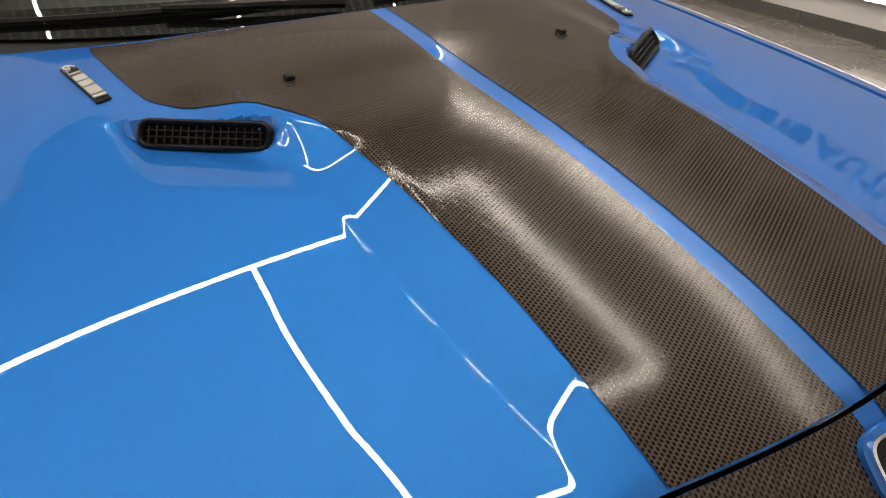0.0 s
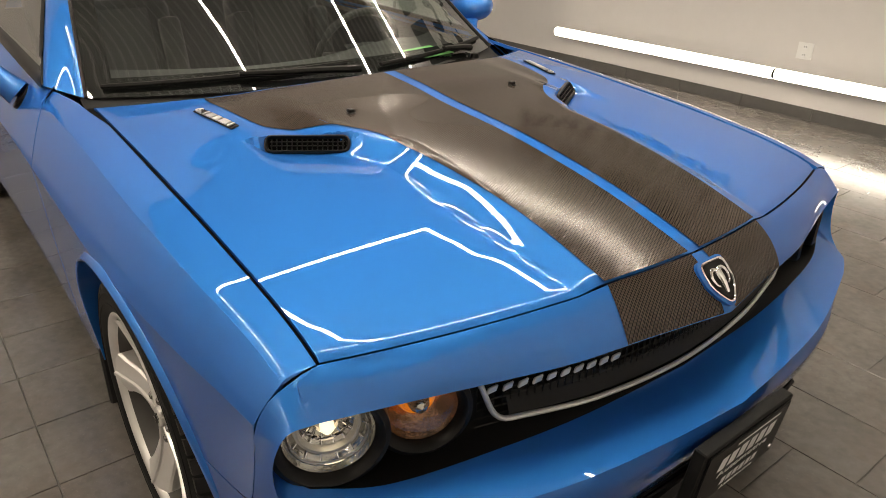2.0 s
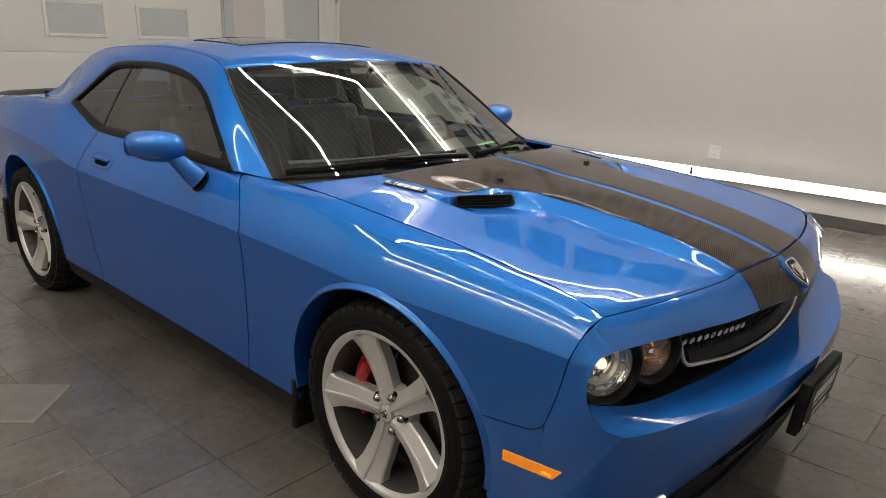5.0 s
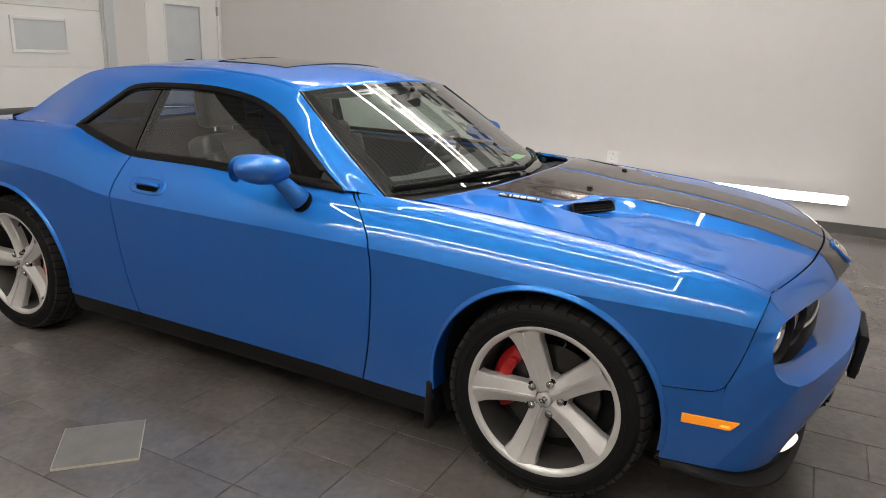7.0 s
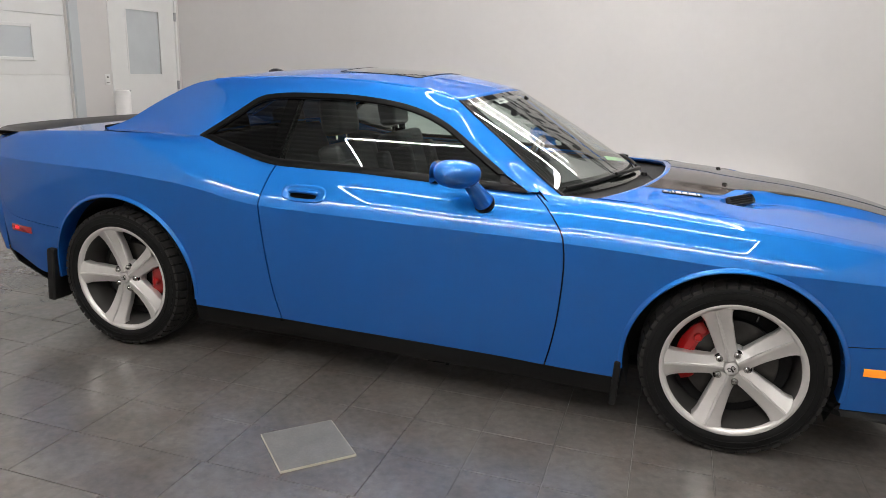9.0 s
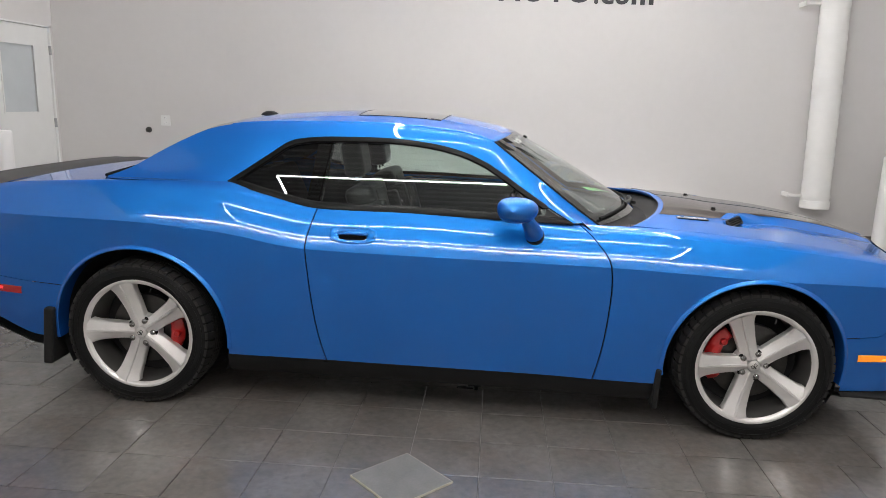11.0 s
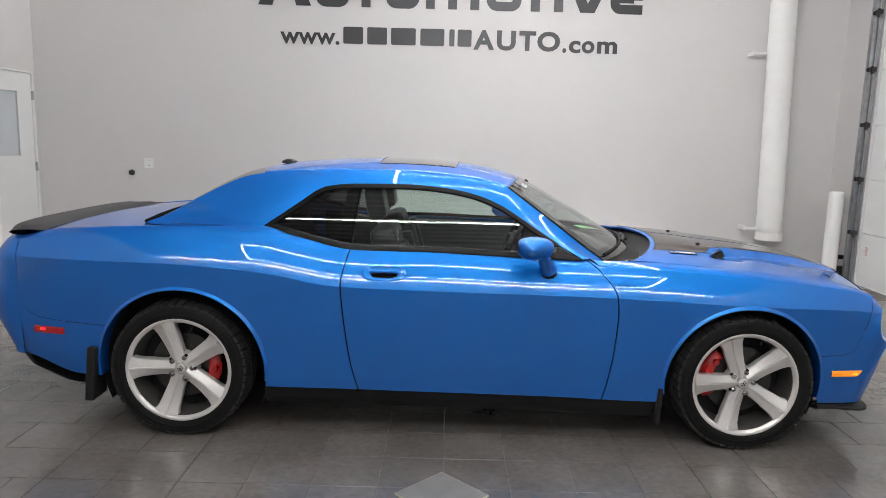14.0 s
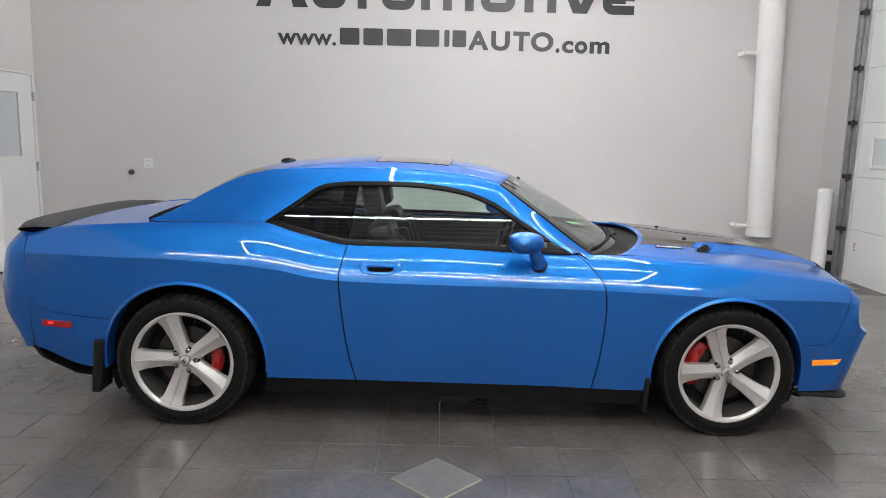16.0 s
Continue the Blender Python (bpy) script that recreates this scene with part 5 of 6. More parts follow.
def plate_bar(y0, y1, z0, h, slant=0.0):
    bb = bmesh.new()
    f = bb.faces.new([bb.verts.new(PM @ Vector((0.0032, y, z))) for y, z in ((y0, z0), (y1, z0), (y1 + slant, z0 + h), (y0 + slant, z0 + h))])
    part("bar", bb, WHITE, face, smooth=0)


for k in range(6):
    plate_bar(-0.105 + 0.036 * k, -0.105 + 0.036 * k + 0.027, 0.008, 0.036, 0.008)
    plate_bar(-0.070 + 0.024 * k, -0.070 + 0.024 * k + 0.018, -0.050, 0.020, 0.005)
for z0, y0, w, h in ((-0.012, -0.095, 0.19, 0.014), (-0.066, -0.06, 0.125, 0.008)):
    wd = words("Automotive", w, h, 0.001, 0.0)
    bmesh.ops.transform(wd, matrix=PM @ Matrix.Translation((0.0034, y0, z0)) @ pose(0, 0, 0, 0, 0, 90), verts=wd.verts)
    part("lettering", wd, WHITE, face, smooth=0)
plate_bar(-0.05, 0.115, 0.056, 0.007)
for y in (-0.135, 0.135):
    q = revolve([(0.0, 0.004), (0.005, 0.003), (0.006, 0.0)], 12, "x")
    bmesh.ops.transform(q, matrix=PM @ Matrix.Translation((0.002, y, -0.052)), verts=q.verts)
    part("screw", q, CHROME, face)
# lower intake
def fascia_low(y, t):
    """A point of the fascia below the bumper edge at half-width y."""
    k = len(OUT) - 1
    while OUT[k - 1].y < abs(y) and k > N1 + N2:
        k -= 1
    f = (abs(y) - OUT[k].y) / max(OUT[k - 1].y - OUT[k].y, 1e-6)
    p = fascia_point(k, t).lerp(fascia_point(k - 1, t), f)
    return Vector((p.x, y, p.z))


rows = []
for v in np.linspace(-0.48, 0.48, 41):
    e = 0.035 * max(0, (abs(v) - 0.40) / 0.08) ** 1.5
    t0, t1 = 0.16 + e, 0.27 - e * 0.6
    r = [fascia_low(v, t0) + Vector((0.002, 0, 0))] + [fascia_low(v, t0 + (t1 - t0) * q) + Vector((0.006, 0, -0.002)) for q in (0.05, 0.3, 0.6, 0.95)] + [fascia_low(v, t1) + Vector((0.002, 0, 0))]
    rows.append(r)
low_in = part("lower_intake", grid(rows), GAP, car, "black lower air intake")
for q in (0.35, 0.68):
    part("bar", tube([fascia_low(v, 0.16 + 0.11 * q) + Vector((0.010, 0, -0.002)) for v in np.linspace(-0.45, 0.45, 31)], 0.006, 6), SATIN, low_in)

# ---------------- greenhouse ----------------
def glass_y(z):
    return 0.855 - 0.56 * (z - 1.0)


dlo_top = spl((-1.050, 1.116), (-0.985, 1.160), (-0.865, 1.245), (-0.795, 1.296), (-0.745, 1.318), (-0.66, 1.330), (-0.546, 1.336), (-0.317, 1.338), (-0.15, 1.328), (-0.01, 1.308), (0.10, 1.279), (0.18, 1.247), (0.28, 1.188), (0.39, 1.117), (0.50, 1.050), (0.605, 0.992))
dlo_bot = spl((-1.050, 1.114), (-0.885, 1.071), (-0.74, 1.038), (-0.606, 1.015), (-0.45, 1.011), (-0.15, 1.009), (0.26, 0.997), (0.605, 0.989))


def dlo(x, z, inset=0.0):
    return Vector((x, glass_y(z) - inset, z))


SA, SB, SC, SD = 26, 46, 20, 60
d_front = resample([dlo(x, dlo_top(x)) for x in (0.605, 0.50, 0.39, 0.28, 0.20)], SA)
d_top = resample([dlo(x, dlo_top(x)) for x in (0.20, 0.10, -0.01, -0.15, -0.317, -0.546, -0.66, -0.745)], SB)
d_rear = resample([dlo(x, dlo_top(x)) for x in (-0.745, -0.795, -0.865, -0.985, -1.050)], SC)
d_bot = resample([dlo(x, dlo_bot(x)) for x in (-1.050, -1.035, -1.020, -1.000)], 16) + resample([dlo(x, dlo_bot(x)) for x in (-1.000, -0.885, -0.74, -0.606, -0.45, -0.15, 0.26, 0.605)], SD - 15)[1:]
ws_edge = [Vector((0.735, 0.778, 0.972)), Vector((0.62, 0.752, 1.050)), Vector((0.46, 0.716, 1.168)), Vector((0.33, 0.682, 1.262)), Vector((0.225, 0.648, 1.337))]
o_front = resample(ws_edge, SA)
ditch = [ws_edge[-1], Vector((0.10, 0.622, 1.370)), Vector((-0.10, 0.603, 1.392)), Vector((-0.35, 0.592, 1.405)), Vector((-0.65, 0.585, 1.403)), Vector((-0.95, 0.578, 1.392)), Vector((-1.10, 0.575, 1.379))]
o_top = resample(ditch, SB)
o_rear = resample([ditch[-1], Vector((-1.20, 0.582, 1.358)), Vector((-1.30, 0.595, 1.318)), Vector((-1.45, 0.620, 1.240)), Vector((-1.60, 0.648, 1.152)), Vector((-1.715, 0.690, 1.104))], SC)
o_bot = resample([o_rear[-1], Vector((-1.66, 0.762, 1.106)), Vector((-1.53, 0.802, 1.108)), Vector((-1.25, 0.812, 1.113)), Vector((-1.08, 0.806, 1.113))], 16) + resample([Vector((-1.08, 0.806, 1.113)), Vector((-0.88, 0.828, 1.067)), Vector((-0.606, 0.850, 1.010)), Vector((-0.15, 0.856, 1.005)), Vector((0.26, 0.856, 0.994)), Vector((0.60, 0.849, 0.985)), Vector((0.735, 0.800, 0.976))], SD - 15)[1:]
INNER = d_front + d_top[1:] + d_rear[1:] + d_bot[1:]
OUTER = o_front + o_top[1:] + o_rear[1:] + o_bot[1:]
GLASS_N = Vector((0, 0.873, 0.489))
TURN = [Vector(n).normalized() for n in ((0.24, 0.74, 0.62), (0.0, 0.36, 0.93), (-0.10, 0.55, 0.83), (0.0, 0.80, 0.60))]


def outer_normal(idx):
    """Which way the skin faces at the outer edge of the pillars, eased from one stretch to the next."""
    a, b, c = SA - 1, SA + SB - 2, SA + SB + SC - 3
    n = TURN[0].lerp(TURN[1], sstep(a - 8, a + 8, idx))
    n = n.lerp(TURN[2], sstep(b - 10, b + 8, idx))
    return n.lerp(TURN[3], sstep(c - 8, c + 3, idx)).normalized()


def pillar_point(idx, t):
    """Skin from the window opening (t = 0) over to the roof, screen or quarter (t = 1)."""
    i, o = INNER[idx], OUTER[idx]
    d = o - i
    n1 = outer_normal(idx)
    t0 = d - GLASS_N * d.dot(GLASS_N)
    t1 = d - n1 * d.dot(n1)
    t0, t1 = t0 * (d.length / max(t0.length, 1e-4)), t1 * (d.length / max(t1.length, 1e-4))
    return i * (2 * t ** 3 - 3 * t * t + 1) + t0 * (t ** 3 - 2 * t * t + t) + o * (3 * t * t - 2 * t ** 3) + t1 * (t ** 3 - t * t)


for sg in SIDES:
    rows = []
    for k in range(17):
        r = [pillar_point(idx, k / 16) for idx in range(len(INNER))]
        rows.append([(p.x, sg * p.y, p.z) for p in r])
    part("pillar_frame", grid(flip(rows, -sg)), BLUE, car, "blue roof pillar and sail panel", smooth=30)
    # dark trim on the inner side of the pillars
    rows = [[(p[0], sg * (abs(p[1]) - 0.018), p[2] - 0.012) for p in r] for r in rows[1:]]
    part("pillar_lining", grid(flip(rows, sg)), DASHMAT, car, "dark inner pillar trim", smooth=30)
    # black window trim
    cen = Vector((-0.2, 0, 1.16))
    rows = []
    for ins, dep in ((-0.004, 0.003), (0.004, 0.006), (0.016, 0.006), (0.024, -0.001), (0.026, -0.014)):
        r = []
        for idx, i in enumerate(INNER):
            a, c = INNER[idx - 1 if idx else -2], INNER[(idx + 1) % len(INNER)]
            d = (c - a)
            n = Vector((d.z, 0, -d.x)).normalized()
            if n.dot(cen - i) < 0 and abs(n.z) > 0.3:
                n = -n
            if n.dot(Vector((cen.x - i.x, 0, (cen.z - i.z) * 4))) < 0:
                n = -n
            p = i + n * ins
            if ins > 0:
                p.x = min(max(p.x, -1.040), 0.598)
                p.z = min(max(p.z, dlo_bot(p.x)), max(dlo_top(p.x), dlo_bot(p.x) + 0.001))
            p.y = glass_y(p.z) + dep
            r.append((p.x, sg * p.y, p.z))
        rows.append(r)
    part("window_trim", grid(rows), GLOSSBLACK, car, "black window trim", smooth=40)
    # panes: column grids between lower and upper outline
    for name, x0, x1, m in (("door_glass", -0.597, 0.60, SIDEGLASS), ("quarter_glass", -1.045, -0.601, DARKGLASS)):
        rows = []
        for x in np.linspace(x0, x1, 60):
            r = []
            for j in range(9):
                z = dlo_bot(x) + 0.002 + (dlo_top(x) - dlo_bot(x) - 0.004) * j / 8
                near = max(0, 1 - abs(x + 0.599) / 0.12)
                xx = x + 0.036 * near * (z - 1.014) / 0.32
                r.append((xx, sg * (glass_y(z) - 0.013 + 0.006 * math.sin(math.pi * (z - 1.0) / 0.34)), z))
            rows.append(r)
        o = part(name, grid(rows), m, car, "tinted side window glass" if m is SIDEGLASS else "dark tinted quarter window glass")
        o.visible_shadow = False
    # black B pillar
    rows = []
    for j in range(9):
        f = j / 8
        z = 1.014 + (1.334 - 1.014) * f
        xa = -0.664 + 0.030 * f
        rows.append([(xa, sg * (glass_y(z) - 0.060), z), (xa, sg * (glass_y(z) - 0.026), z), (xa + 0.070 + 0.005 * f, sg * (glass_y(z) - 0.026), z), (xa + 0.070 + 0.005 * f, sg * (glass_y(z) - 0.060), z)])
    part("b_pillar", grid(rows), GAP, car, "black centre pillar")
    rows = []
    for j in range(9):
        z = 1.014 + 0.32 * j / 8
        x = -0.600 + 0.036 * j / 8
        y = glass_y(z) - 0.013 + 0.006 * math.sin(math.pi * (z - 1.0) / 0.34)
        rows.append([(x - 0.004, sg * (y - 0.004), z), (x - 0.0035, sg * (y + 0.0015), z), (x + 0.0035, sg * (y + 0.0015), z), (x + 0.004, sg * (y - 0.004), z)])
    part("glass_seal", grid(rows), GAP, car, "black rubber seal between the side panes")

# roof panel between the ditches
z_roof = spl((-1.34, 1.362), (-1.23, 1.388), (-1.085, 1.415), (-0.87, 1.440), (-0.60, 1.457), (-0.37, 1.461), (-0.15, 1.455), (0.0, 1.441), (0.18, 1.412), (0.335, 1.372))
nr = len(o_top)


def roof_point(i, v):
    """i: station along the ditch; v: -1 to 1 across."""
    e = o_top[i]
    f = i / (nr - 1)
    xc = e.x + 0.105 * (1 - f) ** 2 - 0.09 * f ** 3
    q = v * v
    x = xc + (e.x - xc) * q
    z = z_roof(xc) + (e.z + 0.003 - z_roof(xc)) * (0.95 * q + 0.05 * q ** 3)
    return Vector((x, (e.y - 0.003) * v, z))


rows = [[roof_point(i, -1 + 2 * j / 40) for j in range(41)] for i in range(nr)]
solid(part("roof", grid(rows), BLUE, car, "blue roof panel", smooth=40), 0.008)
for sg in SIDES:
    seam("roof_ditch", [(p.x, sg * p.y, p.z + 0.003) for p in o_top], lambda p: (0, 0, -1), 0.016)
# sunroof
rows = []
for i in np.linspace(11, 24.5, 15):
    a = int(i)
    f = i - a
    rows.append([roof_point(a, v).lerp(roof_point(min(a + 1, nr - 1), v), f) + Vector((0, 0, 0.0015)) for v in np.linspace(-0.66, 0.66, 21)])
sr = part("sunroof", grid(rows), mat("sunroof_glass", (0.012, 0.012, 0.013), rough=0.05, coat=1.0), car, "dark glass sunroof panel")
edge = [r[0] for r in rows] + list(rows[-1]) + [r[-1] for r in reversed(rows)] + list(reversed(rows[0]))
part("seal", tube(edge + [edge[0]], 0.0022, 6, False), SATIN, sr)
# antenna puck
an = revolve([(0.0, 0.026), (0.018, 0.024), (0.034, 0.014), (0.040, 0.0)], 28, "z")
for v in an.verts:
    v.co.x *= 1.35
bmesh.ops.translate(an, vec=(-1.09, 0, 1.412), verts=an.verts)
part("antenna", an, SATIN, car, "small black roof antenna")


# windscreen
def ws_point(s, v):
    """s: 0 at the cowl, 1 at the roof; v: -1 to 1 across."""
    k = s * (SA - 1)
    i = min(int(k), SA - 2)
    e = o_front[i].lerp(o_front[i + 1], k - i)
    bx, bz = 1.012, 0.988
    tx, tz = o_top[0].x + 0.105, 1.372
    cx, cz = bx + (tx - bx) * s, bz + (tz - bz) * s + 0.03 * s * (1 - s)
    q = abs(v) ** 2.1
    return Vector((cx + (e.x - cx) * q, e.y * v, cz + (e.z - cz) * q))


rows = [[ws_point(s, v) for v in np.linspace(-1, 1, 61)] for s in np.linspace(0, 1, 31)]
o = part("windscreen", grid(rows), WSGLASS, car, "clear curved windscreen")
o.visible_shadow = False
fm = bmesh.new()
for band in ("low", "high", "l", "r"):
    rws = []
    if band in ("low", "high"):
        ss = np.linspace(0, 0.12, 4) if band == "low" else np.linspace(0.955, 1, 4)
        rws = [[ws_point(s, v) - Vector((0.001, 0, 0.002)) for v in np.linspace(-1, 1, 61)] for s in ss]
    else:
        sgn = -1 if band == "r" else 1
        rws = [[ws_point(s, sgn * v) - Vector((0.001, 0, 0.002)) for v in np.linspace(0.91, 1.0, 4)] for s in np.linspace(0, 1, 31)]
    grid(rws, fm)
part("screen_border", fm, GAP, car, "black ceramic windscreen border")
for s in SIDES:
    part("screen_seal", tube([ws_point(f, s) + Vector((0.002, 0, 0.002)) for f in np.linspace(0, 1, 30)], 0.005, 6), SATIN, car)
# cowl
rows = []
for y in np.linspace(-0.79, 0.79, 41):
    a = abs(y) / 0.79
    xb = 1.012 - 0.277 * a ** 2.1
    zb = 0.988 - 0.016 * a ** 2.1
    xh = hood_x0(y)
    rows.append([(xb - 0.02, y, zb - 0.004), (xb + 0.03 * (1 - a * 0.5), y, zb - 0.022), ((xb + xh) / 2 + 0.01, y, zb - 0.045), (xh + 0.03, y, hood_z(xh, y) - 0.03)])
part("cowl", grid(rows), GRAIN, car, "black plastic cowl below the windscreen")


# wipers
def wiper(v0, v1, pivot_v, label):
    g = tube([ws_point(0.03, pivot_v) + Vector((0.012, 0, 0.018))] + [ws_point(0.035 + 0.03 * k, pivot_v + (v0 + (v1 - v0) * 0.5 - pivot_v) * k) + Vector((0.014, 0, 0.020)) for k in (0.35, 0.7, 1.0)], lambda f: 0.013 - 0.005 * f, 8)
    w = part("wiper", g, SATIN, car, label)
    bl = bmesh.new()
    pts = [ws_point(0.05 + 0.035 * k, v0 + (v1 - v0) * k) + Vector((0.006, 0, 0.010)) for k in np.linspace(0, 1, 16)]
    tube(pts, lambda f: 0.0085 - 0.003 * abs(f - 0.5), 6, True, bl)
    part("blade", bl, RUBBER, w)
    part("pivot_cap", revolve([(0.0, 0.02), (0.014, 0.016), (0.018, 0.0)], 16, "z"), SATIN, w).location = ws_point(0.0, pivot_v) + Vector((0.02, 0, -0.005))


wiper(-0.95, -0.05, -0.02, "black wiper arm and blade")
wiper(0.10, 0.92, 0.72, "black wiper arm and blade")

# back glass, deck, rear end, spoiler
rows = []
for i in range(13):
    s = i / 12
    e = o_rear[int(s * (SC - 1))]
    rows.append([(e.x - 0.10 * (1 - v * v) * (0.9 - 0.5 * s), e.y * v, e.z + 0.012 * (1 - v * v)) for v in np.linspace(-1, 1, 25)])
part("back_glass", grid(rows), DARKGLASS, car, "dark tinted rear window").visible_shadow = False
part("back_glass_seal", tube([Vector(p) + Vector((0, 0, 0.006)) for p in rows[-1]], 0.009, 8), GAP, car, "black seal under the rear window")
rows = []
for x in np.linspace(-1.10, -2.335, 34):
    w = y_top(x) - 0.004
    rows.append([(x - 0.05 * (1 - v * v), w * v, z_top(x) + 0.012 * (1 - v * v) - 0.004) for v in np.linspace(-1, 1, 31)])
solid(part("trunk_lid", grid(rows), BLUE, car, "blue trunk lid"), 0.01)
rows = []
for z in np.linspace(0.40, 1.03, 22):
    w = side_y(-2.335, z)
    L = 0.170 + 0.155 * math.sin(math.pi * min(max((z - 0.25) / 0.85, 0), 1)) - 0.10 * sstep(0.62, 0.38, z) - 0.04 * sstep(0.93, 1.03, z)
    r = []
    for k in range(41):
        a = math.pi * k / 40
        c, s = math.cos(a), math.sin(a)
        r.append((-2.335 - L * abs(s) ** 0.8, -w * (abs(c) ** 0.8) * (1 if c > 0 else -1), z))
    rows.append(r)
part("rear_fascia", grid(rows), BLUE, car, "blue rear fascia", smooth=40)
for sg in SIDES:
    rows = []
    for x in columns(-2.335, -1.80):
        zl = max(0.315 + 0.085 * sstep(-2.0, -2.335, x), arch_low(x, ARCH_R))
        zt = rear_seam(x) - 0.003
        if zl < zt:
            rows.append([(x, sg * (side_y(x, zl + (zt - zl) * q) - 0.03 * max(0, 0.3 - q)), zl + (zt - zl) * q) for q in np.linspace(0, 1, 14)])
    part("rear_bumper_side", grid(flip(rows, sg)), BLUE, car, smooth=30)
rows = []
for k in range(41):
    a = math.pi * k / 40
    c, s = math.cos(a), math.sin(a)
    cc = abs(c) ** 0.8 * (1 if c > 0 else -1)
    ss = abs(s) ** 0.8
    rows.append([(-2.31 - 0.14 * ss, -0.83 * cc, 0.410), (-2.27 - 0.12 * ss, -0.82 * cc, 0.335), (-2.10 - 0.12 * ss, -0.80 * cc, 0.245), (-1.92, -0.82 * cc, 0.225), (-1.88, -0.80 * cc, 0.33)])
part("rear_valance", grid(rows), GRAIN, car, "black rear valance", smooth=40)
rows = []
for y in np.linspace(-0.80, 0.80, 41):
    a = abs(y) / 0.80
    x0 = -2.45 + 0.07 * a ** 4
    zt = 1.083 - 0.012 * a ** 3
    tip = 1 - sstep(0.86, 1.0, a)
    rows.append([(x0 + 0.19, y, 1.062), (x0 + 0.13, y, 1.064 + 0.014 * tip), (x0 + 0.05, y, 1.060 + (zt - 1.060) * (0.3 + 0.6 * tip)), (x0, y, 1.050 + (zt - 1.050) * (0.25 + 0.75 * tip)), (x0 - 0.012, y, 1.045 + (zt - 1.06) * (0.2 + 0.6 * tip)), (x0 + 0.015, y, 1.035)])
part("spoiler", grid(rows), SATIN, car, "satin black trunk spoiler", smooth=45)

# door handles and mirrors
for sg in SIDES:
    cx, cz = -0.412, 0.905
    cy = side_y(cx, cz)

    def hp(s, t, d):
        z = cz + t
        return (cx + s, sg * (side_y(cx + s, z) + d), z)

    def oval(hl, hh, d, n=36):
        o = []
        for k in range(n):
            a = 2 * math.pi * k / n
            c, s = math.cos(a), math.sin(a)
            o.append(hp(hl * abs(c) ** 0.55 * (1 if c > 0 else -1), hh * abs(s) ** 0.7 * (1 if s > 0 else -1), d))
        return o
    hb = grid([oval(0.112, 0.038, 0.0008), oval(0.108, 0.035, 0.004), oval(0.100, 0.031, 0.0045), oval(0.090, 0.025, 0.001), oval(0.084, 0.022, 0.0006)], cols_wrap=True)
    hd = part("door_handle", hb, BLUE, car, "blue flush door handle in an oval surround", smooth=50)
    cup = bmesh.new()
    cup.faces.new([cup.verts.new(hp(0.066 * abs(math.cos(a)) ** 0.5 * (1 if math.cos(a) > 0 else -1), -0.009 + 0.013 * abs(math.sin(a)) ** 0.6 * (1 if math.sin(a) > 0 else -1), 0.0014)) for a in [2 * math.pi * k / 32 for k in range(32)]])
    part("recess", cup, GAP, hd)
    bar = tube(curve3([hp(-0.068, 0.003, 0.004), hp(-0.05, 0.008, 0.016), hp(0, 0.010, 0.020), hp(0.05, 0.008, 0.016), hp(0.068, 0.003, 0.004)], 20), 0.0085, 10)
    part("grip", bar, BLUE, hd)
    # mirror
    mb = bmesh.new()
    rows = []
    mc = Vector((0.335, 1.018, 1.062))
    for k in range(25):
        v = -1 + 2 * k / 24
        rr = max(1 - abs(v) ** (2.4 if v > 0 else 4.0), 0.0) ** 0.5
        ring = []
        for j in range(32):
            a = 2 * math.pi * j / 32
            c, s = math.cos(a), math.sin(a)
            x = (1.0 if s > 0 else 1 - 0.20 * abs(s) ** 0.8) * (0.096 if c > 0 else 0.088) * abs(c) ** (0.9 if c > 0 else 0.7) * (1 if c > 0 else -1) * rr
            z = 0.062 * abs(s) ** 0.72 * (1 if s > 0 else -1) * rr * (1 if s > 0 else 0.9)
            ring.append((mc.x + x - 0.02 * v * v * (1 if v > 0 else 0.3), sg * (mc.y + 0.100 * v), mc.z + z + 0.010 * v))
        rows.append(ring)
    grid(rows, mb, cols_wrap=True)
    mir = part("mirror", mb, BLUE, car, "blue door mirror on a stalk", smooth=50)
    mg = bmesh.new()
    mg.faces.new([mg.verts.new((mc.x - 0.088, sg * (mc.y + 0.084 * abs(math.cos(a)) ** 0.7 * (1 if math.cos(a) > 0 else -1)), mc.z + 0.052 * abs(math.sin(a)) ** 0.7 * (1 if math.sin(a) > 0 else -1))) for a in [2 * math.pi * k / 32 for k in range(32)]])
    part("mirror_glass", mg, CHROME, mir)
    st = tube([(p.x, sg * p.y, p.z) for p in curve3([(0.375, 0.985, 1.035), (0.395, 0.955, 1.000), (0.415, 0.925, 0.962), (0.425, 0.905, 0.940)], 10)], lambda f: 0.027 + 0.016 * f, 16)
    part("stalk", st, BLUE, mir, smooth=50)
    part("foot", tube([(0.4265, sg * 0.900, 0.935), (0.430, sg * 0.880, 0.918)], 0.046, 20), SATIN, mir)
    patch = [[(x, sg * (glass_y(z) - 0.004), z) for z in np.linspace(dlo_bot(x) + 0.004, max(min(dlo_top(x) - 0.012, 1.062), dlo_bot(x) + 0.006), 4)] for x in np.linspace(0.475, 0.585, 6)]
    part("corner_patch", grid(patch), SATIN, mir, "black mirror corner trim")

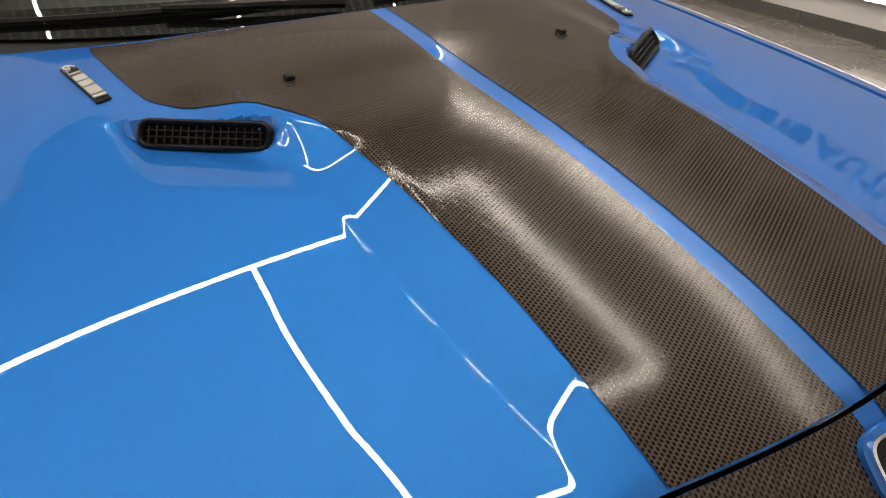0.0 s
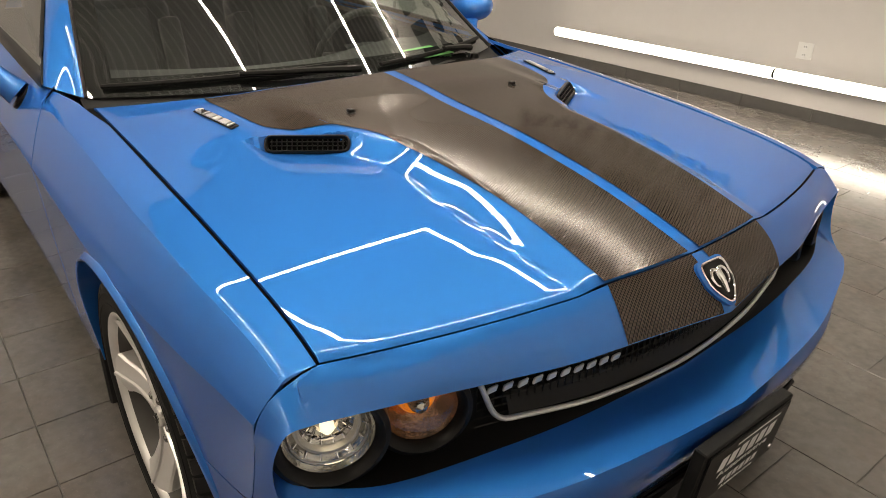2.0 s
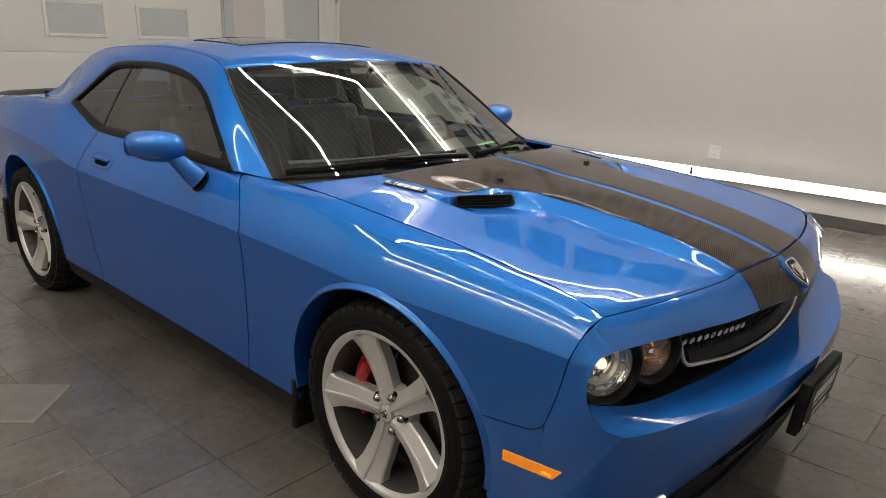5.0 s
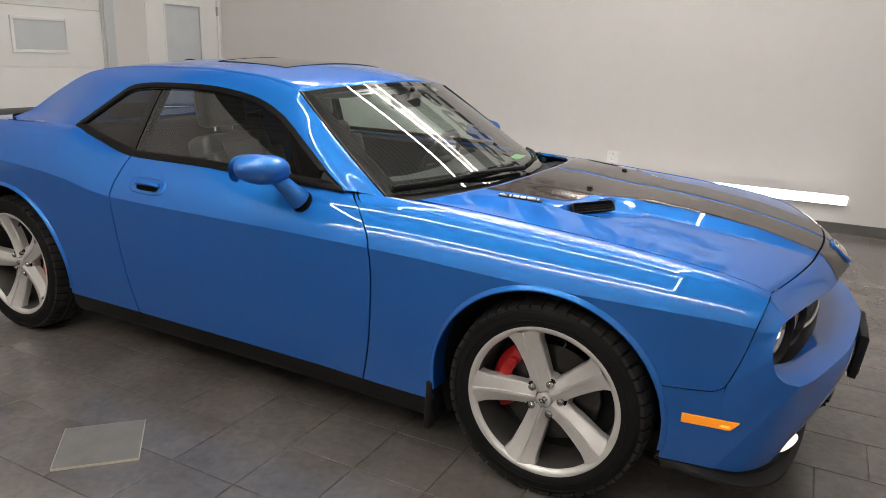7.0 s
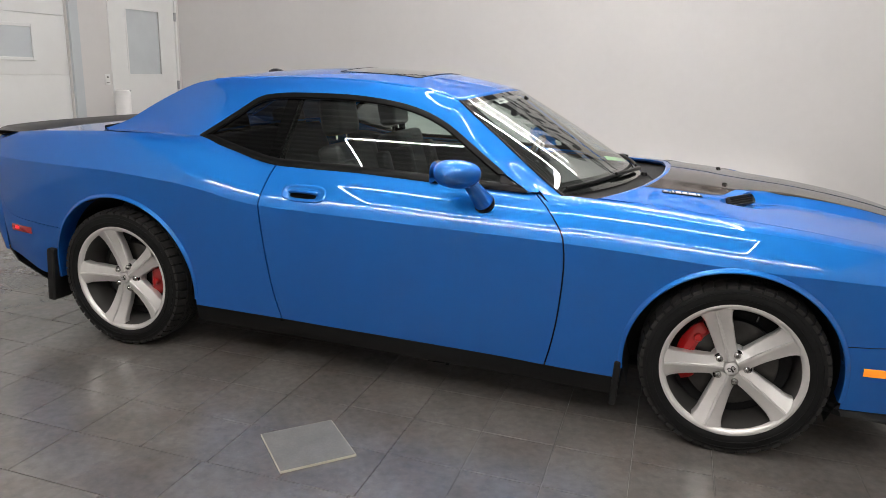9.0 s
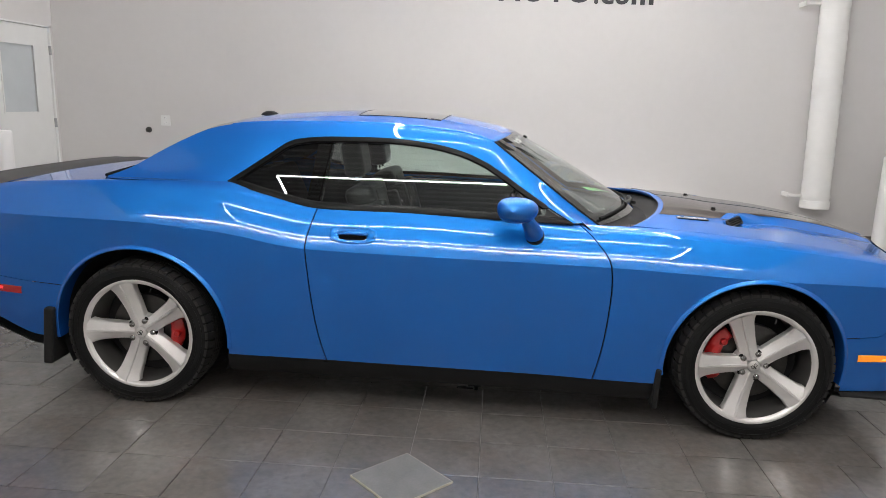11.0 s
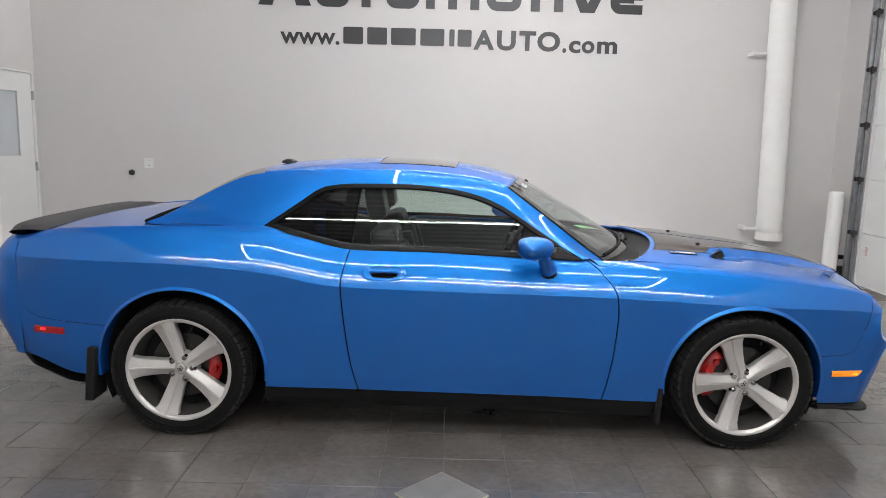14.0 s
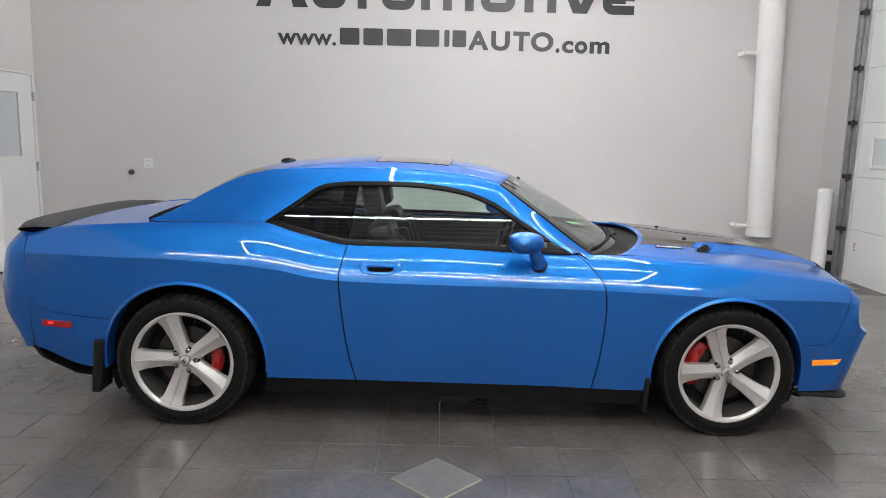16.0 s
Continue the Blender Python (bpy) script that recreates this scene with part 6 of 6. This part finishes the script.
# ---------------- wheels ----------------
def wheel(x, sg, spin):
    """Wheel with its outer face towards -y, at the origin of an empty."""
    w = new("wheel")
    w.parent = car
    w["label"] = "five-spoke silver alloy wheel with a low tyre"
    w.location = (x, sg * 0.815, WZ)
    w.rotation_euler = (0, radians(spin), 0) if sg < 0 else (0, radians(spin), math.pi)
    R = WR
    tp = [(0.272, 0.105), (0.275, 0.120), (0.288, 0.127), (0.312, 0.129), (0.334, 0.123), (0.346, 0.114), (0.353, 0.100), (0.3555, 0.06), (0.356, 0.0)]
    prof = [(r, -h) for r, h in tp] + [(r, h) for r, h in reversed(tp[:-1])]
    tyre = part("tyre", revolve(prof, 96), RUBBER, w, "black low-profile tyre", smooth=30)
    tr = bmesh.new()
    for s in (-1, 1):
        for k in range(50):
            a = 2 * math.pi * (k + (0.5 if s > 0 else 0)) / 50
            m = Matrix.Rotation(-a, 4, "Y")
            q = box(0.022, 0.058, 0.0345, at=(0.352, s * 0.091, 0))
            for v in q.verts:
                if abs(v.co.y) > 0.09:
                    v.co.x -= 0.012
                    v.co.z += 0.007
            bmesh.ops.transform(q, matrix=m, verts=q.verts)
            join(tr, q)
    for y in (-0.045, -0.015, 0.015, 0.045):
        rows = []
        for k in range(96):
            a = 2 * math.pi * k / 96
            rows.append([(r * math.cos(a), y + dy, r * math.sin(a)) for r, dy in ((0.354, -0.012), (0.3635, -0.011), (0.3635, 0.011), (0.354, 0.012))])
        grid(rows, tr, wrap=True)
    part("tread", tr, TREAD, tyre, smooth=0)
    lt = bmesh.new()
    for r in (0.300, 0.325):
        revolve([(r - 0.0015, -0.1292 + (0.003 if r > 0.31 else 0)), (r, -0.1308 + (0.003 if r > 0.31 else 0)), (r + 0.0015, -0.1290 + (0.003 if r > 0.31 else 0))], 96, "y", lt)
    part("sidewall_ring", lt, RUBBER, tyre)
    barrel = revolve([(0.2745, -0.112), (0.2770, -0.116), (0.2765, -0.120), (0.272, -0.1215), (0.262, -0.119), (0.2535, -0.110), (0.2515, -0.104)], 96)
    part("rim", barrel, SILVER, w, "silver rim lip", smooth=40)
    # inside the spokes the barrel is set darker than the rim lip
    part("barrel", revolve([(0.2515, -0.104), (0.2500, -0.098), (0.249, -0.06), (0.240, 0.0), (0.242, 0.09), (0.262, 0.110)], 96), BARRELMAT, w, "dark inner barrel", smooth=40)
    # spokes
    for k in range(5):
        a = 2 * math.pi * k / 5
        sp = bmesh.new()
        rows = []
        for f in np.linspace(0, 1, 11):
            r = 0.030 + (0.257 - 0.030) * f
            hw = 0.032 + 0.024 * f ** 0.9 + 0.016 * (max(0, f - 0.78) / 0.22) ** 2 + 0.010 * max(0, 1 - f / 0.45) ** 2
            y0 = -0.080 - 0.036 * f + 0.012 * math.sin(math.pi * f)
            rid = 0.013 - 0.003 * f
            sec = [(-hw, y0 + 0.045), (-hw, y0 + 0.010), (-hw + 0.004, y0 + 0.003), (-0.006, y0 - rid + 0.006), (-0.004, y0 - rid), (0.005, y0 - rid), (0.008, y0 - rid + 0.006), (hw - 0.004, y0 + 0.010), (hw, y0 + 0.016), (hw, y0 + 0.045)]
            rows.append([(r, y, s) for s, y in sec])
        grid(rows, sp, cols_wrap=True)
        bmesh.ops.transform(sp, matrix=Matrix.Rotation(-a, 4, "Y"), verts=sp.verts)
        part("spoke", sp, SILVER, w, smooth=12)
        nb = a + math.pi / 5
        nut = revolve([(0.0, -0.094), (0.007, -0.093), (0.0135, -0.086), (0.0155, -0.067), (0.0155, -0.04)], 12)
        bmesh.ops.translate(nut, vec=(0.058 * math.cos(nb), 0, 0.058 * math.sin(nb)), verts=nut.verts)
        part("lug_nut", nut, NUTFACE, w, "plated steel lug nut")
        pk = revolve([(0.0150, -0.073), (0.0195, -0.0755), (0.021, -0.060)], 14)
        bmesh.ops.translate(pk, vec=(0.058 * math.cos(nb), 0, 0.058 * math.sin(nb)), verts=pk.verts)
        part("nut_seat", pk, NUT, w, "dark ring round the lug nut")
    hub = revolve([(0.0, -0.074), (0.066, -0.074), (0.080, -0.068), (0.087, -0.050), (0.088, -0.03)], 40)
    part("hub", hub, SILVER, w)
    cap = revolve([(0.0, -0.096), (0.018, -0.095), (0.026, -0.092), (0.029, -0.084), (0.030, -0.06)], 28)
    c = part("centre_cap", cap, SILVER, w, "silver centre cap with a plain relief")
    rl = bmesh.new()
    for s in (-1, 1):
        tube([(s * 0.003, -0.096, 0.008), (s * 0.012, -0.096, 0.009), (s * 0.014, -0.095, -0.004), (s * 0.006, -0.096, -0.006)], 0.0022, 6, True, rl)
    tube([(0, -0.0965, 0.006), (0, -0.097, -0.013)], 0.0035, 6, True, rl)
    part("relief", rl, STEEL, c)
    vs = tube([(0.197, -0.105, 0.143), (0.182, -0.112, 0.132)], 0.0035, 8)
    part("valve", vs, NUT, w)
    return w


def brake(x, sg, front):
    b = new("brake")
    b.parent = car
    b["label"] = "steel brake disc with a red caliper"
    b.location = (x, sg * 0.80, WZ)
    b.rotation_euler = (0, 0, 0 if sg < 0 else math.pi)
    R = 0.18 if front else 0.175
    part("disc", revolve([(0.085, -0.030), (R - 0.002, -0.030), (R, -0.028), (R, -0.004), (0.085, -0.002)], 64), STEEL, b, "worn steel brake disc")
    part("disc_hat", revolve([(0.0, -0.055), (0.075, -0.055), (0.085, -0.050), (0.087, -0.028)], 48), DARK, b)
    a0 = (128, 208) if front else (-26, 20)
    ri, ro = (0.150, 0.206) if front else (0.135, 0.190)
    rows = []
    s = 1 if sg < 0 else -1
    for k in range(17):
        a = radians(a0[0] + (a0[1] - a0[0]) * k / 16)
        ca, sa = math.cos(a) * s, math.sin(a)
        bulge = 0.010 * math.sin(math.pi * k / 16)
        rows.append([(r * ca, y, r * sa) for r, y in ((ri, -0.032), (ri, -0.050 - bulge), (ri + 0.015, -0.060 - bulge), (ro - 0.025 + bulge, -0.058 - bulge), (ro + bulge, -0.045), (ro, -0.012), (ro - 0.015, 0.01))])
    cal = part("caliper", grid(rows), CALIPER, b, "red brake caliper", smooth=35)
    solid(cal, 0.006)
    am = radians((a0[0] + a0[1]) / 2 - (24 if front else 0))
    q = revolve([(0.0, -0.078), (0.008, -0.077), (0.010, -0.079), (0.014, -0.078), (0.017, -0.074), (0.019, -0.050)], 18)
    bmesh.ops.translate(q, vec=(0.168 * math.cos(am) * s, 0, 0.168 * math.sin(am)), verts=q.verts)
    part("piston_boss", q, CALIPER, cal)
    part("back_plate", revolve([(0.0, 0.02), (0.235, 0.02), (0.238, 0.09)], 48), DARK, b)


for sg in SIDES:
    wheel(RX, sg, -36 if sg < 0 else 20)
    wheel(FX, sg, -38 if sg < 0 else 44)
    brake(RX, sg, False)
    brake(FX, sg, True)

# ---------------- interior and underside ----------------
rows = []
for x in np.linspace(-2.2, 2.25, 20):
    rows.append([(x, y, 0.20 if abs(x) < 2.0 else 0.26) for y in np.linspace(-0.62, 0.62, 5)])
part("floor_pan", grid(rows), DARK, car)
for x0, x1, z in ((-1.05, 0.95, 0.30),):
    part("cabin_floor", box(x1 - x0, 1.5, 0.03, at=((x0 + x1) / 2, 0, z)), DARK, car, smooth=0)
part("firewall", box(0.03, 1.44, 0.62, at=(0.93, 0, 0.64)), DARK, car, smooth=0)
part("rear_bulkhead", box(0.04, 1.46, 0.66, at=(-1.22, 0, 0.66)), DARK, car, smooth=0)
part("parcel_shelf", box(0.62, 1.36, 0.02, at=(-1.48, 0, 1.06)), DASHMAT, car, smooth=0)
rows = []
for i in range(0, nr, 3):
    rows.append([roof_point(i, v) - Vector((0, 0, 0.035)) for v in np.linspace(-0.96, 0.96, 17)])
part("headliner", grid(rows), HEADLINER, car, "pale grey cloth headliner")
# dashboard
rows = []
for y in np.linspace(-0.76, 0.76, 41):
    a = abs(y) / 0.76
    xb = 1.03 - 0.30 * a ** 2.1
    hood_b = 0.030 * math.exp(-((y - 0.37) / 0.17) ** 2)
    rows.append([(xb - 0.03, y, 0.975 - 0.02 * a * a), (xb - 0.20, y, 0.985 - 0.03 * a), (xb - 0.38, y, 0.985 + hood_b), (0.50 - 0.02 * a, y, 0.955 + hood_b), (0.47, y, 0.90), (0.52, y, 0.78), (0.60, y, 0.62)])
part("dashboard", grid(rows), DASHMAT, car, "dark soft-touch dashboard", smooth=45)
part("dash_card", box(0.12, 0.16, 0.002, at=(0.86, 0.36, 1.012), rot=Euler((0, radians(4), 0.2)).to_matrix()), GREENPAPER, car, "green card on the dashboard", smooth=0)
st = part("windscreen_sticker", grid([[ws_point(s, v) - Vector((0.003, 0, 0.005)) for v in np.linspace(-0.60, -0.44, 5)] for s in np.linspace(0.905, 0.948, 4)]), PAPER, car, "white paper stock sticker inside the windscreen")
part("number_bars", grid([[ws_point(s, v) - Vector((0.002, 0, 0.004)) for v in np.linspace(-0.57, -0.48, 5)] for s in np.linspace(0.920, 0.934, 3)]), SIGNMAT, st)
# steering wheel, rear-view mirror
sw = bmesh.new()
ring = [Vector((0, 0.185 * math.cos(2 * math.pi * k / 40), 0.185 * math.sin(2 * math.pi * k / 40))) for k in range(41)]
tube(ring, 0.016, 10, False, sw)
box(0.05, 0.16, 0.11, at=(0.02, 0, -0.01), bevel=0.02, bm=sw)
for a in (0, math.pi, -math.pi / 2 - 0.5, -math.pi / 2 + 0.5):
    tube([(0.01, 0.05 * math.cos(a), 0.05 * math.sin(a)), (0, 0.18 * math.cos(a), 0.18 * math.sin(a))], 0.014, 8, True, sw)
bmesh.ops.transform(sw, matrix=pose(0.36, 0.37, 0.93, 0, 22, 0), verts=sw.verts)
part("steering_wheel", sw, LEATHER, car, "black leather steering wheel", smooth=50)
rm = box(0.03, 0.25, 0.07, at=(0.36, 0, 1.285), bevel=0.014, seg=3)
tube([(0.37, 0, 1.30), (0.40, 0, 1.345)], 0.012, 8, True, rm)
part("rear_view_mirror", rm, SATIN, car, "black rear-view mirror")
for s in SIDES:
    part("sun_visor", box(0.16, 0.36, 0.018, at=(0.18, s * 0.33, 1.342), bevel=0.006, rot=Euler((0, radians(24), 0)).to_matrix()), HEADLINER, car)
    rows = []
    for x in np.linspace(-1.0, 0.62, 24):
        zt = min(z_top(x), 1.05) - 0.015
        rows.append([(x, s * 0.80, zt), (x, s * 0.775, zt - 0.015), (x, s * 0.76, zt - 0.25), (x, s * 0.72, zt - 0.30), (x, s * 0.77, zt - 0.36), (x, s * 0.77, 0.32)])
    part("door_card", grid(flip(rows, s)), LEATHER, car, "dark inner door trim", smooth=45)


def rounded(sx, sy, sz, at, rot=(0, 0, 0), bevel=0.05):
    return box(sx, sy, sz, at=at, bevel=bevel, seg=4, rot=Euler([radians(a) for a in rot]).to_matrix())


def seat(x, y):
    s = new("seat")
    s.parent = car
    s["label"] = "black leather bucket seat with headrest"
    s.location = (x, y, 0)
    part("cushion", rounded(0.52, 0.48, 0.17, (0.10, 0, 0.52), (0, -8, 0)), LEATHER, s, smooth=60)
    part("backrest", rounded(0.15, 0.46, 0.58, (-0.195, 0, 0.81), (0, -16, 0), 0.07), LEATHER, s, smooth=60)
    part("backrest_insert", rounded(0.06, 0.26, 0.50, (-0.145, 0, 0.82), (0, -16, 0), 0.025), GREYLEATHER, s, smooth=60)
    for q in (-1, 1):
        part("bolster", rounded(0.16, 0.09, 0.48, (-0.135, q * 0.20, 0.78), (0, -16, 0), 0.04), LEATHER, s, smooth=60)
    part("headrest", rounded(0.105, 0.27, 0.19, (-0.315, 0, 1.215), (0, -10, 0), 0.052), LEATHER, s, smooth=60)
    pp = bmesh.new()
    for q in (-0.06, 0.06):
        tube([(-0.30, q, 1.10), (-0.32, q, 1.20)], 0.007, 8, True, pp)
    part("headrest_posts", pp, CHROME, s)


seat(-0.19, -0.37)
seat(-0.19, 0.37)
part("rear_bench", rounded(0.48, 1.18, 0.18, (-0.78, 0, 0.52), (0, -8, 0)), LEATHER, car, "black leather rear bench", smooth=60)
part("rear_backrest", rounded(0.16, 1.20, 0.56, (-1.08, 0, 0.82), (0, -22, 0), 0.06), LEATHER, car, smooth=60)
for q in (-0.32, 0.32):
    part("rear_headrest", rounded(0.10, 0.26, 0.13, (-1.20, q, 1.13), (0, -15, 0), 0.04), LEATHER, car, smooth=60)
part("console", rounded(0.95, 0.24, 0.34, (0.05, 0, 0.46), (0, 0, 0), 0.04), DASHMAT, car, smooth=60)

# ---------------- loose things on the floor ----------------
tile = thing("loose_tile", "loose grey square floor tile with a pale chipped edge", "tile", at=(-0.092, -1.498, 0.008))
tile.rotation_euler = (0, 0, radians(45.5))
part("face", box(0.2925, 0.2925, 0.0025, at=(0, 0, 0.0088), bevel=0.0005, seg=1), TILESAMPLE, tile, smooth=0)
part("body", box(0.298, 0.298, 0.009, at=(0, 0, 0.0045)), TILEEDGE, tile, "pale ceramic body", smooth=0)
clip = thing("jack_clip", "small bent black metal clip lying under the car", "clip", at=(0.155, -0.53, 0.008))
cb = box(0.07, 0.05, 0.02, at=(0.02, 0, 0.035), bevel=0.005)
box(0.09, 0.02, 0.008, at=(-0.03, 0.0, 0.008), bevel=0.003, bm=cb)
box(0.02, 0.03, 0.03, at=(0.03, 0, 0.015), bevel=0.003, bm=cb)
part("bent_plate", cb, SATIN, clip, smooth=0)
part("edge", tube([(-0.07, -0.012, 0.012), (-0.03, -0.014, 0.018), (0.0, -0.02, 0.03), (0.02, -0.026, 0.045)], 0.003, 6), CHROME, clip)

# ---------------- tiled floor ----------------
slab = structure("floor", wall_piece(bmesh.new(), (XL - 0.15, YF - 0.15, -0.2), (XR + 0.15, YB + 0.6, 0.0035)), GROUT, "dark grey porcelain tile floor", "floor")
P, G = 0.3048, 0.0032


def tile_mesh(w, h):
    me = bpy.data.meshes.new("tile")
    bb = bmesh.new()
    lo = [(-w / 2, -h / 2), (w / 2, -h / 2), (w / 2, h / 2), (-w / 2, h / 2)]
    c = 0.0012
    a = [bb.verts.new((x, y, 0.003)) for x, y in lo]
    b2 = [bb.verts.new((x, y, 0.0074)) for x, y in lo]
    d = [bb.verts.new((x - c * (1 if x > 0 else -1), y - c * (1 if y > 0 else -1), 0.0084)) for x, y in lo]
    for k in range(4):
        bb.faces.new((a[k], a[(k + 1) % 4], b2[(k + 1) % 4], b2[k]))
        bb.faces.new((b2[k], b2[(k + 1) % 4], d[(k + 1) % 4], d[k]))
    bb.faces.new(d)
    bb.to_mesh(me)
    bb.free()
    me.materials.append(TILE)
    return me


long_tile, square_tile = tile_mesh(2 * P - G, P - G), tile_mesh(P - G, P - G)
cells = []
SQX0, SQX1 = -0.997 - P * 3, -0.997 + P * 8
for j in range(-26, 14):
    yc = 0.700 + P * (j + 0.5)
    if yc < YF or yc > YB + 0.5:
        continue
    square = -1.75 < yc < -0.50
    off = 2.036 - 0.188 * (4 - j)
    k0 = int((XL - off) / (2 * P)) - 1
    for k in range(k0, k0 + 20):
        xc = off + 2 * P * (k + 0.5)
        if xc - P < XL - 0.3 or xc + P > XR + 0.3:
            continue
        if square and SQX0 - P < xc < SQX1 + P:
            continue
        cells.append((xc, yc, long_tile, 2 * P - G))
    if square:
        row = [c for c in cells if abs(c[1] - yc) < 0.01]
        left = max((c[0] + P for c in row if c[0] < SQX0), default=SQX0)
        right = min((c[0] - P for c in row if c[0] > SQX1), default=SQX1)
        for a, c in ((left, SQX0), (SQX1, right)):
            if c - a > 0.03:
                cells.append(((a + c) / 2, yc, tile_mesh(c - a - G, P - G), c - a))
        for k in range(11):
            cells.append((SQX0 + P * (k + 0.5), yc, square_tile, P - G))
near = sorted(cells, key=lambda c: (c[0] - 0.6) ** 2 + (c[1] + 0.4) ** 2)
for x, y, me, w in near[:300]:
    o = new("tile", me)
    o.parent = slab
    o.location = (x, y, 0)
rest = bmesh.new()
for x, y, me, w in near[300:]:
    n0 = len(rest.verts)
    rest.from_mesh(me)
    rest.verts.ensure_lookup_table()
    for v in rest.verts[n0:]:
        v.co.x += x
        v.co.y += y
o = part("far_tiles", rest, TILE, slab, smooth=0, fix=False)
o["kind"] = "stuff"
